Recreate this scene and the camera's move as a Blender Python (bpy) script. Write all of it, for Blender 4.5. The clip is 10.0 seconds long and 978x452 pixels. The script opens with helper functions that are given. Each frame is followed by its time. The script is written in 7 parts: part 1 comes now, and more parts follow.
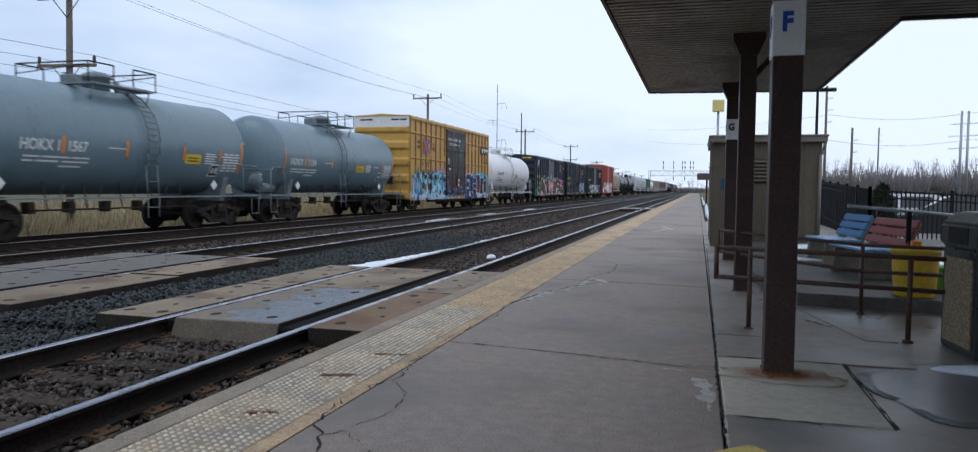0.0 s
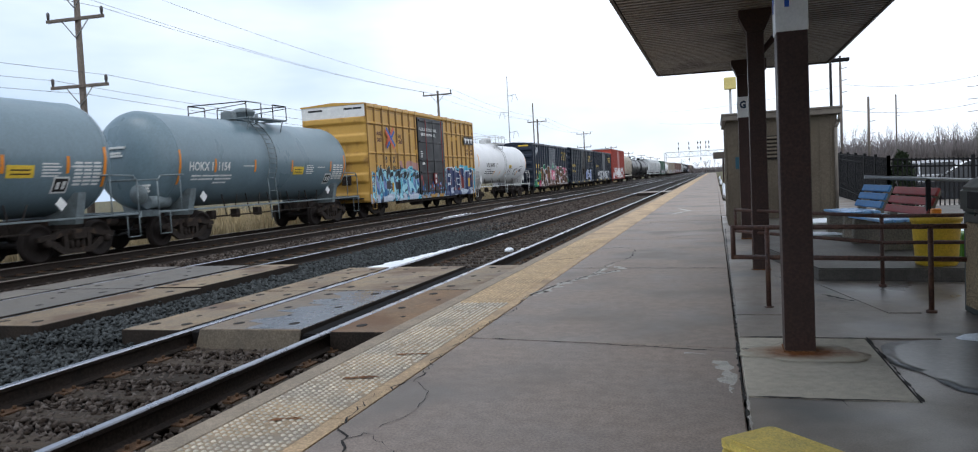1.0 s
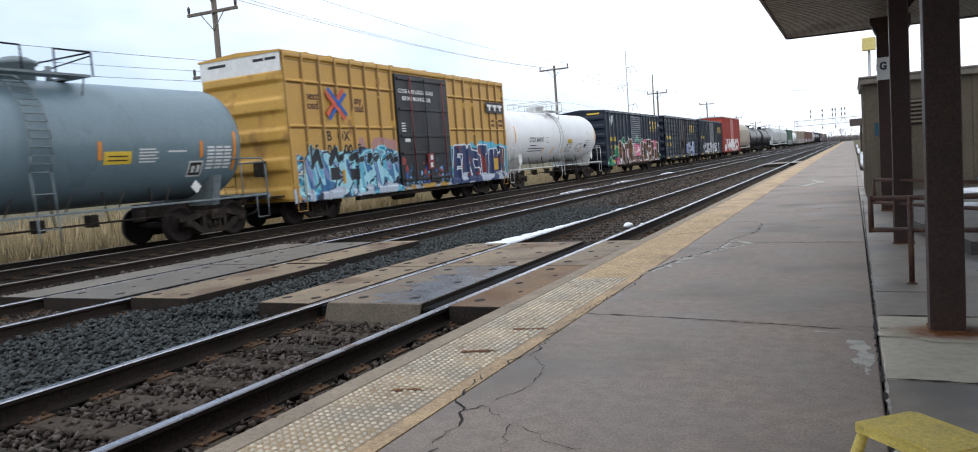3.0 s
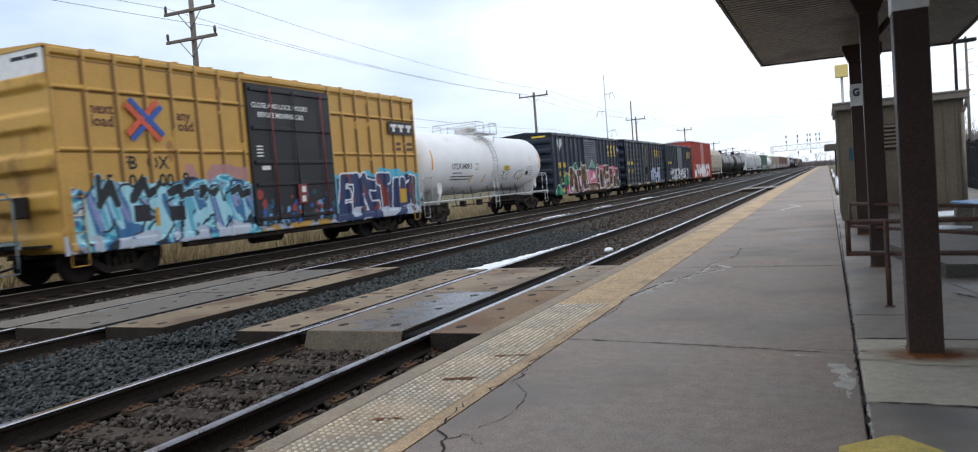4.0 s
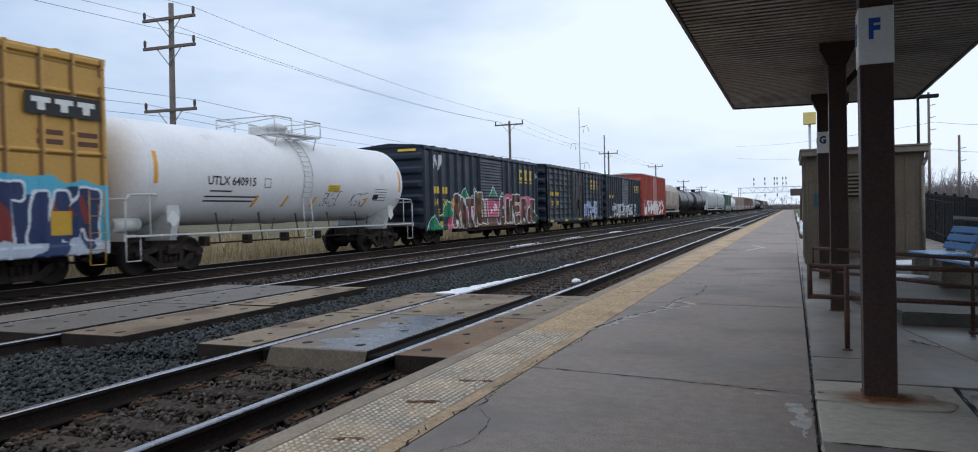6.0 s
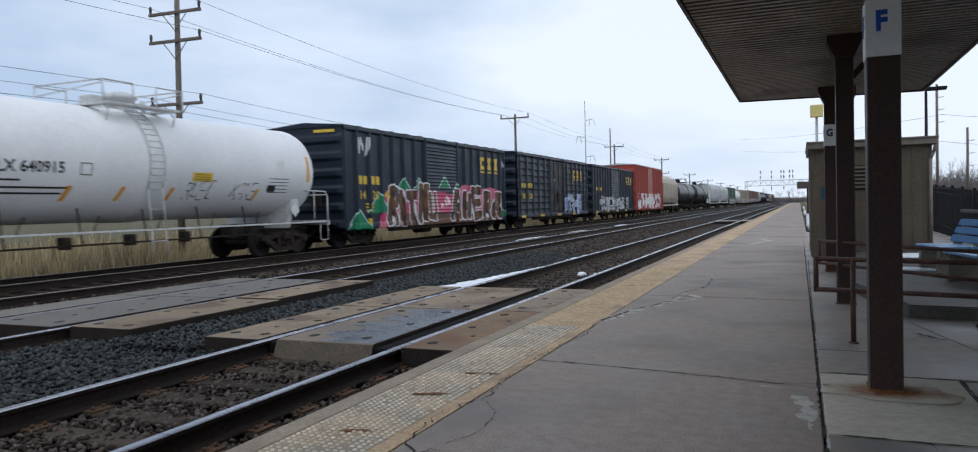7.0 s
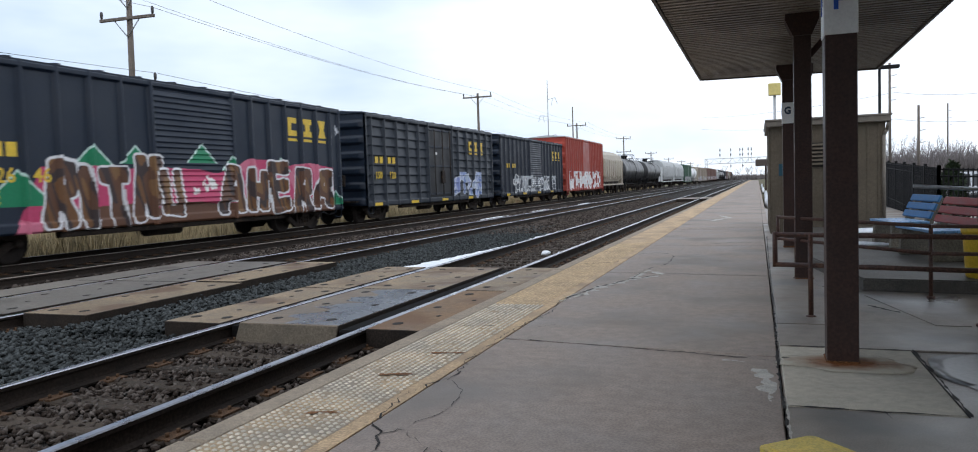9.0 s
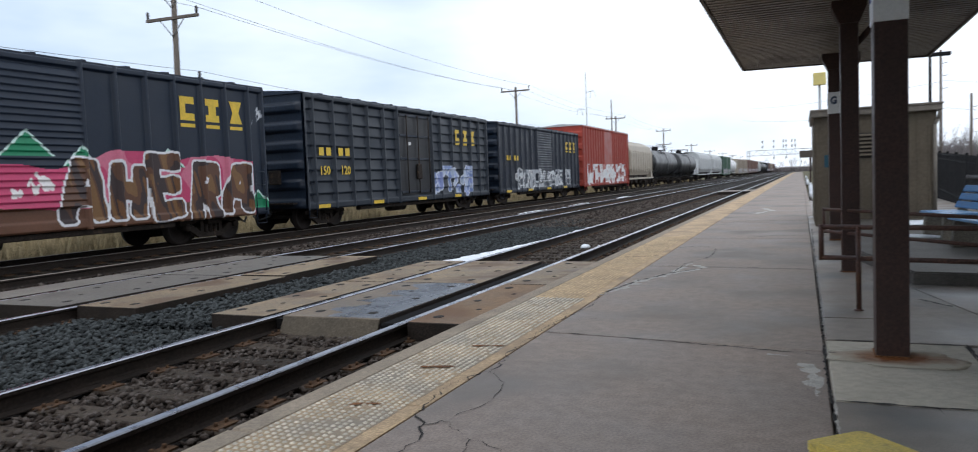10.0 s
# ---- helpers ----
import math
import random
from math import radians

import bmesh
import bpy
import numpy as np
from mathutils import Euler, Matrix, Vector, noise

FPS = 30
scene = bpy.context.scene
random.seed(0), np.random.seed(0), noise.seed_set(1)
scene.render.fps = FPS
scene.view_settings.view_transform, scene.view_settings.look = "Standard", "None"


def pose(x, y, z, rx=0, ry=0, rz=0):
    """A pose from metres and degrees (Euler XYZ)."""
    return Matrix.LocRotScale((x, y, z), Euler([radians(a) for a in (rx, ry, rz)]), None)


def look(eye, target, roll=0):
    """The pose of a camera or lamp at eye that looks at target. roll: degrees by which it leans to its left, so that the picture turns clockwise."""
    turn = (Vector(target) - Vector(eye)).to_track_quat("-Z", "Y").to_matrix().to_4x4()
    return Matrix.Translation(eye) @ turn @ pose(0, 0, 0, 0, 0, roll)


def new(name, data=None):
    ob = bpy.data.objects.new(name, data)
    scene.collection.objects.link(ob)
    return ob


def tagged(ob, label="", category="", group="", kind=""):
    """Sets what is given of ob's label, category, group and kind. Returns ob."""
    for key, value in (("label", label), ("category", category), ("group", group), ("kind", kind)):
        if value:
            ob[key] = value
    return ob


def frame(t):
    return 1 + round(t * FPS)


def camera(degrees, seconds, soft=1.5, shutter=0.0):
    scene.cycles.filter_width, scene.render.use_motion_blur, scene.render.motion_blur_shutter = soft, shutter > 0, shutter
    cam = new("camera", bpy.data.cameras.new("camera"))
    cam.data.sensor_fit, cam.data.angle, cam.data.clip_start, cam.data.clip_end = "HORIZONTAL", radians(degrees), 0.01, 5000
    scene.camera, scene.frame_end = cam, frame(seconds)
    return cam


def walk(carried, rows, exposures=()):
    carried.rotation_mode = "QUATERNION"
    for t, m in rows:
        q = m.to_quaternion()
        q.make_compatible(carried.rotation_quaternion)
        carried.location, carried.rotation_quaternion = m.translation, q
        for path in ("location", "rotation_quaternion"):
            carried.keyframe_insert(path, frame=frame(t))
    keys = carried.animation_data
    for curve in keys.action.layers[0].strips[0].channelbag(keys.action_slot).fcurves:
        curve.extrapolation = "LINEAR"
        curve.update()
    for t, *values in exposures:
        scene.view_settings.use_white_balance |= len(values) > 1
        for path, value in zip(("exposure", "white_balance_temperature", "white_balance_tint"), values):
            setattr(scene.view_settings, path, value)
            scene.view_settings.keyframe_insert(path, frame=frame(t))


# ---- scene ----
# x across the tracks (right of the camera positive), y along the platform, z up from the platform.
cam = camera(66.5, 10.0, soft=1.0, shutter=0.35)
PATH = [
    (0, (-0.022, 0.113, 1.208), (-0.5600, 2.0365, 1.1050), 0.60),
    (0.5, (0.000, 0.127, 1.203), (-0.5071, 2.0529, 1.0190), -0.60),
    (1, (0.021, 0.114, 1.225), (-0.5640, 2.0227, 1.1040), -3.00),
    (1.5, (0.080, 0.132, 1.230), (-0.5668, 2.0220, 1.1330), -1.90),
    (2, (0.075, 0.126, 1.218), (-0.7547, 1.9378, 1.0480), -2.20),
    (2.2, (0.075, 0.126, 1.218), (-0.7758, 1.9284, 1.0523), -2.23),
    (3.3, (0.022, 0.156, 1.212), (-0.8642, 1.9418, 1.0518), -5.24),
    (3.5, (0.022, 0.156, 1.212), (-0.8612, 1.9437, 1.0571), -5.70),
    (4, (0.023, 0.162, 1.213), (-0.8088, 1.9781, 1.1130), -4.50),
    (4.5, (0.015, 0.134, 1.216), (-0.7726, 1.9715, 1.1600), -2.70),
    (5, (0.020, 0.125, 1.213), (-0.7454, 1.9711, 1.1340), -0.20),
    (5.5, (0.022, 0.116, 1.212), (-0.7335, 1.9673, 1.1710), -1.80),
    (5.7, (0.022, 0.116, 1.212), (-0.7225, 1.9719, 1.1752), -1.33),
    (6.8, (0.026, 0.103, 1.210), (-0.7602, 1.9417, 1.1753), -1.75),
    (7, (0.026, 0.103, 1.210), (-0.7427, 1.9487, 1.1580), -1.40),
    (7.5, (0.028, 0.119, 1.207), (-0.6478, 2.0000, 1.1350), -2.30),
    (8, (0.025, 0.122, 1.206), (-0.6779, 1.9923, 1.1160), -1.70),
    (8.5, (0.020, 0.123, 1.205), (-0.6551, 2.0019, 1.0870), -1.10),
    (9, (0.015, 0.115, 1.207), (-0.6638, 1.9931, 1.0980), -1.90),
    (9.5, (0.018, 0.128, 1.202), (-0.6530, 2.0096, 1.1050), -1.90),
    (10, (0.004, 0.102, 1.203), (-0.7707, 1.9419, 1.0820), -2.30),
]
EXPOSURE = [(0.0, -0.05, 5850, 10), (0.5, 0.24, 6050, 10), (1.0, 0.28, 6200, 10), (1.5, 0.17, 6150, 10), (2.0, 0.28, 6250, 10), (3.5, 0.47, 6350, 10), (4.0, 0.28, 6300, 10),
            (4.5, 0.12, 6200, 10), (5.0, -0.02, 6000, 10), (5.5, -0.04, 5950, 10), (7.0, -0.08, 6050, 10), (7.5, 0.06, 6050, 10), (8.0, 0.16, 6150, 10),
            (9.0, 0.26, 6250, 10), (10.0, 0.26, 6250, 10)]
walk(cam, [(t, look(eye, target, roll)) for t, eye, target, roll in PATH], EXPOSURE)

# ---- light: an overcast winter sky ----
world = bpy.data.worlds.new("overcast_sky")
scene.world = world
world.use_nodes = True
wn, wl = world.node_tree.nodes, world.node_tree.links
wn.clear()
sky = wn.new("ShaderNodeTexSky")
sky.sky_type, sky.sun_disc = "NISHITA", False
sky.sun_elevation, sky.sun_rotation = radians(38), radians(150)
sky.air_density, sky.dust_density = 1.0, 3.0
coord = wn.new("ShaderNodeTexCoord")
stretch = wn.new("ShaderNodeMapping")
stretch.inputs["Scale"].default_value = (1.0, 1.0, 3.2)
clouds = wn.new("ShaderNodeTexNoise")
clouds.inputs["Scale"].default_value, clouds.inputs["Detail"].default_value = 1.7, 5.0
clouds.inputs["Roughness"].default_value = 0.5
cloud_ramp = wn.new("ShaderNodeValToRGB")
cloud_ramp.color_ramp.elements[0].position, cloud_ramp.color_ramp.elements[0].color = 0.30, (0.52, 0.63, 0.78, 1)
cloud_ramp.color_ramp.elements[1].position, cloud_ramp.color_ramp.elements[1].color = 0.56, (0.92, 0.97, 1.04, 1)
bg_cloud, bg_sky, both = wn.new("ShaderNodeBackground"), wn.new("ShaderNodeBackground"), wn.new("ShaderNodeAddShader")
bg_cloud.inputs["Strength"].default_value = 1.0
bg_sky.inputs["Strength"].default_value = 0.05 * 0.15
world_out = wn.new("ShaderNodeOutputWorld")
wl.new(coord.outputs["Generated"], stretch.inputs["Vector"])
wl.new(stretch.outputs["Vector"], clouds.inputs["Vector"])
split, lean = wn.new("ShaderNodeSeparateXYZ"), wn.new("ShaderNodeMath")
lean.operation = "MULTIPLY_ADD"
lean.inputs[1].default_value = 0.26
wl.new(coord.outputs["Generated"], split.inputs[0])
wl.new(split.outputs["X"], lean.inputs[0])
wl.new(clouds.outputs["Fac"], lean.inputs[2])
wl.new(lean.outputs[0], cloud_ramp.inputs["Fac"])
wl.new(cloud_ramp.outputs["Color"], bg_cloud.inputs["Color"])
wl.new(sky.outputs["Color"], bg_sky.inputs["Color"])
wl.new(bg_cloud.outputs[0], both.inputs[0])
wl.new(bg_sky.outputs[0], both.inputs[1])
wl.new(both.outputs[0], world_out.inputs["Surface"])
sun = new("sun", bpy.data.lights.new("sun", "SUN"))
sun.data.energy, sun.data.angle, sun.data.color = 0.5, radians(25), (1.0, 0.97, 0.93)
sun.matrix_world = look((0, 0, 60), (25, 35, 0))

# ---- materials ----
def mat(name, base, rough=0.7, metal=0.0, var=0.25, scale=6.0, fine=60.0, bump=0.15, stain=None, stain_scale=1.2, stain_at=0.58,
        attr=False, gloss_var=0.1, island=0.0, per_object=0.0, stretch_by=(1, 1, 1), bump_dist=0.01, stain_soft=0.12, second=None, spec=None):
    """A surface with grain at two scales, stains with their own shape, and relief."""
    m = bpy.data.materials.new(name)
    m.use_nodes = True
    n, l = m.node_tree.nodes, m.node_tree.links
    b = n["Principled BSDF"]
    tc, mp = n.new("ShaderNodeTexCoord"), n.new("ShaderNodeMapping")
    mp.inputs["Scale"].default_value = stretch_by
    l.new(tc.outputs["Object"], mp.inputs["Vector"])
    def tex(s, d=4.0):
        q = n.new("ShaderNodeTexNoise")
        q.inputs["Scale"].default_value, q.inputs["Detail"].default_value = s, d
        l.new(mp.outputs["Vector"], q.inputs["Vector"])
        return q.outputs["Fac"]
    big, small = tex(scale), tex(fine, 3.0)
    def blend(kind, fac, a, c):
        q = n.new("ShaderNodeMix")
        q.data_type, q.blend_type = "RGBA", kind
        if isinstance(fac, float):
            q.inputs[0].default_value = fac
        else:
            l.new(fac, q.inputs[0])
        for value, slot in ((a, 6), (c, 7)):
            if isinstance(value, tuple):
                q.inputs[slot].default_value = (*value, 1)
            else:
                l.new(value, q.inputs[slot])
        return q.outputs[2]
    def ranged(v, lo, hi, a=0.3, c=0.7):
        q = n.new("ShaderNodeMapRange")
        q.inputs[1].default_value, q.inputs[2].default_value, q.inputs[3].default_value, q.inputs[4].default_value = a, c, lo, hi
        l.new(v, q.inputs[0])
        return q.outputs[0]
    if attr:
        q = n.new("ShaderNodeAttribute")
        q.attribute_name = "paint"
        colour = q.outputs["Color"]
    else:
        colour = base
    def times(colour, v):
        q = n.new("ShaderNodeMix")
        q.data_type, q.blend_type = "RGBA", "MULTIPLY"
        q.inputs[0].default_value = 1.0
        if isinstance(colour, tuple):
            q.inputs[6].default_value = (*colour, 1)
        else:
            l.new(colour, q.inputs[6])
        l.new(v, q.inputs[7])
        return q.outputs[2]
    colour = times(colour, ranged(big, 1 - var, 1 + var))
    colour = times(colour, ranged(small, 1 - var, 1 + var, 0.37, 0.63))
    colour = times(colour, ranged(tex(scale * 9, 5.0), 1 - var * 0.6, 1 + var * 0.6, 0.36, 0.64))
    if island or per_object:
        if island:
            q = n.new("ShaderNodeNewGeometry")
            v = q.outputs["Random Per Island"]
        else:
            q = n.new("ShaderNodeObjectInfo")
            v = q.outputs["Random"]
        colour = times(colour, ranged(v, 1 - (island or per_object), 1 + (island or per_object), 0.0, 1.0))
    if second:
        q = n.new("ShaderNodeNewGeometry")
        colour = blend("MIX", ranged(q.outputs["Random Per Island"], 0.0, 1.0, 0.35, 1.0), colour, second)
    if stain:
        colour = blend("MIX", ranged(tex(stain_scale, 6.0), 0.0, 0.85, stain_at, stain_at + stain_soft), colour, stain)
    l.new(colour, b.inputs["Base Color"]) if not isinstance(colour, tuple) else None
    l.new(ranged(big, max(0.02, rough - gloss_var), min(1.0, rough + gloss_var)), b.inputs["Roughness"])
    b.inputs["Metallic"].default_value = metal
    b.inputs["Specular IOR Level"].default_value = spec if spec is not None else 0.22 if rough > 0.69 else 0.35 if rough > 0.44 else 0.5
    if bump:
        q = n.new("ShaderNodeBump")
        q.inputs["Strength"].default_value, q.inputs["Distance"].default_value = bump, bump_dist
        l.new(small, q.inputs["Height"])
        l.new(q.outputs["Normal"], b.inputs["Normal"])
    return m


CONCRETE = mat("platform_concrete", (0.262, 0.208, 0.172), 0.66, var=0.16, scale=1.3, fine=75, bump=0.25, stain=(0.178, 0.152, 0.130), stain_scale=0.6, stain_at=0.5, gloss_var=0.16)
PAD = mat("pad_concrete", (0.47, 0.42, 0.335), 0.7, var=0.14, scale=2, fine=140, bump=0.12, stain=(0.31, 0.28, 0.23), stain_scale=1.1)
WALK = mat("damp_walk_concrete", (0.235, 0.198, 0.165), 0.45, var=0.16, scale=0.8, fine=120, bump=0.1, stain=(0.14, 0.133, 0.125), stain_scale=0.7, stain_at=0.5, gloss_var=0.2)
EDGE_CONCRETE = mat("edge_concrete", (0.29, 0.235, 0.175), 0.8, var=0.2, scale=3, fine=120, bump=0.2, stain=(0.20, 0.17, 0.13), stain_scale=1.5)
PATCH = mat("patch_mortar", (0.46, 0.43, 0.385), 0.85, var=0.2, scale=8, fine=150, bump=0.2)
TACTILE_TAN = mat("tan_edge_paint", (0.46, 0.325, 0.195), 0.75, var=0.2, scale=2.5, fine=70, bump=0.15, stain=(0.30, 0.215, 0.14), stain_scale=1.3, stain_at=0.52)
TACTILE = mat("faded_tactile_paint", (0.37, 0.27, 0.165), 0.7, var=0.2, scale=2.5, fine=90, bump=0.15, stain=(0.25, 0.21, 0.165), stain_scale=1.6, stain_at=0.46)
DOME_TAN = mat("tan_worn_dome", (0.52, 0.385, 0.23), 0.65, var=0.15, scale=3, fine=60, bump=0.05, island=0.2)
DOME = mat("worn_dome", (0.56, 0.50, 0.40), 0.6, var=0.15, scale=3, fine=60, bump=0.05, island=0.2)
CRACK = mat("crack_dark", (0.035, 0.032, 0.03), 0.95, var=0.2, scale=20, bump=0.1)
RUST_FOOT = mat("rusty_foot", (0.17, 0.075, 0.03), 0.85, var=0.35, scale=9, fine=70, bump=0.1)
RUST_STAIN = mat("rust_stain", (0.085, 0.048, 0.027), 0.85, var=0.35, scale=9, fine=70, bump=0.1)
PUDDLE = mat("wet_concrete", (0.13, 0.126, 0.12), 0.36, var=0.12, scale=1.5, fine=30, bump=0.0, gloss_var=0.06)
SNOW = mat("old_snow", (0.82, 0.84, 0.87), 0.6, var=0.06, scale=6, fine=60, bump=0.5, bump_dist=0.02)
BALLAST_BED = mat("ballast_bed", (0.024, 0.021, 0.018), 0.95, var=0.4, scale=9, fine=38, bump=1.0, bump_dist=0.05)
STONE_GREY = mat("grey_ballast_stone", (0.038, 0.042, 0.042), 0.85, var=0.25, scale=20, fine=120, bump=0.2, island=0.3, second=(0.078, 0.085, 0.085))
STONE_BROWN = mat("brown_ballast_stone", (0.042, 0.03, 0.023), 0.9, var=0.25, scale=20, fine=120, bump=0.2, island=0.35, second=(0.125, 0.104, 0.090))
TIE = mat("creosoted_wood", (0.05, 0.038, 0.028), 0.9, var=0.3, scale=5, fine=60, bump=0.5, stretch_by=(0.3, 3, 3), per_object=0.35)
RAIL_SIDE = mat("rusty_rail", (0.026, 0.019, 0.015), 0.75, metal=0.2, var=0.25, scale=4, fine=50, bump=0.1)
RAIL_TOP = mat("polished_rail_head", (0.40, 0.40, 0.44), 0.28, metal=1.0, var=0.08, scale=3, fine=40, bump=0.0)
RAIL_DULL = mat("dull_rail_head", (0.25, 0.21, 0.18), 0.5, metal=0.7, var=0.15, scale=3, fine=40, bump=0.05)
PANEL_TAN = mat("crossing_panel_concrete", (0.225, 0.165, 0.102), 0.65, var=0.24, scale=2, fine=110, bump=0.15, stain=(0.11, 0.062, 0.034), stain_scale=1.3, stain_at=0.5, per_object=0.1)
PANEL_WET = mat("damp_crossing_panel", (0.165, 0.12, 0.078), 0.5, var=0.24, scale=1.5, fine=110, bump=0.1, stain=(0.13, 0.085, 0.055), stain_scale=1.1, stain_at=0.52, per_object=0.1)
PANEL_GREY = mat("grey_crossing_panel", (0.15, 0.132, 0.112), 0.6, var=0.2, scale=2, fine=110, bump=0.15, stain=(0.085, 0.072, 0.062), stain_scale=1.0, per_object=0.12)
PANEL_RUST = mat("rust_streaked_panel", (0.20, 0.125, 0.07), 0.7, var=0.2, scale=2, fine=110, bump=0.15, stain=(0.15, 0.08, 0.04), stain_scale=1.2, stain_at=0.5)
PANEL_END = mat("dark_panel_end", (0.024, 0.018, 0.014), 0.85, var=0.3, scale=4, fine=60, bump=0.3)
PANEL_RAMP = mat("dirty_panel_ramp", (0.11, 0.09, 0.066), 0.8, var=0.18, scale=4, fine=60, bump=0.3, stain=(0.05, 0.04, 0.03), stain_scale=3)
# wet film; its blue-grey tint stands in for the sky reflected there
WET_SKY_FILM = mat("sky_tinted_wet_film", (0.082, 0.086, 0.10), 0.27, var=0.15, scale=3, fine=90, bump=0.05, gloss_var=0.08)
TERRACE = mat("dark_damp_concrete", (0.092, 0.082, 0.069), 0.6, var=0.2, scale=1.5, fine=80, bump=0.15, stain=(0.07, 0.062, 0.052), stain_scale=1.0)
RUBBER = mat("flangeway_rubber", (0.012, 0.011, 0.011), 0.92, var=0.2, bump=0.1, spec=0.08)
BROWN_PAINT = mat("brown_post_paint", (0.042, 0.021, 0.016), 0.5, var=0.2, scale=4, fine=50, bump=0.06, stain=(0.055, 0.03, 0.02), stain_scale=2.4, stain_at=0.62)
POST_WHITE = mat("white_sign_paint", (0.74, 0.74, 0.72), 0.5, var=0.035, scale=6, bump=0.03)
SIGN_BLUE = mat("blue_letter_paint", (0.02, 0.09, 0.42), 0.5, var=0.1, bump=0.0)
SIGN_DARK = mat("dark_letter_paint", (0.03, 0.05, 0.09), 0.5, var=0.1, bump=0.0)
SOFFIT = mat("weathered_soffit_metal", (0.30, 0.27, 0.23), 0.42, var=0.2, scale=1.2, fine=40, bump=0.04, stain=(0.16, 0.14, 0.115), stain_scale=0.8, stain_at=0.5)
FASCIA = mat("brown_fascia", (0.075, 0.06, 0.05), 0.5, var=0.15, bump=0.04)
SHED_WALL = mat("olive_brown_siding", (0.115, 0.095, 0.07), 0.7, var=0.14, scale=2, fine=60, bump=0.08, stain=(0.10, 0.085, 0.06), stain_scale=0.9)
STANDPIPE = mat("pale_standpipe_paint", (0.36, 0.34, 0.30), 0.6, var=0.12, scale=5, bump=0.05)
SHED_ROOF = mat("grey_brown_roof_edge", (0.17, 0.15, 0.125), 0.6, var=0.15, bump=0.05)
LOUVRE = mat("dark_louvre", (0.02, 0.018, 0.016), 0.6, var=0.2, bump=0.0)
RAILING = mat("rusty_railing_paint", (0.085, 0.042, 0.03), 0.55, var=0.3, scale=8, fine=60, bump=0.1, stain=(0.12, 0.06, 0.03), stain_scale=5, stain_at=0.55)
GALV = mat("galvanised_steel", (0.36, 0.37, 0.38), 0.45, metal=0.6, var=0.12, scale=6, bump=0.05)
BLACK_STEEL = mat("black_steel", (0.010, 0.010, 0.011), 0.72, var=0.2, bump=0.03)
YELLOW = mat("yellow_plastic", (0.62, 0.40, 0.03), 0.5, var=0.1, scale=4, bump=0.06, stain=(0.45, 0.28, 0.03), stain_scale=3)
YELLOW_STOOL = mat("chipped_yellow_paint", (0.66, 0.50, 0.12), 0.55, var=0.12, scale=8, fine=120, bump=0.5, stain=(0.40, 0.29, 0.10), stain_scale=14, stain_at=0.62)
BENCH_BLUE = mat("blue_bench_paint", (0.06, 0.20, 0.42), 0.5, var=0.15, scale=5, bump=0.1, stretch_by=(1, 4, 4))
BENCH_PALE = mat("pale_blue_bench_paint", (0.16, 0.34, 0.58), 0.35, var=0.15, scale=5, bump=0.1, stretch_by=(1, 4, 4))
BENCH_RED = mat("red_bench_paint", (0.30, 0.045, 0.04), 0.5, var=0.15, scale=5, bump=0.1, stretch_by=(1, 4, 4))
BENCH_CONCRETE = mat("bench_concrete", (0.20, 0.175, 0.14), 0.8, var=0.2, scale=6, bump=0.3)
BIN_GREEN = mat("dark_green_bin", (0.012, 0.022, 0.018), 0.35, var=0.15, bump=0.03)
PEBBLE = mat("pebble_aggregate", (0.27, 0.20, 0.12), 0.8, var=0.5, scale=60, fine=110, bump=0.9, bump_dist=0.01)
LIME = mat("lime_green_plastic", (0.10, 0.28, 0.02), 0.5, var=0.1, bump=0.02)
LIME_BRIGHT = mat("fluorescent_sleeve", (0.35, 0.75, 0.03), 0.5, var=0.1, bump=0.02)
GRASS = mat("winter_grass_ground", (0.12, 0.105, 0.06), 0.95, var=0.4, scale=3, fine=30, bump=0.8, bump_dist=0.05, stain=(0.075, 0.085, 0.04), stain_scale=0.25)
ASPHALT = mat("asphalt", (0.055, 0.055, 0.057), 0.75, var=0.2, scale=2, fine=120, bump=0.3)
REED = mat("dry_reed", (0.35, 0.28, 0.165), 0.9, var=0.2, scale=2, bump=0.0, island=0.35)
# twig brown lightened so the colour carries the haze of distance
HAZED_TWIG = mat("hazed_bare_twig", (0.20, 0.178, 0.172), 0.9, var=0.2, scale=2, bump=0.0, island=0.3)
CONIFER = mat("conifer_needles", (0.022, 0.034, 0.014), 0.85, var=0.3, scale=6, bump=0.0, island=0.4)
BARK = mat("bark", (0.07, 0.055, 0.045), 0.95, var=0.3, scale=8, bump=0.5)
POLE_WOOD = mat("weathered_pole_wood", (0.16, 0.135, 0.115), 0.9, var=0.25, scale=3, fine=40, bump=0.4, stretch_by=(4, 4, 0.4))
WIRE = mat("wire", (0.06, 0.06, 0.065), 0.5, var=0.1, bump=0.0)
INSULATOR = mat("insulator", (0.05, 0.045, 0.045), 0.3, var=0.1, bump=0.0)
LAMP_YELLOW = mat("pale_yellow_panel", (0.68, 0.56, 0.20), 0.5, var=0.08, bump=0.0)
SIGN_TEAL = mat("teal_notice", (0.02, 0.07, 0.10), 0.5, var=0.1, bump=0.0)
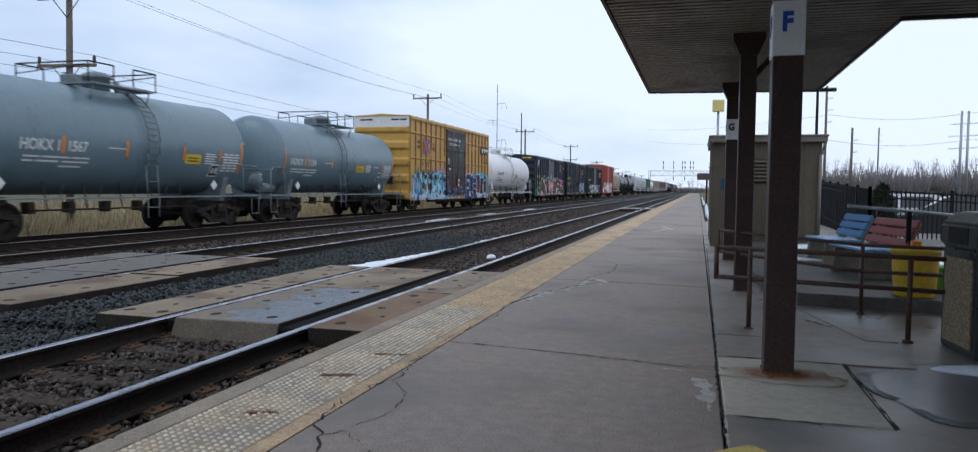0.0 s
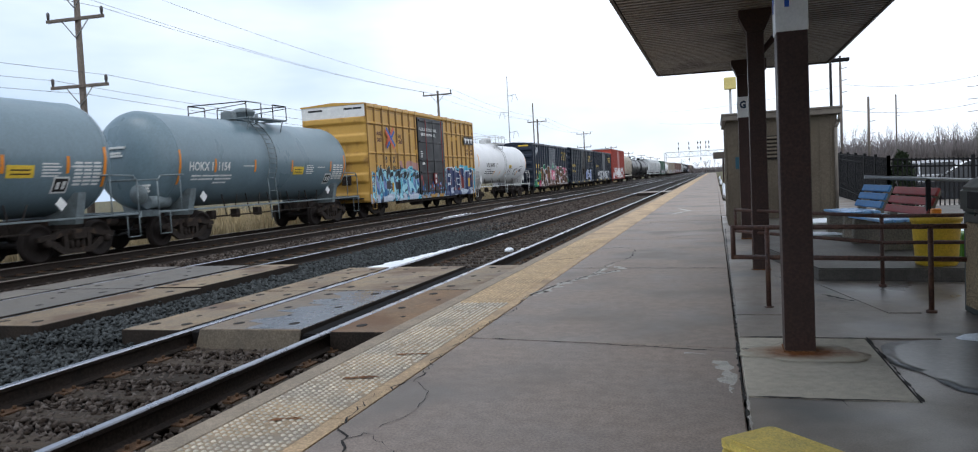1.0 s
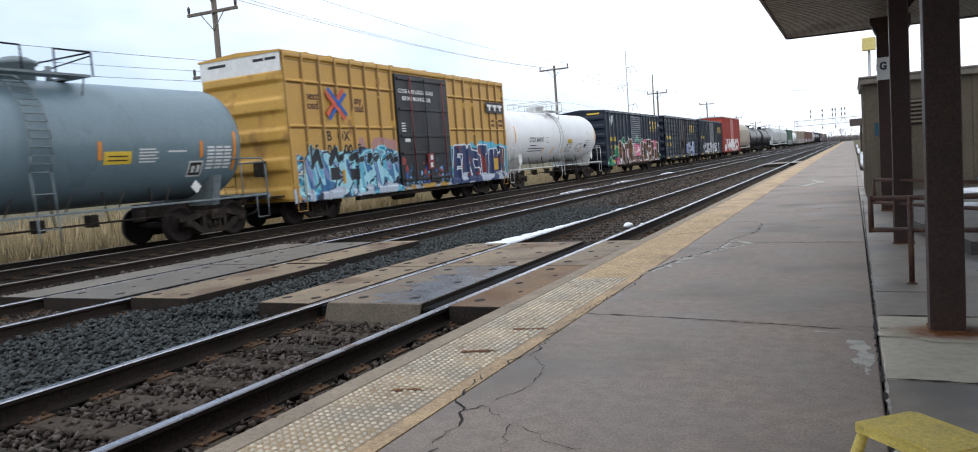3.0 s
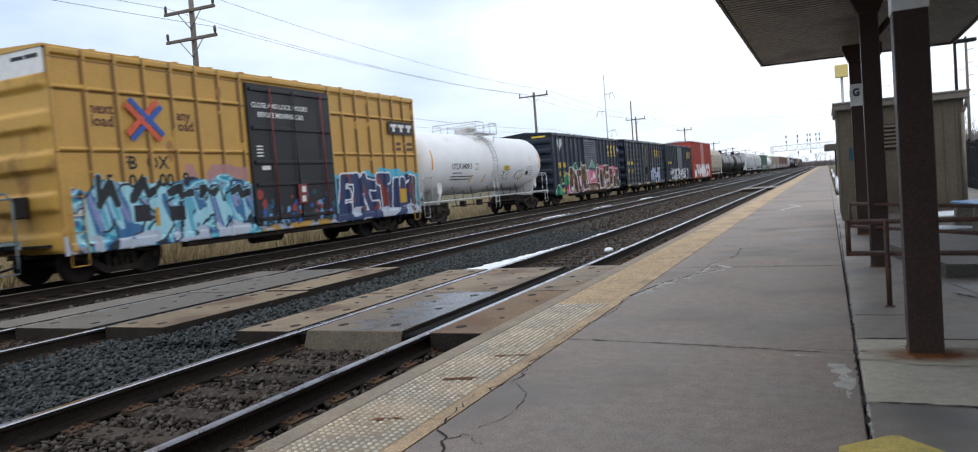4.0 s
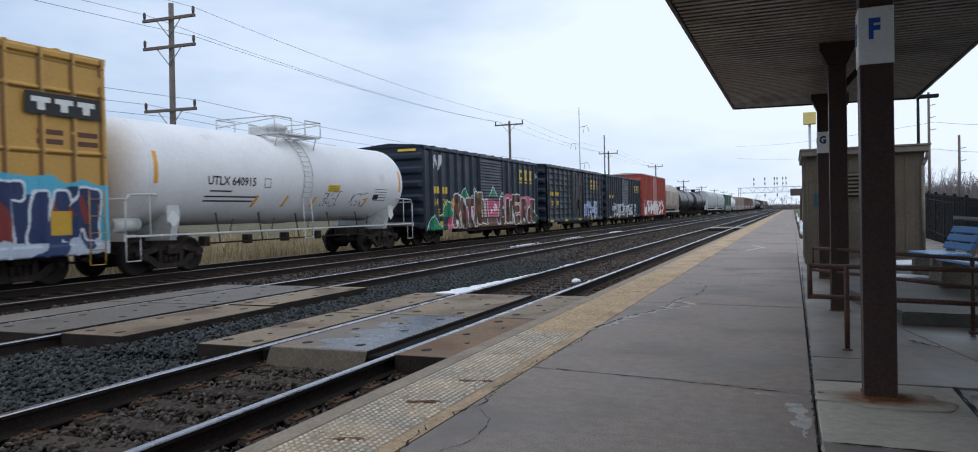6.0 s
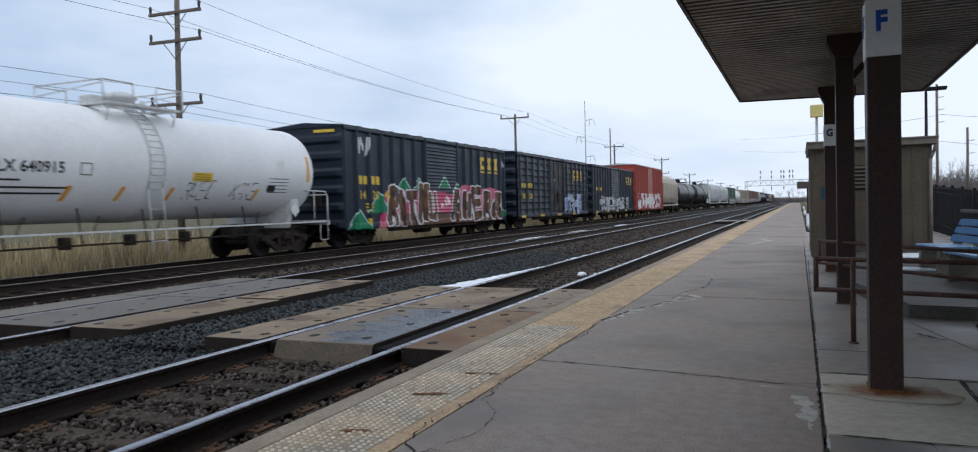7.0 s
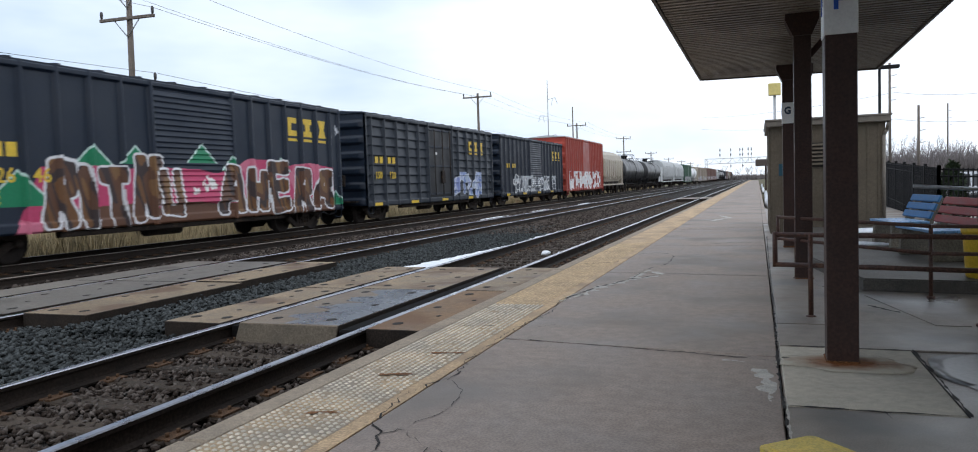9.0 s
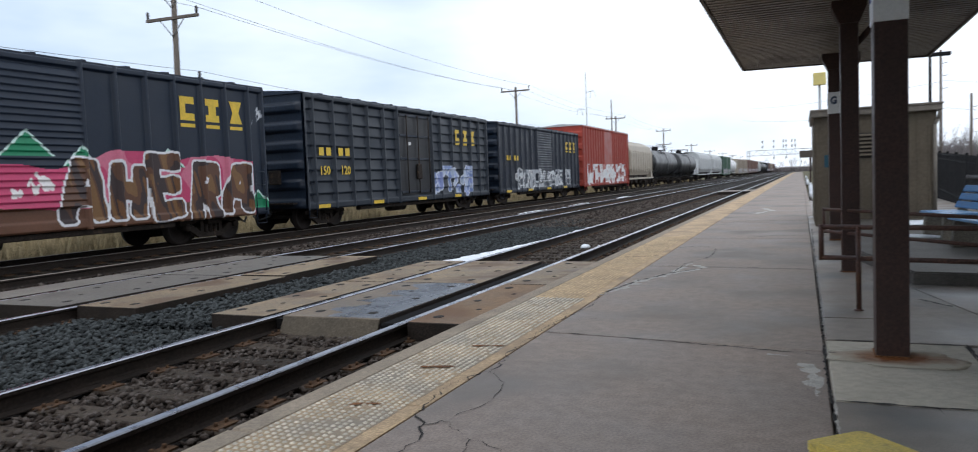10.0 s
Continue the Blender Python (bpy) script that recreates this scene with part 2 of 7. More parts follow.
# train
TRUCK = mat("grimy_cast_steel", (0.03, 0.023, 0.019), 0.85, var=0.35, scale=8, fine=50, bump=0.3, stain=(0.085, 0.055, 0.038), stain_scale=5)
WHEEL = mat("dark_wheel_steel", (0.022, 0.017, 0.015), 0.7, metal=0.2, var=0.3, scale=9, bump=0.2)
TANK_GREY = mat("blue_grey_tank_paint", (0.150, 0.212, 0.245), 0.36, var=0.07, scale=1.0, fine=30, bump=0.02, stain=(0.115, 0.165, 0.19), stain_scale=0.8, stretch_by=(1, 1, 0.5))
TANK_WHITE = mat("dingy_white_tank_paint", (0.80, 0.80, 0.80), 0.45, var=0.04, scale=1.0, fine=30, bump=0.02, stain=(0.55, 0.50, 0.45), stain_scale=0.9, stain_at=0.66)
TANK_BLACK = mat("black_tank_paint", (0.022, 0.023, 0.025), 0.4, var=0.2, scale=1.2, bump=0.02)
FITTING_GREY = mat("grey_fitting_paint", (0.16, 0.19, 0.20), 0.5, var=0.2, bump=0.04)
FITTING_WHITE = mat("white_fitting_paint", (0.55, 0.55, 0.54), 0.5, var=0.15, bump=0.04)
CAR_YELLOW = mat("boxcar_yellow_paint", (0.54, 0.315, 0.07), 0.5, var=0.055, scale=1.3, fine=30, bump=0.02, stain=(0.30, 0.16, 0.05), stain_scale=1.3, stain_at=0.6)
CAR_NAVY = mat("boxcar_navy_paint", (0.009, 0.016, 0.030), 0.45, var=0.2, scale=1.3, fine=30, bump=0.02)
CAR_BLACK = mat("boxcar_black_door", (0.014, 0.015, 0.018), 0.45, var=0.2, scale=1.3, fine=30, bump=0.02)
CAR_RED = mat("boxcar_red_paint", (0.36, 0.05, 0.03), 0.5, var=0.15, scale=1.3, bump=0.02)
CAR_TAN = mat("hopper_tan_paint", (0.42, 0.37, 0.30), 0.55, var=0.12, scale=1.3, bump=0.02)
CAR_PALE = mat("hopper_grey_paint", (0.48, 0.49, 0.49), 0.55, var=0.12, scale=1.3, bump=0.02)
CAR_GREEN = mat("boxcar_green_paint", (0.03, 0.085, 0.05), 0.55, var=0.15, scale=1.3, bump=0.02)
CAR_BROWN = mat("boxcar_brown_paint", (0.12, 0.05, 0.035), 0.6, var=0.15, scale=1.3, bump=0.02)
GRAFFITI = mat("painted_car_side", (1, 1, 1), 0.45, var=0.05, scale=1.3, fine=25, bump=0.02, attr=True)
MARK_ORANGE = mat("orange_reflector", (0.75, 0.25, 0.02), 0.4, var=0.1, bump=0.0)
REFLECT = mat("amber_reflector", (0.78, 0.36, 0.03), 0.4, var=0.1, bump=0.0)
MARK_YELLOW = mat("yellow_marking", (0.70, 0.48, 0.05), 0.5, var=0.1, bump=0.0)
MARK_WHITE = mat("white_marking", (0.70, 0.70, 0.68), 0.5, var=0.08, bump=0.0)
MARK_BLACK = mat("black_marking", (0.02, 0.02, 0.02), 0.5, var=0.1, bump=0.0)
MARK_RED = mat("red_rod_paint", (0.20, 0.03, 0.03), 0.5, var=0.2, bump=0.0)
MARK_BLUE = mat("blue_emblem_paint", (0.03, 0.10, 0.38), 0.5, var=0.1, bump=0.0)
MARK_CORAL = mat("coral_emblem_paint", (0.62, 0.10, 0.05), 0.5, var=0.1, bump=0.0)
CAR_SILVER = mat("silver_car_paint", (0.42, 0.43, 0.45), 0.25, metal=0.5, var=0.05, bump=0.0)
CAR_DARK = mat("dark_car_paint", (0.03, 0.032, 0.036), 0.22, metal=0.2, var=0.05, bump=0.0)
GLASS_DARK = mat("tinted_car_glass", (0.02, 0.022, 0.025), 0.08, var=0.05, bump=0.0, gloss_var=0.02)
# black of the far signal heads, greyed to include distance haze
SIGNAL_HAZED = mat("hazed_signal_head", (0.10, 0.10, 0.105), 0.6, var=0.1, bump=0.0)


def rust_ring(name, cx, cy, rx, ry, inner, outer):
    """Rust that bleeds out from a post foot and fades into the concrete."""
    m = mat(name, inner, 0.85, var=0.25, scale=9, fine=70, bump=0.1)
    n, l = m.node_tree.nodes, m.node_tree.links
    tc, mp, ln = n.new("ShaderNodeTexCoord"), n.new("ShaderNodeMapping"), n.new("ShaderNodeVectorMath")
    mp.inputs["Location"].default_value = (-cx / rx, -cy / ry, 0)
    mp.inputs["Scale"].default_value = (1 / rx, 1 / ry, 0)
    ln.operation = "LENGTH"
    nz = n.new("ShaderNodeTexNoise")
    nz.inputs["Scale"].default_value, nz.inputs["Detail"].default_value = 9.0, 6.0
    ad = n.new("ShaderNodeMath")
    ad.operation = "MULTIPLY_ADD"
    ad.inputs[1].default_value = 0.9
    rg = n.new("ShaderNodeMapRange")
    rg.inputs[1].default_value, rg.inputs[2].default_value = 0.75, 1.35
    mx = n.new("ShaderNodeMix")
    mx.data_type = "RGBA"
    old = n["Principled BSDF"].inputs["Base Color"].links[0].from_socket
    l.new(tc.outputs["Object"], mp.inputs["Vector"])
    l.new(mp.outputs["Vector"], ln.inputs[0])
    l.new(tc.outputs["Object"], nz.inputs["Vector"])
    l.new(nz.outputs["Fac"], ad.inputs[0])
    l.new(ln.outputs["Value"], ad.inputs[2])
    l.new(ad.outputs[0], rg.inputs[0])
    l.new(rg.outputs[0], mx.inputs[0])
    l.new(old, mx.inputs[6])
    mx.inputs[7].default_value = (*outer, 1)
    l.new(mx.outputs[2], n["Principled BSDF"].inputs["Base Color"])
    return m


RUST_RING = rust_ring("rust_bleed", 0.53, 5.30, 0.42, 0.25, (0.20, 0.068, 0.018), (0.43, 0.385, 0.305))


# ---- building helpers ----
def finish(name, bm, material, parent=None, smooth=False):
    me = bpy.data.meshes.new(name)
    bm.to_mesh(me)
    bm.free()
    if smooth:
        me.polygons.foreach_set("use_smooth", [True] * len(me.polygons))
    for m in material if isinstance(material, (list, tuple)) else (material,):
        me.materials.append(m)
    ob = new(name, me)
    if parent:
        ob.parent = parent
    return ob


def part(name, bm, material, parent, label="", smooth=False):
    ob = finish(name, bm, material, parent, smooth)
    return tagged(ob, label)


def empty(name, m=None):
    ob = new(name)
    ob.empty_display_size = 0.2
    if m is not None:
        ob.matrix_basis = m
    return ob


def box(bm, x0, x1, y0, y1, z0, z1, bevel=0.0, m=None, mi=0):
    vs = [bm.verts.new((x, y, z)) for z in (z0, z1) for y in (y0, y1) for x in (x0, x1)]
    fs = [bm.faces.new([vs[i] for i in f]) for f in ((0, 2, 3, 1), (4, 5, 7, 6), (0, 1, 5, 4), (2, 6, 7, 3), (0, 4, 6, 2), (1, 3, 7, 5))]
    for f in fs:
        f.material_index = mi
    if bevel:
        r = bmesh.ops.bevel(bm, geom=list({e for f in fs for e in f.edges}), offset=bevel, segments=1, affect="EDGES", profile=0.7)
        vs = list({v for f in r["faces"] for v in f.verts} | {v for v in vs if v.is_valid})
    if m is not None:
        bmesh.ops.transform(bm, matrix=m, verts=vs)
    return bm


def rod(bm, a, b, r, seg=8, r2=None, mi=0):
    a, b = Vector(a), Vector(b)
    q = (b - a).to_track_quat("Z", "Y").to_matrix()
    rings = []
    for p, rr in ((a, r), (b, r if r2 is None else r2)):
        rings.append([bm.verts.new(p + q @ Vector((rr * math.cos(2 * math.pi * i / seg), rr * math.sin(2 * math.pi * i / seg), 0))) for i in range(seg)])
    for i in range(seg):
        f = bm.faces.new((rings[0][i], rings[0][(i + 1) % seg], rings[1][(i + 1) % seg], rings[1][i]))
        f.smooth, f.material_index = True, mi
    for ring in (rings[0][::-1], rings[1]):
        bm.faces.new(ring).material_index = mi
    return bm


def pipe(bm, pts, r, seg=8, mi=0):
    for a, b in zip(pts, pts[1:]):
        rod(bm, a, b, r, seg, mi=mi)
    return bm


def poly(bm, pts, mi=0):
    f = bm.faces.new([bm.verts.new(p) for p in pts])
    f.material_index = mi
    return f


def prism(bm, outline, y0, y1, axis="y", mi=0):
    """Extrude a closed outline of (a, b) points: along y they are (x, z), along x (y, z), along z (x, y)."""
    def put(p, c):
        return {"y": (p[0], c, p[1]), "x": (c, p[0], p[1]), "z": (p[0], p[1], c)}[axis]
    r0, r1 = [[bm.verts.new(put(p, c)) for p in outline] for c in (y0, y1)]
    k = len(outline)
    fs = [bm.faces.new((r0[i], r0[(i + 1) % k], r1[(i + 1) % k], r1[i])) for i in range(k)]
    fs += [bm.faces.new(r0[::-1]), bm.faces.new(r1)]
    for f in fs:
        f.material_index = mi
    bmesh.ops.recalc_face_normals(bm, faces=fs)
    return fs


def revolve(bm, profile, seg=32, axis="y", centre=(0, 0, 0), mi=0):
    """Turn (along, radius) points about an axis through centre."""
    c = Vector(centre)
    rings = []
    for a, r in profile:
        ring = []
        for i in range(seg):
            u, v = r * math.cos(2 * math.pi * i / seg), r * math.sin(2 * math.pi * i / seg)
            ring.append(bm.verts.new(c + Vector({"y": (u, a, v), "z": (u, v, a), "x": (a, u, v)}[axis])))
        rings.append(ring)
    fs = []
    for p, q in zip(rings, rings[1:]):
        for i in range(seg):
            fs.append(bm.faces.new((p[i], p[(i + 1) % seg], q[(i + 1) % seg], q[i])))
    fs += [bm.faces.new(rings[0]), bm.faces.new(rings[-1])]
    for f in fs:
        f.smooth, f.material_index = True, mi
    bmesh.ops.recalc_face_normals(bm, faces=fs)
    return fs


def raw_mesh(name, verts, faces, material, parent=None):
    me = bpy.data.meshes.new(name)
    verts, faces = np.asarray(verts, np.float32), np.asarray(faces, np.int32)
    k = faces.shape[1]
    me.vertices.add(len(verts))
    me.vertices.foreach_set("co", verts.ravel())
    me.loops.add(faces.size)
    me.loops.foreach_set("vertex_index", faces.ravel())
    me.polygons.add(len(faces))
    me.polygons.foreach_set("loop_start", np.arange(0, faces.size, k, dtype=np.int32))
    me.update(calc_edges=True)
    me.validate()
    me.materials.append(material)
    ob = new(name, me)
    if parent:
        ob.parent = parent
    return ob


def lettering(text, size, depth=0.004, bold=0.0):
    """A flat mesh of built-in letters in the x-y plane, centred."""
    cu = bpy.data.curves.new("letters", "FONT")
    cu.body, cu.size, cu.align_x, cu.align_y, cu.extrude, cu.offset = text, size, "CENTER", "CENTER", depth / 2, bold
    cu.resolution_u = 2
    ob = bpy.data.objects.new("letters", cu)
    scene.collection.objects.link(ob)
    me = bpy.data.meshes.new_from_object(ob.evaluated_get(bpy.context.evaluated_depsgraph_get()))
    bpy.data.objects.remove(ob)
    bpy.data.curves.remove(cu)
    return me


def place_letters(name, text, size, material, parent, m, bold=0.0, wrap=None, squeeze=1.0):
    """Letters laid on a plane at the pose m, or wrapped on a tank of (axis z, radius) at the place m along it."""
    me = lettering(text, size, 0.004, bold)
    n = len(me.vertices)
    co = np.empty(n * 3, np.float32)
    me.vertices.foreach_get("co", co)
    co = co.reshape(-1, 3)
    co[:, 0] *= squeeze
    if wrap:
        axis_z, radius = wrap
        y, z0 = m
        a = np.arcsin((z0 - axis_z) / radius) + co[:, 1] / radius
        r = radius + 0.004 + co[:, 2]
        co = np.stack([r * np.cos(a), y + co[:, 0], axis_z + r * np.sin(a)], 1).astype(np.float32)
    me.vertices.foreach_set("co", co.ravel())
    me.materials.clear()
    me.materials.append(material)
    ob = new(name, me)
    ob.parent = parent
    if not wrap:
        ob.matrix_basis = m
    return ob


def tank_patch(bm, y0, y1, z0, z1, axis_z, radius, mi=0, lift=0.005, steps=6):
    """A thin curved patch on the near side of a tank."""
    a0, a1 = [math.asin(max(-1, min(1, (z - axis_z) / radius))) for z in (z0, z1)]
    ring = []
    for i in range(steps + 1):
        a = a0 + (a1 - a0) * i / steps
        r = radius + lift
        ring.append([bm.verts.new((r * math.cos(a), y, axis_z + r * math.sin(a))) for y in (y0, y1)])
    for p, q in zip(ring, ring[1:]):
        bm.faces.new((p[0], p[1], q[1], q[0])).material_index = mi


SIDE_POSE = Matrix(((0, 0, 1, 0), (1, 0, 0, 0), (0, 1, 0, 0), (0, 0, 0, 1)))   # letters on a side that faces +x
FRONT_POSE = Matrix(((1, 0, 0, 0), (0, 0, -1, 0), (0, 1, 0, 0), (0, 0, 0, 1)))  # letters on a face towards -y


def on_side(x, y, z):
    return Matrix.Translation((x, y, z)) @ SIDE_POSE


def on_front(x, y, z):
    return Matrix.Translation((x, y, z)) @ FRONT_POSE


# ---- ground and tracks ----
rng = np.random.default_rng(5)
TOR = -0.16            # top of rail
BED = TOR - 0.20       # top of the ballast


def strip(name, profile, y0, y1, material, cuts=1):
    """A sheet that follows (x, z) points and runs from y0 to y1."""
    ys = np.linspace(y0, y1, cuts + 1)
    v = [(x, y, z) for y in ys for x, z in profile]
    k = len(profile)
    f = [(j * k + i, j * k + i + 1, (j + 1) * k + i + 1, (j + 1) * k + i) for j in range(cuts) for i in range(k - 1)]
    return raw_mesh(name, v, f, material)


tagged(strip("ground", [(-1800, -1.0), (-60, -1.0), (-19.5, -0.95), (-18.0, -0.7), (-3, -0.7), (3.5, -0.45), (60, -0.5), (1800, -0.5)], -300, 2500, GRASS, 8),
       "flat ground of dead winter grass", "ground", kind="structure")
tagged(strip("ballast", [(-18.9, -0.8), (-17.9, BED), (-13.9, BED), (-13.4, BED - 0.05), (-11.2, BED - 0.03), (-8.0, BED), (-6.6, BED + 0.03), (-5.4, BED - 0.01), (-5.2, BED - 0.045), (-2.6, BED - 0.045)], -30, 900, BALLAST_BED, 30),
       "dark crushed stone bed under the tracks", "ballast", kind="structure")


def stones(name, x0, x1, y0, y1, spacing, size, material, z, label):
    """Broken stones strewn over a patch of the track bed."""
    nx, ny = int((x1 - x0) / spacing), int((y1 - y0) / spacing)
    gx, gy = np.meshgrid(np.arange(nx), np.arange(ny))
    n = nx * ny
    cx = x0 + (gx.ravel() + rng.random(n)) * spacing
    cy = y0 + (gy.ravel() + rng.random(n)) * spacing
    base = np.array([(1, 0, 0), (-1, 0, 0), (0, 1, 0), (0, -1, 0), (0, 0, 1), (0, 0, -1)], float)
    tri = np.array([(0, 2, 4), (2, 1, 4), (1, 3, 4), (3, 0, 4), (2, 0, 5), (1, 2, 5), (3, 1, 5), (0, 3, 5)])
    v = base[None] * (size * rng.uniform(0.6, 1.3, (n, 6, 1))) + rng.normal(0, size * 0.22, (n, 6, 3))
    a = rng.random(n) * 6.283
    c, s = np.cos(a)[:, None], np.sin(a)[:, None]
    v = np.stack([v[..., 0] * c - v[..., 1] * s, v[..., 0] * s + v[..., 1] * c, v[..., 2] * 0.75], -1)
    tilt = rng.uniform(-0.7, 0.7, n)[:, None]
    v = np.stack([v[..., 0], v[..., 1] * np.cos(tilt) - v[..., 2] * np.sin(tilt), v[..., 1] * np.sin(tilt) + v[..., 2] * np.cos(tilt)], -1)
    v += np.stack([cx, cy, z + rng.normal(0, 0.012, n) + size * 0.25], 1)[:, None]
    f = (tri[None] + np.arange(n)[:, None, None] * 6).reshape(-1, 3)
    return tagged(raw_mesh(name, v.reshape(-1, 3), f, material), label, "ballast stones", kind="stuff")


stones("ballast_stones", -6.75, -5.42, 2.0, 22, 0.052, 0.033, STONE_GREY, BED + 0.03, "loose grey crushed stones between the tracks")
stones("ballast_stones", -8.35, -6.75, 3.0, 26, 0.06, 0.036, STONE_GREY, BED + 0.02, "loose grey crushed stones between the tracks")
stones("ballast_stones", -5.2, -3.75, 1.2, 6.5, 0.046, 0.032, STONE_BROWN, BED - 0.010, "loose brown crushed stones between the rails")
stones("ballast_stones", -3.6, -2.7, 1.2, 7.0, 0.046, 0.03, STONE_BROWN, BED - 0.01, "loose brown crushed stones beside the platform")
stones("ballast_stones", -5.2, -2.72, 11.8, 40, 0.08, 0.045, STONE_BROWN, BED - 0.02, "loose brown crushed stones between the rails")
stones("ballast_stones", -10.1, -8.5, 3.0, 6.7, 0.06, 0.036, STONE_BROWN, BED + 0.0, "loose brown crushed stones between the rails")
stones("ballast_stones", -13.6, -10.3, 6.0, 50, 0.11, 0.05, STONE_BROWN, BED + 0.0, "loose brown crushed stones beside the freight track")
stones("ballast_stones", -8.35, -5.42, 22, 60, 0.12, 0.055, STONE_BROWN, BED + 0.02, "loose brown crushed stones between the tracks far along")

stones("ballast_stones", -7.42, -6.08, 6.3, 13.5, 0.052, 0.034, STONE_GREY, BED + 0.095, "loose grey crushed stones heaped against the crossing panels")
stones("ballast_stones", -7.75, -5.42, 12.3, 15.0, 0.055, 0.034, STONE_GREY, BED + 0.06, "loose grey crushed stones heaped behind the crossing panels")
RAIL_SHAPE = [(-0.07, 0.0), (0.07, 0.0), (0.07, 0.012), (0.015, 0.03), (0.009, 0.05), (0.009, 0.125), (0.036, 0.14), (0.037, 0.166), (0.030, 0.176),
              (-0.030, 0.176), (-0.037, 0.166), (-0.036, 0.14), (-0.009, 0.125), (-0.009, 0.05), (-0.015, 0.03), (-0.07, 0.012)]


def rail(parent, x, y0, y1, top):
    bm = bmesh.new()
    fs = prism(bm, [(x + a, TOR - 0.18 + b) for a, b in RAIL_SHAPE], y0, y1)
    for f in fs:
        if f.normal.z > 0.5 and f.calc_center_median().z > TOR - 0.02:
            f.material_index = 1
    return part("rail", bm, (RAIL_SIDE, top), parent)


def tie_mesh():
    bm = bmesh.new()
    box(bm, -1.3, 1.3, -0.115, 0.115, -0.16, 0.0, 0.012)
    for x in (-0.81, 0.81):
        box(bm, x - 0.17, x + 0.17, -0.1, 0.1, 0.001, 0.014, mi=1)
        for dx in (-0.11, 0.11):
            rod(bm, (x + dx, 0.05, 0.01), (x + dx, 0.05, 0.04), 0.014, 6, mi=1)
            rod(bm, (x + dx, -0.05, 0.01), (x + dx, -0.05, 0.04), 0.014, 6, mi=1)
    me = bpy.data.meshes.new("tie")
    bm.to_mesh(me)
    bm.free()
    me.materials.append(TIE)
    me.materials.append(RUST_STAIN)
    return me


TIE_MESH = tie_mesh()


def track(label, centre, half, top, y0, y1, tie_to, first=-2.0):
    t = empty("railway_track")
    tagged(t, label, "railway track", kind="structure")
    rail(t, centre + half, y0, y1, top)
    rail(t, centre - half, y0, y1, top)
    y = first
    while y < tie_to:
        ob = new("tie", TIE_MESH)
        ob.parent = t
        ob.matrix_basis = pose(centre + random.uniform(-0.03, 0.03), y, TOR - 0.182, 0, 0, random.uniform(-1.2, 1.2))
        y += 0.53 + random.uniform(-0.02, 0.02)
    return t


track("platform track with shiny rails on wooden ties", -4.485, 0.8125, RAIL_TOP, -25, 900, 60)
track("middle track with shiny rails on wooden ties", -9.30, 0.83, RAIL_TOP, -25, 900, 70)
track("freight track with dark rails under the train", -15.9, 0.78, RAIL_DULL, -25, 900, 60, 4)
bm = bmesh.new()
fs = prism(bm, [(-12.66 + a, TOR - 0.18 + b) for a, b in RAIL_SHAPE], -25, 700)
for f in fs:
    if f.normal.z > 0.5 and f.calc_center_median().z > TOR - 0.02:
        f.material_index = 1
tagged(finish("spare_rail", bm, (RAIL_SIDE, RAIL_DULL)), "long dull spare rail lying on the ballast", "rail", kind="structure")


def crossing_panel(parent, x0, x1, y0, y1, material, holes=(), sloped=False, name="panel"):
    """One slab of a track crossing, with lifting holes and, at an end, a chamfer towards the camera."""
    bm = bmesh.new()
    zt, zb = TOR + 0.004, BED + 0.0
    run = 0.10 if sloped else 0.01
    prism(bm, [(y0 - run, zb), (y1, zb), (y1, zt), (y0, zt)], x0, x1, "x")
    bmesh.ops.bevel(bm, geom=bm.edges[:], offset=0.008, segments=1, affect="EDGES")
    bm.normal_update()
    # ends and sides take a much darker material than the top
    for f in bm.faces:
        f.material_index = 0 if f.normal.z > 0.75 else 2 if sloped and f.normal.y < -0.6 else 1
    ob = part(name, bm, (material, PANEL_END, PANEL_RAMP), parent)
    for hx, hy, r in holes:
        bm = bmesh.new()
        revolve(bm, [(zt - 0.03, r), (zt + 0.003, r), (zt + 0.004, r * 0.8)], 12, "z", (0, 0, 0))
        bmesh.ops.scale(bm, vec=(1.0, 1.3, 1.0), verts=bm.verts)
        bmesh.ops.translate(bm, vec=(hx, hy, 0), verts=bm.verts)
        part("lifting_hole", bm, CRACK, ob)
    return ob


def hole_grid(x0, x1, y0, y1):
    out = []
    for fx in (0.22, 0.78):
        for fy in (0.12, 0.5, 0.88):
            out.append((x0 + (x1 - x0) * fx, y0 + (y1 - y0) * fy, 0.045 if fy == 0.5 else 0.055))
    out += [(x0 + (x1 - x0) * 0.5, y0 + (y1 - y0) * fy, 0.028) for fy in (0.3, 0.7)]
    return out


crossing = tagged(empty("track_crossing"), "concrete crossing panels with lifting holes between the rails", "track crossing", kind="structure")
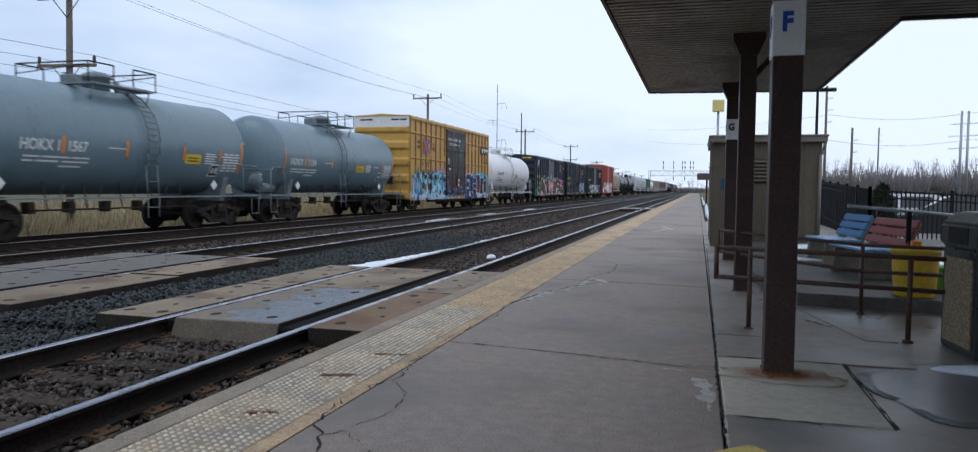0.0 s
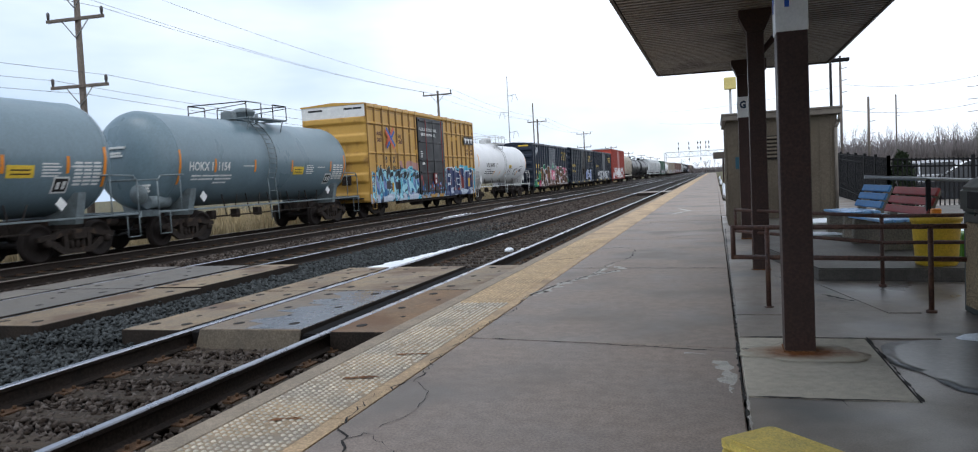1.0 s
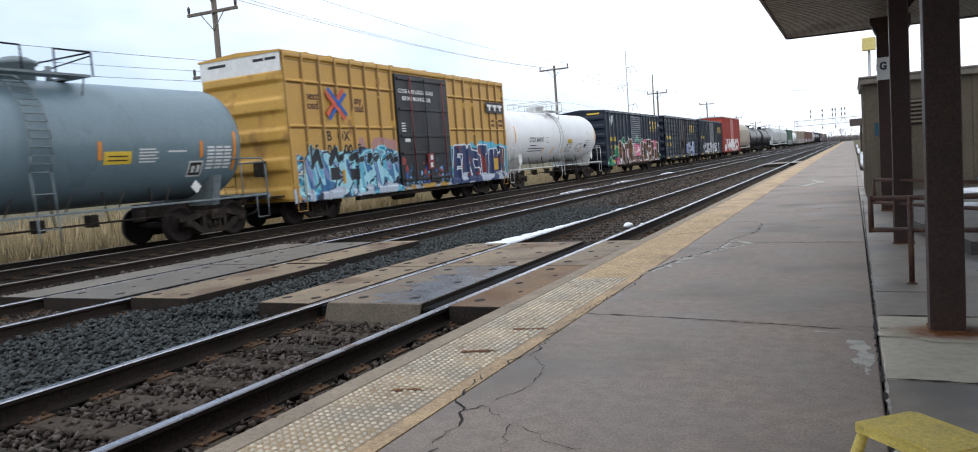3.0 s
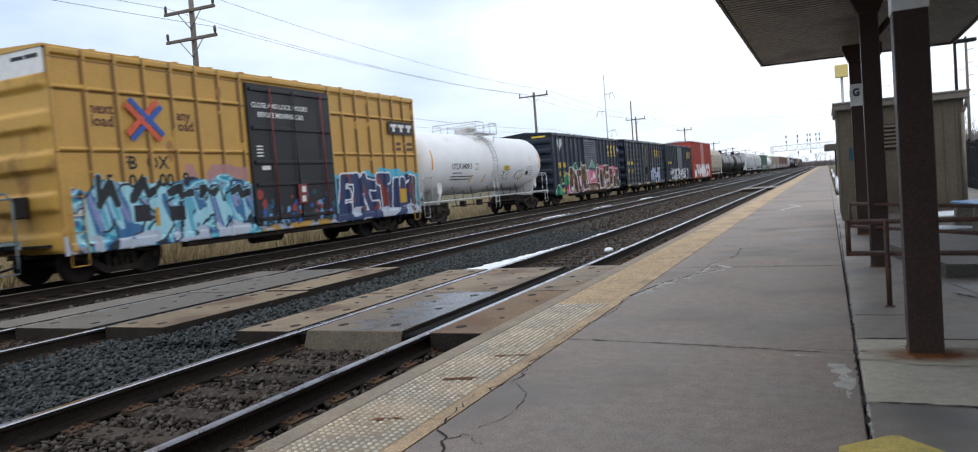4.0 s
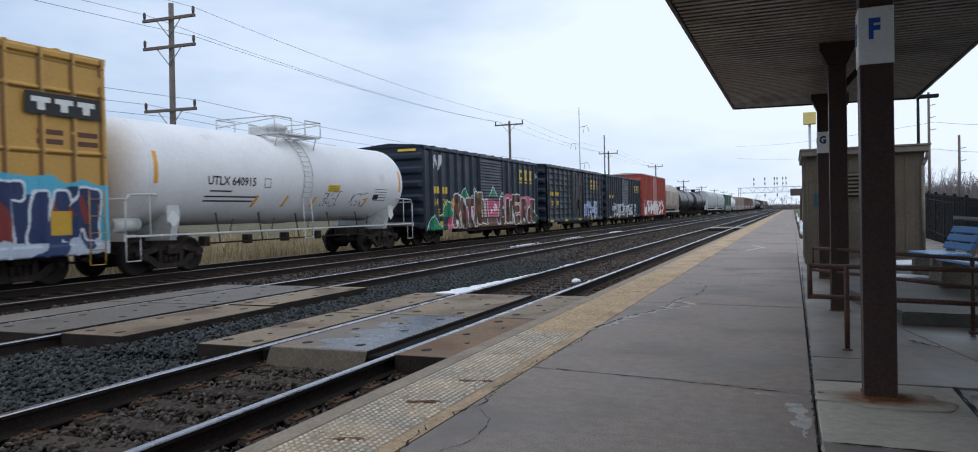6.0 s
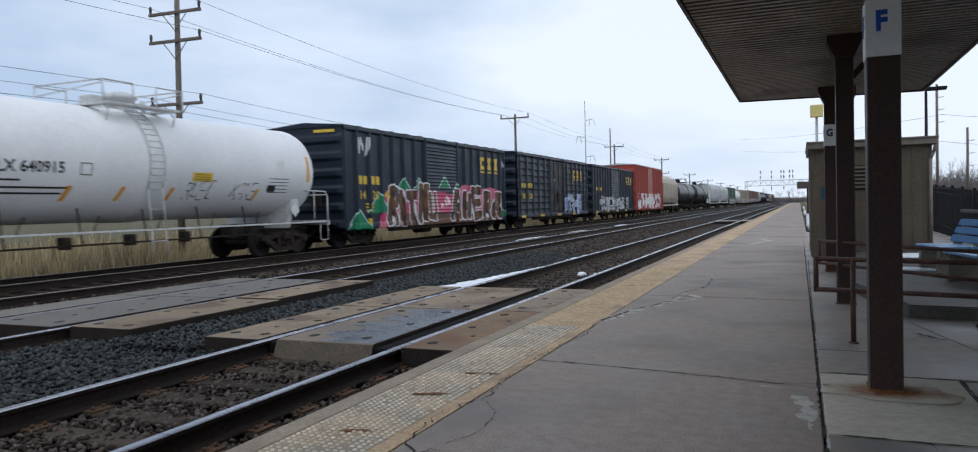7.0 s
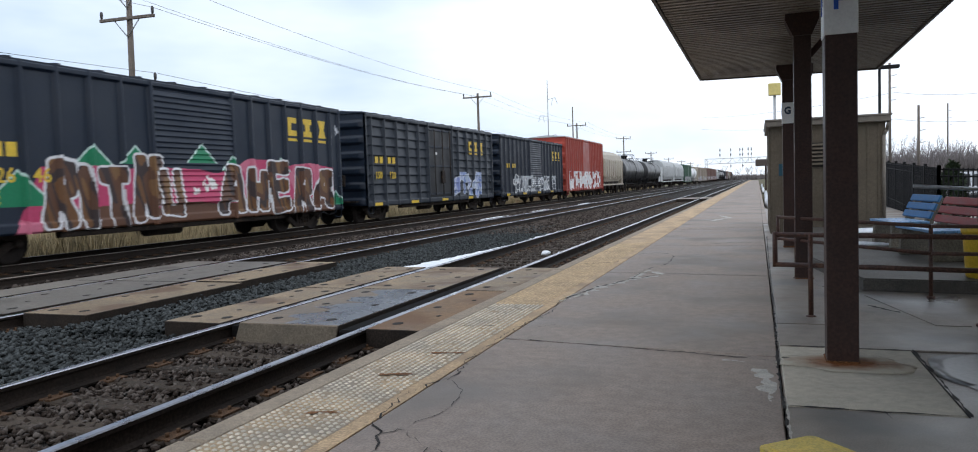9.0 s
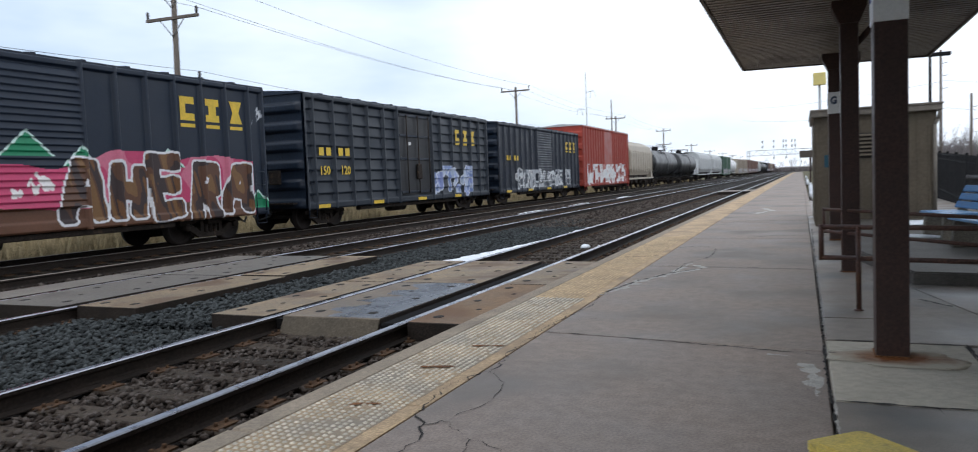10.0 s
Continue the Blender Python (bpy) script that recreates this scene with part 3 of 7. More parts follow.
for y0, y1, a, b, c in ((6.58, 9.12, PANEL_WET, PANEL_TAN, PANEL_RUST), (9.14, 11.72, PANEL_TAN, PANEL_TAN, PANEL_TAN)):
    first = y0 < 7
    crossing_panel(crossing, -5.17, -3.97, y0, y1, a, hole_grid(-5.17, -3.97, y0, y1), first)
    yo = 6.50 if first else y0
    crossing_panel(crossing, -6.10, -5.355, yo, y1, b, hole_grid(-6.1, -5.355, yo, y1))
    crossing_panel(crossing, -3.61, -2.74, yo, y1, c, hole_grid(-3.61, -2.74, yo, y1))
bm = bmesh.new()
box(bm, -3.965, -3.712, 6.56, 11.75, BED, TOR - 0.035, 0.02)
box(bm, -5.25, -5.175, 6.56, 11.75, BED, TOR - 0.03)
part("flangeway", bm, RUBBER, crossing)
film_bm = bmesh.new()
edge = [(-4.72 + 0.16 * math.sin(k * 1.3) + 0.10 * math.sin(k * 2.9 + 1), 6.62 + k * 0.125) for k in range(21)]
prism(film_bm, [(-3.985, 6.62)] + [(-3.985, 9.12)] + edge[::-1], TOR + 0.0042, TOR + 0.0055, "z")
bmesh.ops.triangulate(film_bm, faces=film_bm.faces[:])
tagged(finish("wet_patch", film_bm, WET_SKY_FILM), "wet patch on the crossing panel, tinted with the sky's grey-blue", "wet patch", kind="structure")
crossing2 = tagged(empty("track_crossing"), "worn grey crossing panels on the middle track", "track crossing", kind="structure")
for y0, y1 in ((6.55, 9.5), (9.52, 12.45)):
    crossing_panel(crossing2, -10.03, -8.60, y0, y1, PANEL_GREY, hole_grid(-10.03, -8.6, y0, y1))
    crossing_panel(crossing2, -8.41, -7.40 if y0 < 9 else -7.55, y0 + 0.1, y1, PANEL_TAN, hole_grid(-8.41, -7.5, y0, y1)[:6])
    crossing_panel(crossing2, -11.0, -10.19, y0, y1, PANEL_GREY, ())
crossing3 = tagged(empty("track_crossing"), "small dark crossing far along the platform track", "track crossing", kind="structure")
crossing_panel(crossing3, -5.19, -3.80, 52, 55.5, PANEL_WET)
crossing_panel(crossing3, -3.61, -2.74, 52, 55.5, PANEL_WET)


def blob(name, cx, cy, rx, ry, z, h, material, label, category, seed, kind="", rz=0.0, n=40, rough=0.22):
    """A low heap or a thin pool with a ragged outline."""
    r = np.random.default_rng(seed)
    w = sum(r.normal(0, rough / (k + 1)) * np.cos(k * np.linspace(0, 2 * np.pi, n, endpoint=False) + r.random() * 6.28) for k in range(2, 9))
    bm = bmesh.new()
    rings = []
    for f, zz in ((1.0, 0.0), (0.86, 0.55), (0.6, 0.85), (0.3, 1.0)):
        ring = []
        for i in range(n):
            a = 2 * math.pi * i / n
            q = f * (1 + w[i] * f)
            x, y = rx * q * math.cos(a), ry * q * math.sin(a)
            x, y = x * math.cos(rz) - y * math.sin(rz), x * math.sin(rz) + y * math.cos(rz)
            ring.append(bm.verts.new((cx + x, cy + y, z + h * zz * (1 + 0.3 * noise.noise((x * 9, y * 9, seed))))))
        rings.append(ring)
    for p, q in zip(rings, rings[1:]):
        for i in range(n):
            bm.faces.new((p[i], p[(i + 1) % n], q[(i + 1) % n], q[i])).smooth = True
    bm.faces.new(rings[-1])
    bm.faces.new(rings[0][::-1])
    bmesh.ops.recalc_face_normals(bm, faces=bm.faces[:])
    return tagged(finish(name, bm, material), label, category, kind=kind)


bm = bmesh.new()
r0 = random.Random(3)
near_edge = [(-5.44 - r0.uniform(0.0, 0.03) - (0.05 if k % 7 == 5 else 0.0), 11.75 + 0.14 * k) for k in range(48)]
far_edge = [(-5.50 - (0.62 - 0.10 * (k % 5 == 3)) * (1 - k / 47) ** 1.3 - r0.uniform(0.0, 0.10) * (1 - k / 60), 11.75 + 0.14 * k) for k in range(48)]
prism(bm, near_edge + far_edge[::-1], BED - 0.03, BED + 0.125, "z")
bmesh.ops.triangulate(bm, faces=bm.faces[:])
tagged(finish("snow_patch", bm, SNOW), "long tapering wedge of old snow beside the rail", "snow", kind="stuff")
for y, ry, seed in ((18.75, 0.22, 81), (20.55, 0.3, 82), (21.5, 0.22, 83)):
    blob("snow_patch", -5.56, y, 0.07, ry, BED + 0.09, 0.05, SNOW, "broken remnant of old snow beside the rail", "snow", seed, "stuff", n=40, rough=0.4)
blob("snow_patch", -5.58, 19.5, 0.09, 0.45, BED + 0.08, 0.06, SNOW, "broken remnant of old snow beside the rail", "snow", 4, "stuff", n=60, rough=0.5)
blob("snow_lump", -4.38, 15.9, 0.11, 0.18, BED + 0.02, 0.07, SNOW, "small white lump of snow between the rails", "snow", 5)
blob("snow_lump", -4.12, 16.1, 0.05, 0.08, BED + 0.02, 0.03, SNOW, "tiny lump of snow between the rails", "snow", 8)
for y in (33, 41, 52):
    blob("snow_patch", -11.6, y, 0.08, 2.2, BED + 0.02, 0.045, SNOW, "thin strip of snow beside the spare rail", "snow", int(y), "stuff", n=50, rough=0.4)

# ---- platform ----
EDGE_X, CURB_X = -2.70, 0.125
platform = tagged(empty("platform"), "long worn concrete station platform with dark cracks", "platform", kind="structure")
joints = [-12.0, -7.6, -3.6, 1.2, 5.40, 9.7, 13.9, 18.2, 22.5, 27.0, 33, 40, 50, 65, 90, 130, 180, 262]
for a, b in zip(joints, joints[1:]):
    bm = bmesh.new()
    s = 0.085 if b < 30 else 0.0
    out = [(EDGE_X + 0.82, a + s * 2.4 / 1 + 0.008), (CURB_X, a - s * 0.2 + 0.008), (CURB_X, b - s * 0.2 - 0.008), (EDGE_X + 0.82, b + s * 2.4 - 0.008)]
    prism(bm, out, -0.5, 0.0, "z")
    bmesh.ops.bevel(bm, geom=[e for e in bm.edges if all(v.co.z > -0.01 for v in e.verts)], offset=0.008, segments=1, affect="EDGES")
    part("slab", bm, CONCRETE, platform)
for a, b in ((20.5, 33), (33.02, 50), (50.02, 90), (90.03, 180), (180.04, 262)):
    bm = bmesh.new()
    box(bm, CURB_X + 0.004, 0.255, a, b, -0.5, -0.002, 0.008)
    part("slab", bm, CONCRETE, platform)
bm = bmesh.new()
box(bm, EDGE_X + 0.01, CURB_X, -12, 262, -0.9, -0.03)
part("core", bm, CRACK, platform)
for a, b in ((-12, 3.0), (3.01, 10.2), (10.21, 17.5), (17.52, 40), (40, 262)):
    bm = bmesh.new()
    box(bm, EDGE_X, EDGE_X + 0.178, a, b, -0.55, 0.001, 0.018)
    part("edge_beam", bm, EDGE_CONCRETE, platform)
TX0, TX1 = EDGE_X + 0.180, EDGE_X + 0.715
for a, b in ((-12, 0.0), (0.01, 3.6), (3.61, 7.2), (7.21, 10.8), (10.81, 14.4), (14.41, 30), (30.01, 262)):
    bm = bmesh.new()
    box(bm, TX0, TX1, a, b, -0.1, 0.003, 0.001)
    part("tactile_tile", bm, TACTILE if a < 7 else TACTILE_TAN, platform, "faded yellow tactile warning tile")
    bm = bmesh.new()
    box(bm, TX1 + 0.0005, EDGE_X + 0.818, a, b, -0.1, 0.002, 0.001)
    part("painted_band", bm, TACTILE_TAN, platform, "worn tan painted band")


def domes(y0, y1, step, material):
    cols = np.arange(TX0 + 0.022, TX1 - 0.012, step)
    rows = np.arange(y0, y1, step)
    gx, gy = np.meshgrid(cols, rows)
    keep = rng.random(gx.size) > 0.04
    c = np.stack([gx.ravel(), gy.ravel()], 1)[keep]
    n, k = len(c), 7
    a = np.arange(k) * 2 * np.pi / k
    lo = np.stack([0.0148 * np.cos(a), 0.0148 * np.sin(a), np.full(k, 0.002)], 1)
    hi = np.stack([0.0095 * np.cos(a), 0.0095 * np.sin(a), np.full(k, 0.0085)], 1)
    v = np.concatenate([lo, hi, [(0, 0, 0.0095)]])[None] + np.concatenate([c, np.zeros((n, 1))], 1)[:, None]
    f = [(i, (i + 1) % k, k + (i + 1) % k) for i in range(k)] + [(i, k + (i + 1) % k, k + i) for i in range(k)] + [(k + i, k + (i + 1) % k, 2 * k) for i in range(k)]
    f = (np.array(f)[None] + (np.arange(n) * (2 * k + 1))[:, None, None]).reshape(-1, 3)
    ob = raw_mesh("tactile_domes", v.reshape(-1, 3), f, material, platform)
    return tagged(ob, "rows of small worn domes", kind="stuff")


domes(0.6, 7.2, 0.0445, DOME)
domes(7.22, 14.4, 0.0445, DOME_TAN)


def crack(pts, width, name="crack", material=CRACK, seed=1, jag=0.035, z=0.0035):
    """A ragged dark line on the slab."""
    r = random.Random(seed)
    line = []
    for (x0, y0), (x1, y1) in zip(pts, pts[1:]):
        k = max(2, int(math.hypot(x1 - x0, y1 - y0) / 0.045))
        for i in range(k):
            f = i / k
            line.append((x0 + (x1 - x0) * f + r.uniform(-jag, jag) * 0.6, y0 + (y1 - y0) * f + r.uniform(-jag, jag) * 0.6, width * r.uniform(0.05, 1.0) ** 1.5))
    line.append((*pts[-1], width * 0.1))
    bm = bmesh.new()
    rows = []
    for i, (x, y, w) in enumerate(line):
        x2, y2, _ = line[min(i + 1, len(line) - 1)]
        x1, y1, _ = line[max(i - 1, 0)]
        d = Vector((x2 - x1, y2 - y1)).normalized()
        rows.append([bm.verts.new((x - d.y * w, y + d.x * w, z)), bm.verts.new((x + d.y * w, y - d.x * w, z))])
    for p, q in zip(rows, rows[1:]):
        bm.faces.new((p[0], p[1], q[1], q[0]))
    bmesh.ops.recalc_face_normals(bm, faces=bm.faces[:])
    for f in bm.faces:
        if f.normal.z < 0:
            f.normal_flip()
    return part(name, bm, material, platform)


crack([(-1.62, 2.6), (-1.69, 3.1), (-1.75, 3.32), (-1.88, 3.46), (-1.91, 3.74), (-1.94, 4.05), (-1.82, 4.44), (-1.89, 4.9), (-1.91, 5.35), (-1.90, 6.2), (-1.82, 6.8), (-1.91, 7.47)], 0.009, seed=2, jag=0.045)
crack([(-1.91, 7.47), (-1.74, 8.5), (-1.47, 9.2), (-1.13, 9.73)], 0.024, seed=3)
crack([(-1.47, 9.2), (-1.43, 10.2), (-1.2, 11.0), (-1.25, 12.2)], 0.016, seed=4)
crack([(-1.75, 3.32), (-1.68, 3.41), (-1.44, 3.2), (-1.1, 3.0), (-0.7, 2.95)], 0.005, seed=5)
crack([(-1.84, 4.4), (-1.62, 4.1), (-1.58, 3.75), (-1.66, 3.5)], 0.004, seed=6)
crack([(-1.44, 3.2), (-1.35, 2.9), (-1.38, 2.6)], 0.004, seed=61)
crack([(-1.90, 6.2), (-1.75, 6.1), (-1.6, 6.25)], 0.004, seed=62)
crack([(-0.9, 14.2), (-0.4, 14.6), (0.1, 14.5)], 0.02, seed=63)
crack([(-1.6, 18.5), (-0.9, 18.9), (0.05, 18.7)], 0.025, seed=64)
crack([(-1.86, 5.62), (-1.1, 5.50), (-0.5, 5.40), (0.12, 5.27)], 0.013, seed=7, jag=0.02)
crack([(-1.7, 9.94), (-0.6, 9.8), (0.12, 9.7)], 0.015, seed=8, jag=0.015)
crack([(-1.9, 12.3), (-1.6, 12.6), (-1.3, 12.4)], 0.025, seed=9)
crack([(-2.4, 10.9), (-2.1, 11.0), (-1.95, 11.2)], 0.025, seed=10, z=0.010)
crack([(-2.38, 6.0), (-1.98, 6.05)], 0.009, seed=11, z=0.010)
for k, (x, y) in enumerate(((-2.2, 4.35), (-2.1, 5.0), (-2.25, 3.5))):
    crack([(x - 0.12, y), (x + 0.12, y + 0.06)], 0.03, "rust_mark", RUST_FOOT, 20 + k, 0.02, 0.010)
crack([(-1.88, 7.5), (-1.70, 8.5), (-1.45, 9.15), (-1.15, 9.7)], 0.10, "mortar_patch", PATCH, 31, 0.05, 0.0022)
crack([(-1.13, 9.73), (-1.38, 10.2), (-1.45, 9.3)], 0.06, "mortar_patch", PATCH, 32, 0.03, 0.0022)
crack([(0.01, 5.02), (0.05, 4.75), (0.065, 4.5), (0.07, 4.32)], 0.06, "mortar_patch", PATCH, 33, 0.03, 0.0022)
crack([(-0.22, 5.22), (-0.08, 5.2)], 0.03, "mortar_patch", PATCH, 34, 0.02, 0.0022)
crack([(-1.2, 22.0), (-0.8, 23.5), (-1.1, 25)], 0.12, "mortar_patch", PATCH, 35, 0.08, 0.0022)
crack([(CURB_X + 0.004, 2.0), (CURB_X + 0.01, 4.0), (CURB_X - 0.004, 5.0), (CURB_X + 0.012, 7), (CURB_X + 0.02, 10), (CURB_X + 0.05, 16)], 0.012, seed=41, jag=0.008, z=0.004)
crack([(CURB_X + 0.02, 2.0), (CURB_X + 0.02, 4.4)], 0.012, "mortar_patch", PATCH, 42, 0.006, 0.0045)

# walk beside the platform
walkway = tagged(empty("walkway"), "damp concrete walkway beside the platform", "pavement", kind="structure")
bm = bmesh.new()
box(bm, CURB_X + 0.012, 9.0, -12, 30, -0.6, -0.012)
part("base", bm, WALK, walkway)
for x0, x1, y0, y1, m in ((0.14, 1.45, 2.1, 4.255, WALK), (0.145, 0.975, 4.275, 5.735, PAD), (0.145, 1.45, 5.755, 6.6, WALK), (0.15, 0.62, 6.62, 10.4, WALK)):
    bm = bmesh.new()
    box(bm, x0, x1, y0, y1, -0.2, 0.0, 0.008)
    part("slab", bm, m, walkway)
bm = bmesh.new()
box(bm, 0.148, 0.985, 4.24, 5.77, -0.3, -0.008)
part("joint", bm, CRACK, walkway)
crack([(0.16, 4.265), (0.6, 4.25), (1.0, 4.265)], 0.016, seed=51, jag=0.012)
crack([(0.15, 5.745), (0.5, 5.75), (0.97, 5.74)], 0.016, seed=57, jag=0.012)
crack([(0.15, 5.36), (0.28, 5.40), (0.44, 5.36)], 0.022, seed=58, jag=0.012)
crack([(0.6, 4.27), (0.62, 4.15)], 0.006, seed=52, jag=0.008)
crack([(0.985, 5.76), (0.99, 5.0), (0.985, 4.25)], 0.016, seed=53, jag=0.008)
crack([(0.63, 5.25), (0.80, 5.05), (0.97, 4.95)], 0.004, seed=54, jag=0.01)
crack([(0.95, 7.6), (1.15, 7.25)], 0.03, seed=55, jag=0.03)
crack([(0.64, 8.8), (1.0, 8.68), (1.6, 8.46), (2.6, 8.30)], 0.02, seed=56, jag=0.015)
blob("puddle", 1.62, 5.2, 0.62, 0.75, -0.008, 0.003, PUDDLE, "shallow puddle on the concrete walkway", "puddle", 12, "structure")
bm = bmesh.new()
prism(bm, [(1.00, 8.3), (1.14, 8.25), (1.56, 6.75), (1.32, 6.75)], -0.05, -0.006, "z")
part("gutter_slab", bm, WALK, walkway, "narrow wet gutter strip")
blob("rust_stain", 0.53, 5.28, 0.40, 0.25, 0.003, 0.001, RUST_RING, "orange rust stain round the post foot", "stain", 14, "structure", n=50)
blob("snow_patch", 2.05, 5.75, 0.58, 0.10, -0.012, 0.06, SNOW, "ridge of melting snow beside the waste bin", "snow", 15, rz=-0.12)
bm = bmesh.new()
prism(bm, [(1.03, 8.62), (2.6, 8.42), (9, 8.4), (9, 19.5), (0.7, 19.5), (0.62, 11.0)], -0.3, 0.12, "z")
bmesh.ops.bevel(bm, geom=[e for e in bm.edges if all(v.co.z > 0.1 for v in e.verts)], offset=0.015, segments=2, affect="EDGES")
tagged(finish("raised_terrace", bm, TERRACE), "raised concrete terrace with a worn front edge", "terrace", kind="structure")
for x, y, rx, ry, s in ((2.0, 15.6, 0.55, 0.5, 61), (1.5, 12.6, 0.42, 0.12, 62), (3.6, 12.6, 0.7, 0.35, 63), (2.6, 18.2, 0.9, 0.6, 64)):
    blob("snow_patch", x, y, rx, ry, 0.119, 0.045, SNOW, "small heap of old snow on the terrace", "snow", s)
bm = bmesh.new()
box(bm, 4.5, 80, 20.8, 75, -0.7, -0.40)
tagged(finish("parking_lot", bm, ASPHALT), "dark asphalt parking lot behind the fence", "parking lot", kind="structure")
for x, y, s in ((0.5, 45, 71), (0.6, 60, 72), (0.55, 85, 73), (0.6, 120, 74)):
    blob("snow_patch", x, y, 0.16, 5, -0.45, 0.50, SNOW, "strip of snow along the platform edge", "snow", s)

# ---- canopy ----
SOF = 3.055
canopy = tagged(empty("canopy"), "dark ribbed metal platform canopy on brown posts", "canopy", kind="structure")
outline = [(-0.95, -15), (-0.95, 14.75), (2.03, 15.05), (2.0, 9.05), (14, 9.1), (14, -15)]
bm = bmesh.new()
prism(bm, outline, SOF + 0.02, SOF + 0.30, "z")
part("roof_deck", bm, FASCIA, canopy)
bm = bmesh.new()
for (x0, y0), (x1, y1) in zip(outline, outline[1:] + outline[:1]):
    d = Vector((x1 - x0, y1 - y0)).normalized()
    nx, ny = -d.y * 0.03, d.x * 0.03
    prism(bm, [(x0 - nx * 0.1, y0 - ny * 0.1), (x1 - nx * 0.1, y1 - ny * 0.1), (x1 + nx, y1 + ny), (x0 + nx, y0 + ny)], SOF - 0.025, SOF + 0.33, "z")
part("fascia", bm, FASCIA, canopy)
bm = bmesh.new()
y = -6.0
while y < 14.9:
    x1 = 2.0 if y > 8.95 else 9.0
    prism(bm, [(y, SOF + 0.02), (y, SOF - 0.004), (y + 0.07, SOF - 0.004), (y + 0.085, SOF + 0.007), (y + 0.125, SOF + 0.007), (y + 0.125, SOF + 0.02)], -0.94, x1, "x")
    y += 0.14
part("soffit_boards", bm, SOFFIT, canopy, "narrow soffit panels with dark joints")


def post(y, letter, label):
    p = empty("canopy_post", pose(0.515, y, 0))
    tagged(p, label, "post", "canopy posts")
    bm = bmesh.new()
    w, d = 0.093, 0.10
    box(bm, -w, w, -d, d, 0.0, SOF - 0.03, 0.006)
    part("shaft", bm, BROWN_PAINT, p)
    bm = bmesh.new()
    prism(bm, [(-0.10, SOF - 0.26), (0.10, SOF - 0.26), (0.18, SOF - 0.08), (0.18, SOF - 0.006), (-0.18, SOF - 0.006), (-0.18, SOF - 0.08)], -0.13, 0.13)
    part("capital", bm, BROWN_PAINT, p)
    bm = bmesh.new()
    pipe(bm, [(0.08, 0, SOF - 0.48), (0.36, 0.0, SOF - 0.16), (0.36, 0, SOF)], 0.035)
    part("brace", bm, BROWN_PAINT, p)
    bm = bmesh.new()
    box(bm, -w - 0.008, w + 0.008, -d - 0.008, d + 0.008, -0.012, 0.012, 0.004)
    part("base_plate", bm, RUST_FOOT, p)
    if letter:
        bm = bmesh.new()
        box(bm, -w - 0.006, w + 0.006, -d - 0.006, d + 0.006, 2.075, 2.425, 0.004)
        s = part("sign_band", bm, POST_WHITE, p, "white painted band with a letter")
        place_letters("letter", letter, 0.165, SIGN_BLUE if letter == "F" else SIGN_DARK, s, on_front(-0.012, -d - 0.008, 2.285), 0.008, squeeze=0.85)
        place_letters("letter", letter, 0.165, SIGN_BLUE, s, Matrix.Translation((-w - 0.008, 0, 2.27)) @ Matrix(((0, 0, -1, 0), (-1, 0, 0, 0), (0, 1, 0, 0), (0, 0, 0, 1))), 0.008)
    return p


post(5.39, "F", "brown steel canopy post with white band lettered F")
post(9.55, "", "brown steel canopy post with flared top")
post(13.75, "G", "brown steel canopy post with white band lettered G")
post(1.2 - 4.2, "", "brown steel canopy post with flared top")
bm = bmesh.new()
rod(bm, (0.97, 16.55, -0.02), (0.97, 16.55, 1.06), 0.07, 14)
rod(bm, (0.97, 16.55, 1.06), (0.97, 16.55, 1.09), 0.078, 14)
rod(bm, (0.97, 16.55, 1.09), (0.97, 16.55, 1.38), 0.028, 8)
tagged(finish("standpipe", bm, STANDPIPE), "pale grey standpipe in front of the shed", "pipe")

# ---- equipment shed ----
shed = tagged(empty("equipment_shed"), "olive brown shed with flat roof and louvred vent", "shed")
SX0, SX1, SY0, SY1 = 0.265, 2.43, 16.9, 20.4
bm = bmesh.new()
box(bm, SX0, SX1, SY0, SY1, -0.2, 2.22)
x = SX0 + 0.02
while x < SX1 - 0.05:
    b2 = bmesh.new()
    box(b2, x, x + 0.045, SY0 - 0.014, SY0 - 0.001, 0.0, 2.20, 0.004)
    part("batten", b2, SHED_WALL, shed)
    x += 0.20
y = SY0 + 0.02
while y < SY1:
    b2 = bmesh.new()
    box(b2, SX0 - 0.014, SX0 - 0.001, y, y + 0.045, 0.0, 2.20, 0.004)
    part("batten", b2, SHED_WALL, shed)
    y += 0.20
part("wall", bm, SHED_WALL, shed)
bm = bmesh.new()
box(bm, SX0 - 0.07, SX1 + 0.09, SY0 - 0.10, SY1 + 0.08, 2.22, 2.36, 0.012)
box(bm, SX0 - 0.09, SX1 + 0.11, SY0 - 0.12, SY1 + 0.10, 2.335, 2.375, 0.008)
part("roof", bm, SHED_ROOF, shed)
bm = bmesh.new()
box(bm, 1.02, 1.46, SY0 - 0.03, SY0 + 0.02, 1.36, 1.86, 0.006)
vent = part("vent", bm, LOUVRE, shed, "dark louvred vent")
for k in range(6):
    bm = bmesh.new()
    z = 1.40 + k * 0.078
    prism(bm, [(SY0 - 0.06, z), (SY0 - 0.03, z + 0.045), (SY0 - 0.028, z + 0.052), (SY0 - 0.065, z + 0.008)], 1.04, 1.44, "x")
    part("slat", bm, SHED_WALL, vent)
bm = bmesh.new()
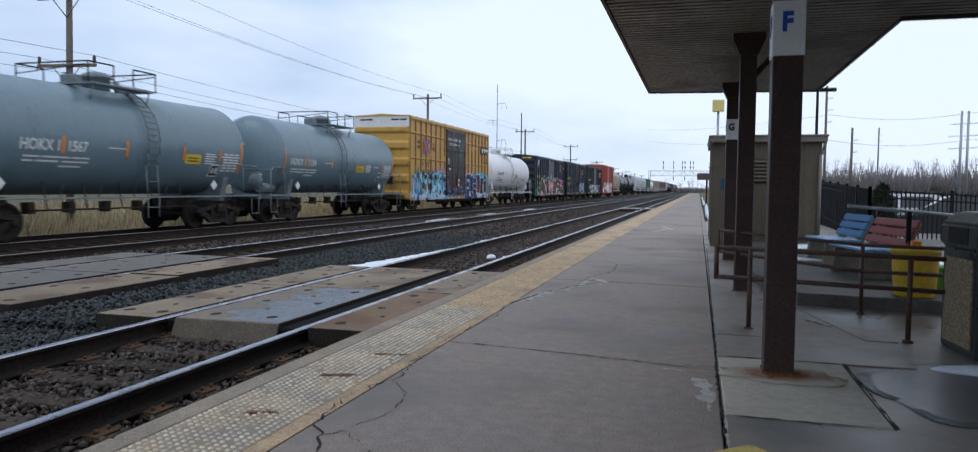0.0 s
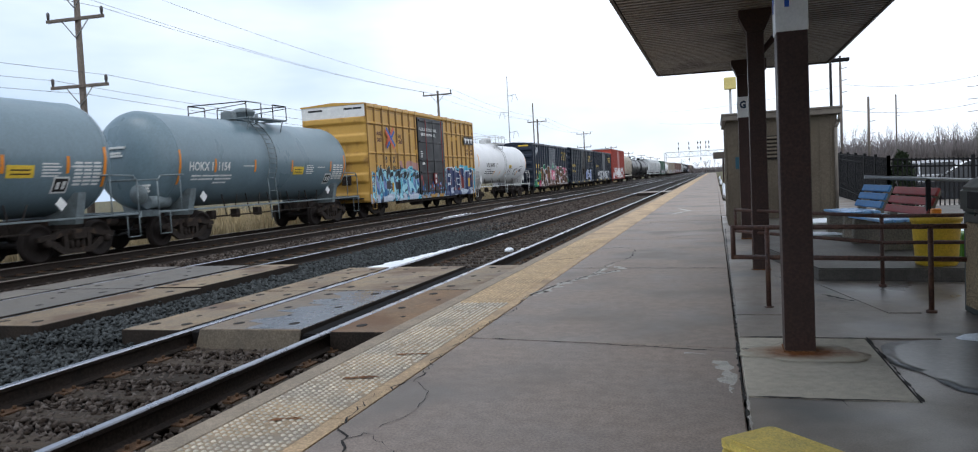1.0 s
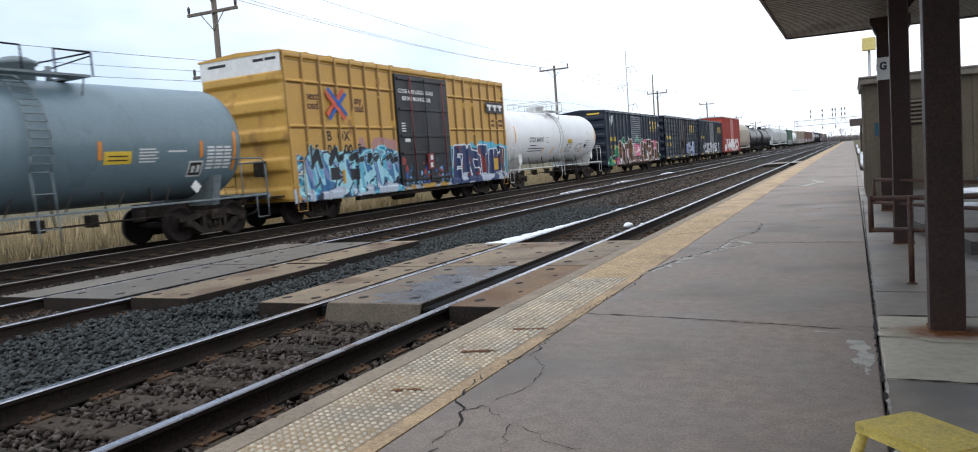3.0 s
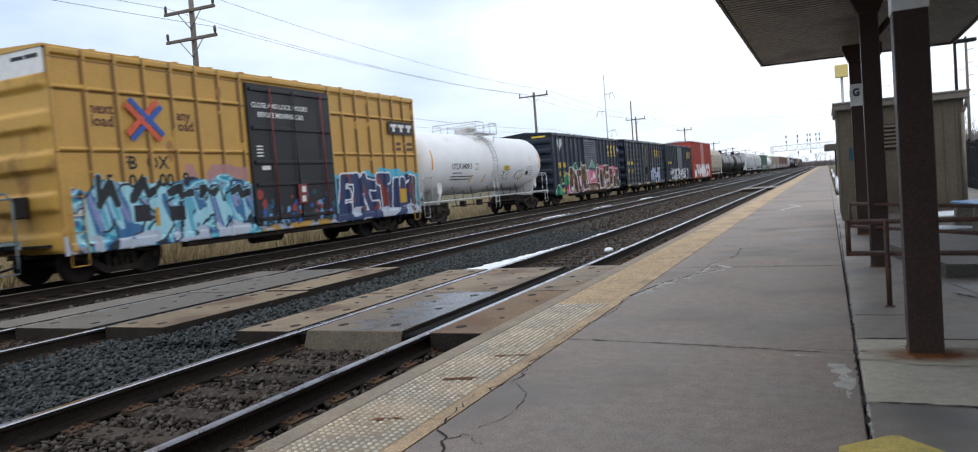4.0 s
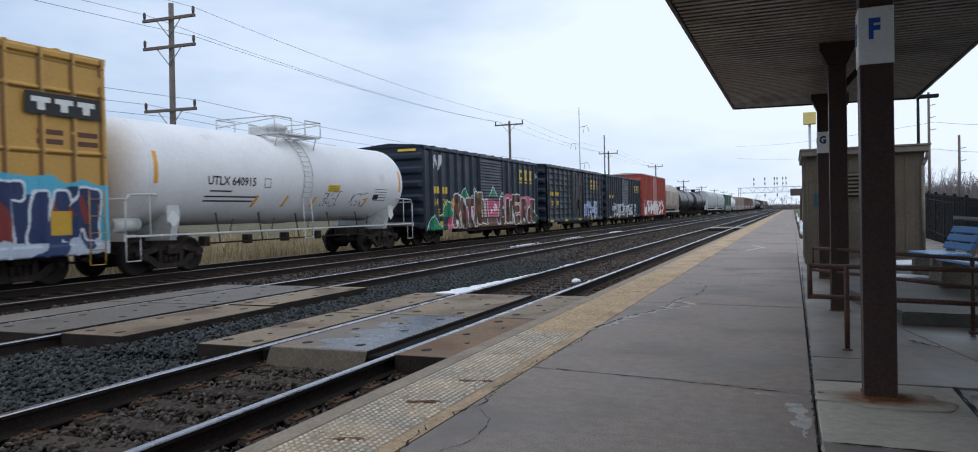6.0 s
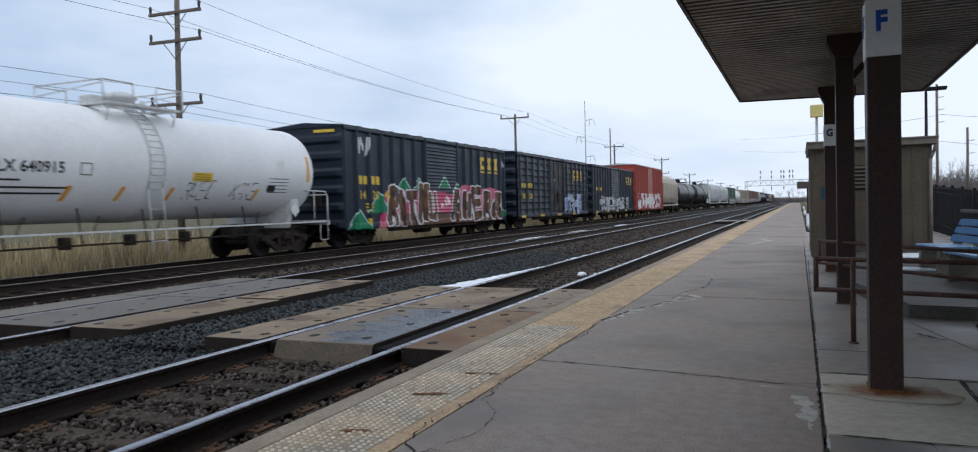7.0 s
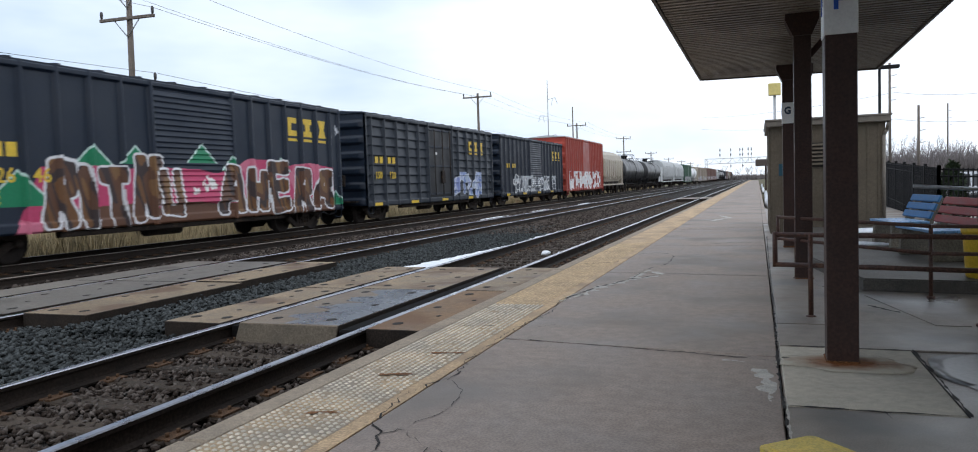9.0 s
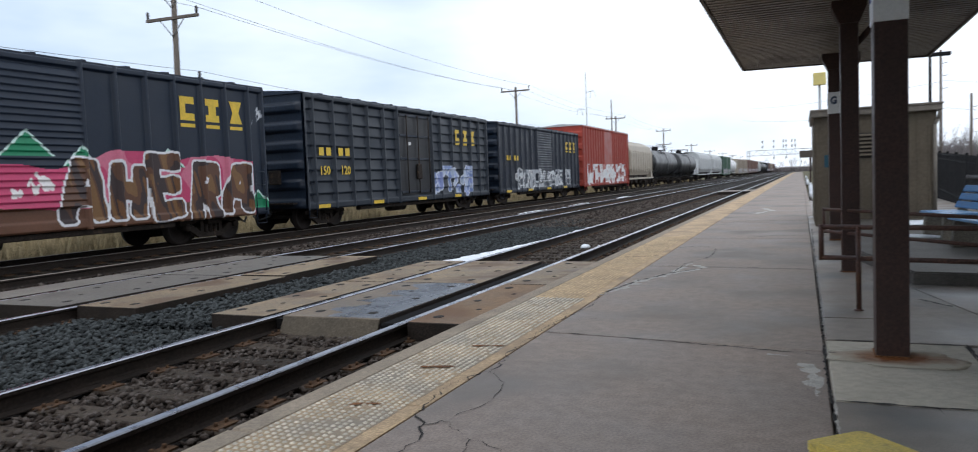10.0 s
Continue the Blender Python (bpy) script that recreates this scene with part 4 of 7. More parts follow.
pipe(bm, [(SX1 + 0.06, SY0 - 0.05, 2.25), (SX1 + 0.02, SY0 - 0.03, 2.05), (SX1 - 0.03, SY0 - 0.03, 1.95), (SX1 - 0.03, SY0 - 0.03, 0.0)], 0.032)
part("downspout", bm, SHED_ROOF, shed)
bm = bmesh.new()
box(bm, SX0 + 0.17, SX0 + 0.33, SY0 - 0.03, SY0 - 0.015, 1.2, 1.45, 0.003)
part("notice", bm, SIGN_TEAL, shed, "small teal notice")


# ---- railings ----
def railing(name, label, pts, posts, tops, r, material, left_loop=True, group="ramp railings"):
    """Two pipe rails with posts and a closed end loop."""
    ob = tagged(empty(name), label, "railing", group)
    hi, lo = tops
    for z in tops:
        bm = bmesh.new()
        pipe(bm, [(x, y, z - 0.03 * i) for i, (x, y) in enumerate(pts)], r, 10)
        part("rail", bm, material, ob)
    if left_loop:
        bm = bmesh.new()
        rod(bm, (*pts[0], lo - r), (*pts[0], hi + r), r, 10)
        part("end_loop", bm, material, ob)
    for x, y, z in posts:
        bm = bmesh.new()
        rod(bm, (x, y, -0.02), (x, y, z), r, 10)
        revolve(bm, [(-0.012, r * 2.0), (0.006, r * 2.0), (0.012, r * 1.2)], 12, "z", (x, y, 0.0))
        part("post", bm, material, ob)
    return ob


railing("railing", "rusty brown two-rail pipe railing along the ramp", [(0.15, 7.02), (2.3, 6.70)], [(0.43, 6.97, 0.70), (1.64, 6.79, 0.67)], (0.70, 0.44), 0.021, RAILING)
railing("railing", "rusty brown two-rail pipe railing behind the ramp", [(0.24, 9.75), (1.56, 8.18), (2.75, 8.28)], [(0.43, 9.52, 0.68), (1.56, 8.2, 0.68)], (0.71, 0.45), 0.019, RAILING)
handrail = tagged(empty("handrail"), "grey galvanised handrail on black posts", "handrail")
bm = bmesh.new()
pipe(bm, [(1.76, 10.2, 1.03), (3.3, 10.2, 0.90), (5.2, 10.2, 0.80)], 0.024, 10)
part("rail", bm, GALV, handrail)
for x in (2.45, 2.93):
    bm = bmesh.new()
    box(bm, x - 0.025, x + 0.025, 10.175, 10.225, 0.1, 1.03 - (x - 1.76) * 0.085, 0.004)
    part("post", bm, BLACK_STEEL, handrail)

# ---- loose things on the terrace and walkway ----
can = tagged(empty("waste_can", pose(2.18, 8.80, 0.12)), "yellow round waste can with a lid", "waste can")
bm = bmesh.new()
revolve(bm, [(0.0, 0.185), (0.02, 0.195), (0.44, 0.222), (0.46, 0.222)], 28, "z")
part("body", bm, YELLOW, can, smooth=False)
bm = bmesh.new()
revolve(bm, [(0.445, 0.235), (0.49, 0.24), (0.505, 0.22), (0.515, 0.16)], 28, "z")
part("lid", bm, YELLOW, can)
bm = bmesh.new()
box(bm, -0.045, 0.045, -0.045, 0.045, 0.51, 0.58, 0.012)
part("knob", bm, MARK_ORANGE, can, "small orange cap")
bm = bmesh.new()
box(bm, -0.2, 0.2, -0.17, 0.17, 0, 0.27, 0.02)
g = finish("plastic_tote", bm, LIME)
g.matrix_basis = pose(2.72, 9.45, 0.12, 0, 0, 8)
tagged(g, "low lime green plastic tote beside the waste can", "tote")
bm = bmesh.new()
revolve(bm, [(0.0, 0.022), (0.66, 0.022), (0.68, 0.012)], 12, "z")
g = finish("marker_post", bm, LIME_BRIGHT)
g.matrix_basis = pose(3.2, 11.2, 0.12)
tagged(g, "slim fluorescent green marker post", "marker post")

bin_ob = tagged(empty("waste_bin", pose(2.24, 6.55, -0.012, 0, 0, 4)), "square waste bin with pebble panels and dark hood", "waste bin")
bm = bmesh.new()
box(bm, -0.33, 0.33, -0.33, 0.33, 0.0, 0.80, 0.015)
part("body", bm, BIN_GREEN, bin_ob)
for sx, sy in ((0, -1), (-1, 0), (1, 0), (0, 1)):
    bm = bmesh.new()
    if sy:
        box(bm, -0.25, 0.25, sy * 0.335 - 0.01, sy * 0.335 + 0.01, 0.06, 0.72, 0.004)
    else:
        box(bm, sx * 0.335 - 0.01, sx * 0.335 + 0.01, -0.25, 0.25, 0.06, 0.72, 0.004)
    part("panel", bm, PEBBLE, bin_ob, "tan pebble aggregate panel")
bm = bmesh.new()
prism(bm, [(-0.35, 0.80), (0.35, 0.80), (0.35, 0.98), (0.24, 1.07), (-0.24, 1.07), (-0.35, 0.98)], -0.35, 0.35)
bmesh.ops.bevel(bm, geom=bm.edges[:], offset=0.02, segments=2, affect="EDGES")
part("hood", bm, BIN_GREEN, bin_ob)
bm = bmesh.new()
box(bm, -0.356, -0.345, -0.18, 0.18, 0.83, 0.96, 0.004)
part("opening", bm, CRACK, bin_ob)
bm = bmesh.new()
box(bm, -0.18, 0.18, -0.356, -0.345, 0.83, 0.96, 0.004)
part("opening", bm, CRACK, bin_ob)


def bench(x, y, rz, half, back, seat, label, name="bench"):
    ob = tagged(empty(name, pose(x, y, 0.12, 0, 0, rz)), label, "bench", "terrace benches")
    for sx in (0.14 - half, half - 0.14):
        bm = bmesh.new()
        prism(bm, [(-0.30, 0.0), (0.22, 0.0), (0.26, 0.34), (0.40, 0.70), (0.32, 0.72), (0.16, 0.36), (-0.28, 0.33)], sx - 0.05, sx + 0.05, "x")
        bmesh.ops.bevel(bm, geom=bm.edges[:], offset=0.01, segments=1, affect="EDGES")
        part("end_support", bm, BENCH_CONCRETE, ob)
    for k in range(4):
        bm = bmesh.new()
        yy = -0.30 + k * 0.125
        box(bm, -half, half, yy, yy + 0.105, 0.345, 0.38, 0.006)
        part("seat_slat", bm, seat, ob)
    for k in range(3):
        bm = bmesh.new()
        box(bm, -half, half, -0.017, 0.017, -0.05, 0.05, 0.006, pose(0, 0.20 + k * 0.055, 0.46 + k * 0.115, -25))
        part("back_slat", bm, back, ob)
    return ob


bench(2.02, 12.5, -80, 0.50, BENCH_BLUE, BENCH_PALE, "blue slatted bench with concrete supports")
bench(2.14, 10.75, -80, 0.62, BENCH_RED, BENCH_PALE, "bench with red back slats and blue seat")

# step stool close to the camera
stool = tagged(empty("step_stool", pose(0.215, 2.83, 0.0, 0, 0, -48)), "chipped yellow metal step stool on the platform", "step stool")
def rounded(w, d, r, n=5):
    return [(sx * (w - r) + r * math.cos(a), sy * (d - r) + r * math.sin(a)) for sx, sy, a0 in ((1, 1, 0), (-1, 1, 90), (-1, -1, 180), (1, -1, 270))
            for a in (radians(a0 + 90 * i / n) for i in range(n + 1))]


bm = bmesh.new()
prism(bm, rounded(0.18, 0.13, 0.03), 0.225, 0.25, "z")
top = part("top", bm, YELLOW_STOOL, stool)
bm = bmesh.new()
prism(bm, rounded(0.155, 0.105, 0.02), 0.2495, 0.2535, "z")
part("grip_pad", bm, YELLOW_STOOL, top, "gritty yellow tread")
for sx in (-1, 1):
    for sy in (-1, 1):
        bm = bmesh.new()
        rod(bm, (sx * 0.15, sy * 0.10, 0.235), (sx * 0.205, sy * 0.15, 0.0), 0.019, 12)
        part("leg", bm, YELLOW_STOOL, stool)
for sy in (-1, 1):
    bm = bmesh.new()
    rod(bm, (-0.185, sy * 0.13, 0.09), (0.185, sy * 0.13, 0.09), 0.012, 10)
    part("stretcher", bm, YELLOW_STOOL, stool)


# ---- fence, plants, cars ----
def fence(a, b, za, zb, label):
    """Black picket fence between two places; za and zb are its top heights."""
    ob = tagged(empty("fence"), label, "fence")
    a, b = Vector((*a, 0)), Vector((*b, 0))
    length = (b - a).length
    def at(s):
        return a + (b - a) * (s / length), za + (zb - za) * s / length
    for dz in (0.04, 0.20, 1.22):
        bm = bmesh.new()
        p, z = at(0)
        q, w = at(length)
        rod(bm, (p.x, p.y, z - dz), (q.x, q.y, w - dz), 0.02, 4)
        part("rail", bm, BLACK_STEEL, ob)
    s, k = 0.0, 0
    while s <= length:
        p, z = at(s)
        bm = bmesh.new()
        big = k % 18 == 0
        r = 0.035 if big else 0.013
        box(bm, p.x - r, p.x + r, p.y - r, p.y + r, z - 1.75, z + (0.06 if big else 0.0))
        part("post" if big else "picket", bm, BLACK_STEEL, ob)
        s += 0.10
        k += 1
    return ob


fence((4.02, 20.2), (9.6, 20.4), 1.27, 1.02, "black steel picket fence by the parking lot")
fence((4.02, 20.2), (4.35, 31), 1.27, 1.60, "black steel picket fence running back from the corner")


def conifer(x, y, h, r, z, seed, label):
    ob = tagged(empty("shrub", pose(x, y, z)), label, "shrub")
    bm = bmesh.new()
    rod(bm, (0, 0, 0), (0, 0, h * 0.9), 0.05, 7, 0.01)
    part("trunk", bm, BARK, ob)
    q = np.random.default_rng(seed)
    n = 2600
    t = q.random(n) ** 0.8
    rad = r * np.sin(np.pi * np.clip(0.18 + 0.82 * t, 0, 1)) ** 0.7 * q.uniform(0.55, 1.08, n)
    a = q.random(n) * 6.283
    c = np.stack([rad * np.cos(a), rad * np.sin(a), 0.05 + t * h], 1)
    d = q.normal(0, 1, (n, 2, 3)) * 0.045
    d[:, :, 2] += 0.03
    v = np.stack([c, c + d[:, 0], c + d[:, 1]], 1)
    tagged(raw_mesh("crown", v.reshape(-1, 3), np.arange(n * 3).reshape(-1, 3), CONIFER, ob), kind="stuff")
    return ob


conifer(4.55, 21.4, 1.72, 0.36, -0.4, 1, "dark green clipped evergreen shrub behind the fence")
conifer(3.9, 33, 2.3, 0.35, -0.4, 2, "small dark evergreen behind the shed")
conifer(4.5, 33.5, 2.4, 0.35, -0.4, 3, "small dark evergreen behind the shed")


def car(x, y, rz, paint, label):
    ob = tagged(empty("parked_car", pose(x, y, -0.40, 0, 0, rz)), label, "car", "parked cars")
    prof = [(-2.25, 0.35), (2.2, 0.35), (2.3, 0.62), (2.15, 0.86), (1.15, 0.98), (0.35, 1.50), (-1.5, 1.55), (-2.15, 1.05), (-2.3, 0.7)]
    bm = bmesh.new()
    prism(bm, prof, -0.88, 0.88, "x")
    for v in bm.verts:
        if v.co.z > 1.2:
            v.co.x *= 0.78
    bmesh.ops.bevel(bm, geom=bm.edges[:], offset=0.05, segments=2, affect="EDGES")
    part("body", bm, paint, ob)
    for s in (-1, 1):
        bm = bmesh.new()
        for y0, y1, y2, y3 in ((-1.35, -0.35, -0.35, -1.7), (-0.27, 0.25, 0.80, -0.27)):
            p = [(s * 0.70, y0, 1.44), (s * 0.70, y1, 1.44), (s * 0.852, y2, 1.03), (s * 0.852, y3, 1.03)]
            poly(bm, [(px + s * 0.022, py, pz) for px, py, pz in p])
        part("window", bm, GLASS_DARK, ob)
    for y0, z0, y1, z1 in ((0.42, 1.47, 1.13, 1.02), (-1.58, 1.50, -2.12, 1.10)):
        bm = bmesh.new()
        poly(bm, [(-0.64, y0 + 0.02, z0), (0.64, y0 + 0.02, z0), (0.74, y1 + 0.03 * (1 if y1 > 0 else -1), z1), (-0.74, y1 + 0.03 * (1 if y1 > 0 else -1), z1)])
        for f in bm.faces:
            f.normal_update()
        part("windscreen", bm, GLASS_DARK, ob)
    for sx in (-0.8, 0.8):
        for yy in (-1.4, 1.4):
            bm = bmesh.new()
            revolve(bm, [(-0.11, 0.24), (-0.10, 0.33), (0.10, 0.33), (0.11, 0.24)], 20, "x", (sx, yy, 0.33))
            w = part("wheel", bm, RUBBER, ob)
            bm = bmesh.new()
            revolve(bm, [(-0.115, 0.20), (0.115, 0.20)], 14, "x", (sx, yy, 0.33))
            part("rim", bm, GALV, w)
    for sx in (-0.65, 0.65):
        bm = bmesh.new()
        box(bm, sx - 0.17, sx + 0.17, 2.18, 2.28, 0.66, 0.80, 0.02)
        part("headlight", bm, POST_WHITE, ob)
    return ob


car(7.6, 25.5, 78, CAR_DARK, "dark parked sport utility car")
car(6.9, 31.5, 84, CAR_SILVER, "silver parked car behind the fence")
car(12.5, 27.0, 80, CAR_SILVER, "silver parked car in the lot")


# ---- poles, lamps and wires ----
def lamp_post(x, y, h, label, arm=0.5, z0=-0.4):
    ob = tagged(empty("lamp_post", pose(x, y, z0)), label, "lamp post")
    bm = bmesh.new()
    rod(bm, (0, 0, 0), (0, 0, h), 0.09, 10, 0.06)
    part("pole", bm, BLACK_STEEL, ob)
    bm = bmesh.new()
    box(bm, -0.06, arm, -0.18, 0.18, h, h + 0.16, 0.02)
    part("lamp_head", bm, BLACK_STEEL, ob)
    return ob


lamp_post(5.65, 41, 6.6, "dark parking lot lamp post", 0.85)
sign = tagged(empty("platform_sign", pose(0.86, 40, 0)), "pale yellow panel on a thin post", "sign")
bm = bmesh.new()
rod(bm, (0, 0, -0.6), (0, 0, 5.2), 0.06, 8)
part("pole", bm, GALV, sign)
bm = bmesh.new()
box(bm, -0.29, 0.29, -0.12, 0.12, 5.18, 5.78, 0.03)
part("panel", bm, LAMP_YELLOW, sign, "pale yellow box panel")
for y, h in ((58, 3.4), (75, 4.6), (95, 4.6), (120, 5.0), (150, 5.5)):
    ob = tagged(empty("platform_lamp", pose(0.75 + y * 0.008, y, 0)), "thin grey platform lamp post", "lamp post", "platform lamps")
    bm = bmesh.new()
    rod(bm, (0, 0, -0.6), (0, 0, h), 0.06, 6)
    part("pole", bm, GALV, ob)
    bm = bmesh.new()
    box(bm, -0.25, 0.15, -0.12, 0.12, h, h + 0.18, 0.02)
    part("lamp_head", bm, GALV, ob)
shelter = tagged(empty("platform_shelter", pose(1.1, 100, 0)), "small dark shelter far along the platform", "shelter")
bm = bmesh.new()
box(bm, -1.3, 1.6, -2, 2, 2.5, 3.3, 0.05)
part("roof", bm, FASCIA, shelter)
for x in (-0.1, 1.2):
    bm = bmesh.new()
    box(bm, x - 0.1, x + 0.1, -0.1, 0.1, -0.6, 2.52)
    part("post", bm, BROWN_PAINT, shelter)


def utility_pole(x, y, h, arms, lean, label, width=2.5, zb=-0.95, steel=False):
    ob = tagged(empty("utility_pole", pose(x, y, zb, 0, lean, 0)), label, "utility pole", "trackside poles")
    bm = bmesh.new()
    rod(bm, (0, 0, -0.3), (0, 0, h - zb), 0.15, 10, 0.10)
    part("pole", bm, POLE_WOOD, ob)
    for z in arms:
        bm = bmesh.new()
        box(bm, -width / 2, width / 2, -0.19, -0.09, z - zb - 0.06, z - zb + 0.06, 0.01)
        arm = part("crossarm", bm, POLE_WOOD, ob)
        for s in (-1, 1):
            bm = bmesh.new()
            rod(bm, (s * 0.62, -0.14, z - zb - 0.05), (0, -0.13, z - zb - 0.72), 0.022, 6)
            part("brace", bm, GALV, ob)
            bm = bmesh.new()
            revolve(bm, [(0.05, 0.03), (0.12, 0.05), (0.2, 0.06), (0.3, 0.06), (0.36, 0.03)], 10, "z", (s * (width / 2 - 0.08), -0.14, z - zb))
            part("insulator", bm, INSULATOR, arm)
    return ob


POLES = [(-23.1, 23.2, 9.9, (9.27, 8.14, 5.62), 1.0)] + [(-23.0 - 0.16 * k, 23.2 + 39.2 * k, h, arms, 0.0) for k, h, arms in (
    (1, 9.35, (9.0,)), (2, 9.35, (9.0,)), (3, 9.5, (9.1, 6.6)), (4, 7.9, (7.5,)), (5, 7.4, (7.0,)), (6, 7.4, (7.0,)), (7, 7.4, (7.0,)), (8, 7.4, (7.0,)))]
for x, y, h, arms, lean in POLES:
    utility_pole(x, y, h, arms, lean, "weathered wooden utility pole with crossarms" if len(arms) > 1 else "wooden utility pole with one crossarm", 2.7)
utility_pole(-23.0, 23.2 - 39, 9.9, (9.27, 8.14, 5.62), 0, "weathered wooden utility pole with crossarms", 2.7)
bm = bmesh.new()
rod(bm, (0, 0, -1), (0, 0, 21), 0.12, 8, 0.07)
for z, sx in ((17.2, 1), (14.0, -1), (10.2, 1)):
    rod(bm, (0, 0, z), (sx * 1.5, 0, z + 0.25), 0.05, 5)
    rod(bm, (sx * 1.0, 0, z + 0.2), (sx * 0.75, 0, z - 1.1), 0.04, 5)
    rod(bm, (sx * 1.5, 0, z + 0.25), (sx * 1.9, 0, z - 0.9), 0.04, 5)
tall = finish("tall_mast", bm, GALV)
tall.matrix_basis = pose(-37.6, 139.5, 0)
tagged(tall, "tall thin grey mast with short arms", "mast")
bm = bmesh.new()
rod(bm, (0, 0, -1), (0, 0, 14.9), 0.16, 8, 0.1)
tall = finish("tall_mast", bm, POLE_WOOD)
tall.matrix_basis = pose(-31.5, 134, 0)
tagged(tall, "bare dark wooden mast beyond the tracks", "mast")


def wire(points, sag, r, label):
    cu = bpy.data.curves.new("overhead_wire", "CURVE")
    cu.dimensions, cu.bevel_depth, cu.bevel_resolution = "3D", r, 0
    for a, b in zip(points, points[1:]):
        sp = cu.splines.new("POLY")
        k = 17
        sp.points.add(k - 1)
        for i in range(k):
            f = i / (k - 1)
            sp.points[i].co = (*[p + (q - p) * f for p, q in zip(a[:2], b[:2])], a[2] + (b[2] - a[2]) * f - 4 * sag * f * (1 - f), 1)
    cu.materials.append(WIRE)
    ob = new("overhead_wire", cu)
    return tagged(ob, label, "wire", "overhead wires", "structure")


ys = [23.2 - 39] + [23.2 + 39.2 * k for k in range(0, 4)]
for dx, z0, z1 in ((-1.27, 9.6, 9.35), (1.27, 9.6, 9.35), (1.27, 8.45, 8.8)):
    wire([(-23 + dx, y, z0 if y < 30 else z1) for y in ys], 0.5, 0.008, "thin sagging overhead wire between poles")
for dx, z0 in ((-1.27, 5.95), (1.27, 5.95), (0.3, 5.3)):
    wire([(-23 + dx, y, z0) for y in ys], 0.35, 0.008, "thin sagging overhead wire between poles")

# poles and wires on the parking lot side
for x, y, h, k in ((20.7, 70, 8.4, 2), (12.5, 70, 7.1, 1), (10.4, 70, 10.7, 1), (25, 120, 11, 1)):
    ob = tagged(empty("utility_pole", pose(x, y, -0.5)), "double steel utility pole with short arms" if k == 2 else "thin grey utility pole with short arms", "utility pole", "lot side poles")
    for j in range(k):
        bm = bmesh.new()
        rod(bm, (j * 0.5, 0, 0), (j * 0.5, 0, h), 0.12, 8, 0.09)
        part("pole", bm, POLE_WOOD if k == 1 else GALV, ob)
    for j in range(3):
        bm = bmesh.new()
        z = h - 1.0 - j * 1.0
        rod(bm, (-0.9 if k == 2 else 0, 0, z - 0.1), (1.3 if k == 2 else 0.5, 0, z), 0.03, 5)
        part("arm", bm, GALV, ob)
for z in (7.8, 5.6):
    wire([(-10, 150, z + 5), (10.9, 70.5, z), (21.4, 70.5, z), (60, 60, z)], 0.5, 0.012, "thin overhead wire across the parking lot")

# signal bridge
bridge = tagged(empty("signal_bridge", pose(0, 377, 0)), "grey signal bridge with black signal heads over the tracks", "signal bridge")
LOW, HIGH = 7.9, 10.3
for x in (-23.3, 4.7):
    bm = bmesh.new()
    for dx, dy in ((-0.5, -0.5), (0.5, -0.5), (0.5, 0.5), (-0.5, 0.5)):
        rod(bm, (x + dx, dy, -1), (x + dx, dy, HIGH), 0.10, 5)
    for k in range(8):
        rod(bm, (x - 0.5, -0.5, k * 1.25), (x + 0.5, -0.5, k * 1.25 + 1.25), 0.05, 4)
    part("tower", bm, GALV, bridge)
bm = bmesh.new()
for z in (LOW, HIGH):
    for dy in (-0.6, 0.6):
        rod(bm, (-23.8, dy, z), (5.2, dy, z), 0.11, 5)
for k in range(14):
    x = -23.3 + k * 2.0
    rod(bm, (x, -0.6, LOW if k % 2 else HIGH), (x + 2.0, -0.6, HIGH if k % 2 else LOW), 0.07, 4)
part("truss", bm, GALV, bridge)
for x, hang in ((-16.8, 0), (-11.9, 1), (-7.7, 0), (-6.5, 1), (-4.0, 0), (-2.6, 0)):
    bm = bmesh.new()
    rod(bm, (x, -0.7, LOW - 3.4 * hang), (x, -0.7, 15.0), 0.06, 5)
    part("mast", bm, GALV, bridge)
    for z in (14.3, 12.0) + ((6.6,) if hang else ()):
        bm = bmesh.new()
        revolve(bm, [(-0.06, 0.33), (0.06, 0.33)], 14, "y", (x, -0.95, z))
        box(bm, x - 0.19, x + 0.19, -0.9, -0.6, z - 0.68, z + 0.68, 0.05)
        part("signal_head", bm, SIGNAL_HAZED, bridge)


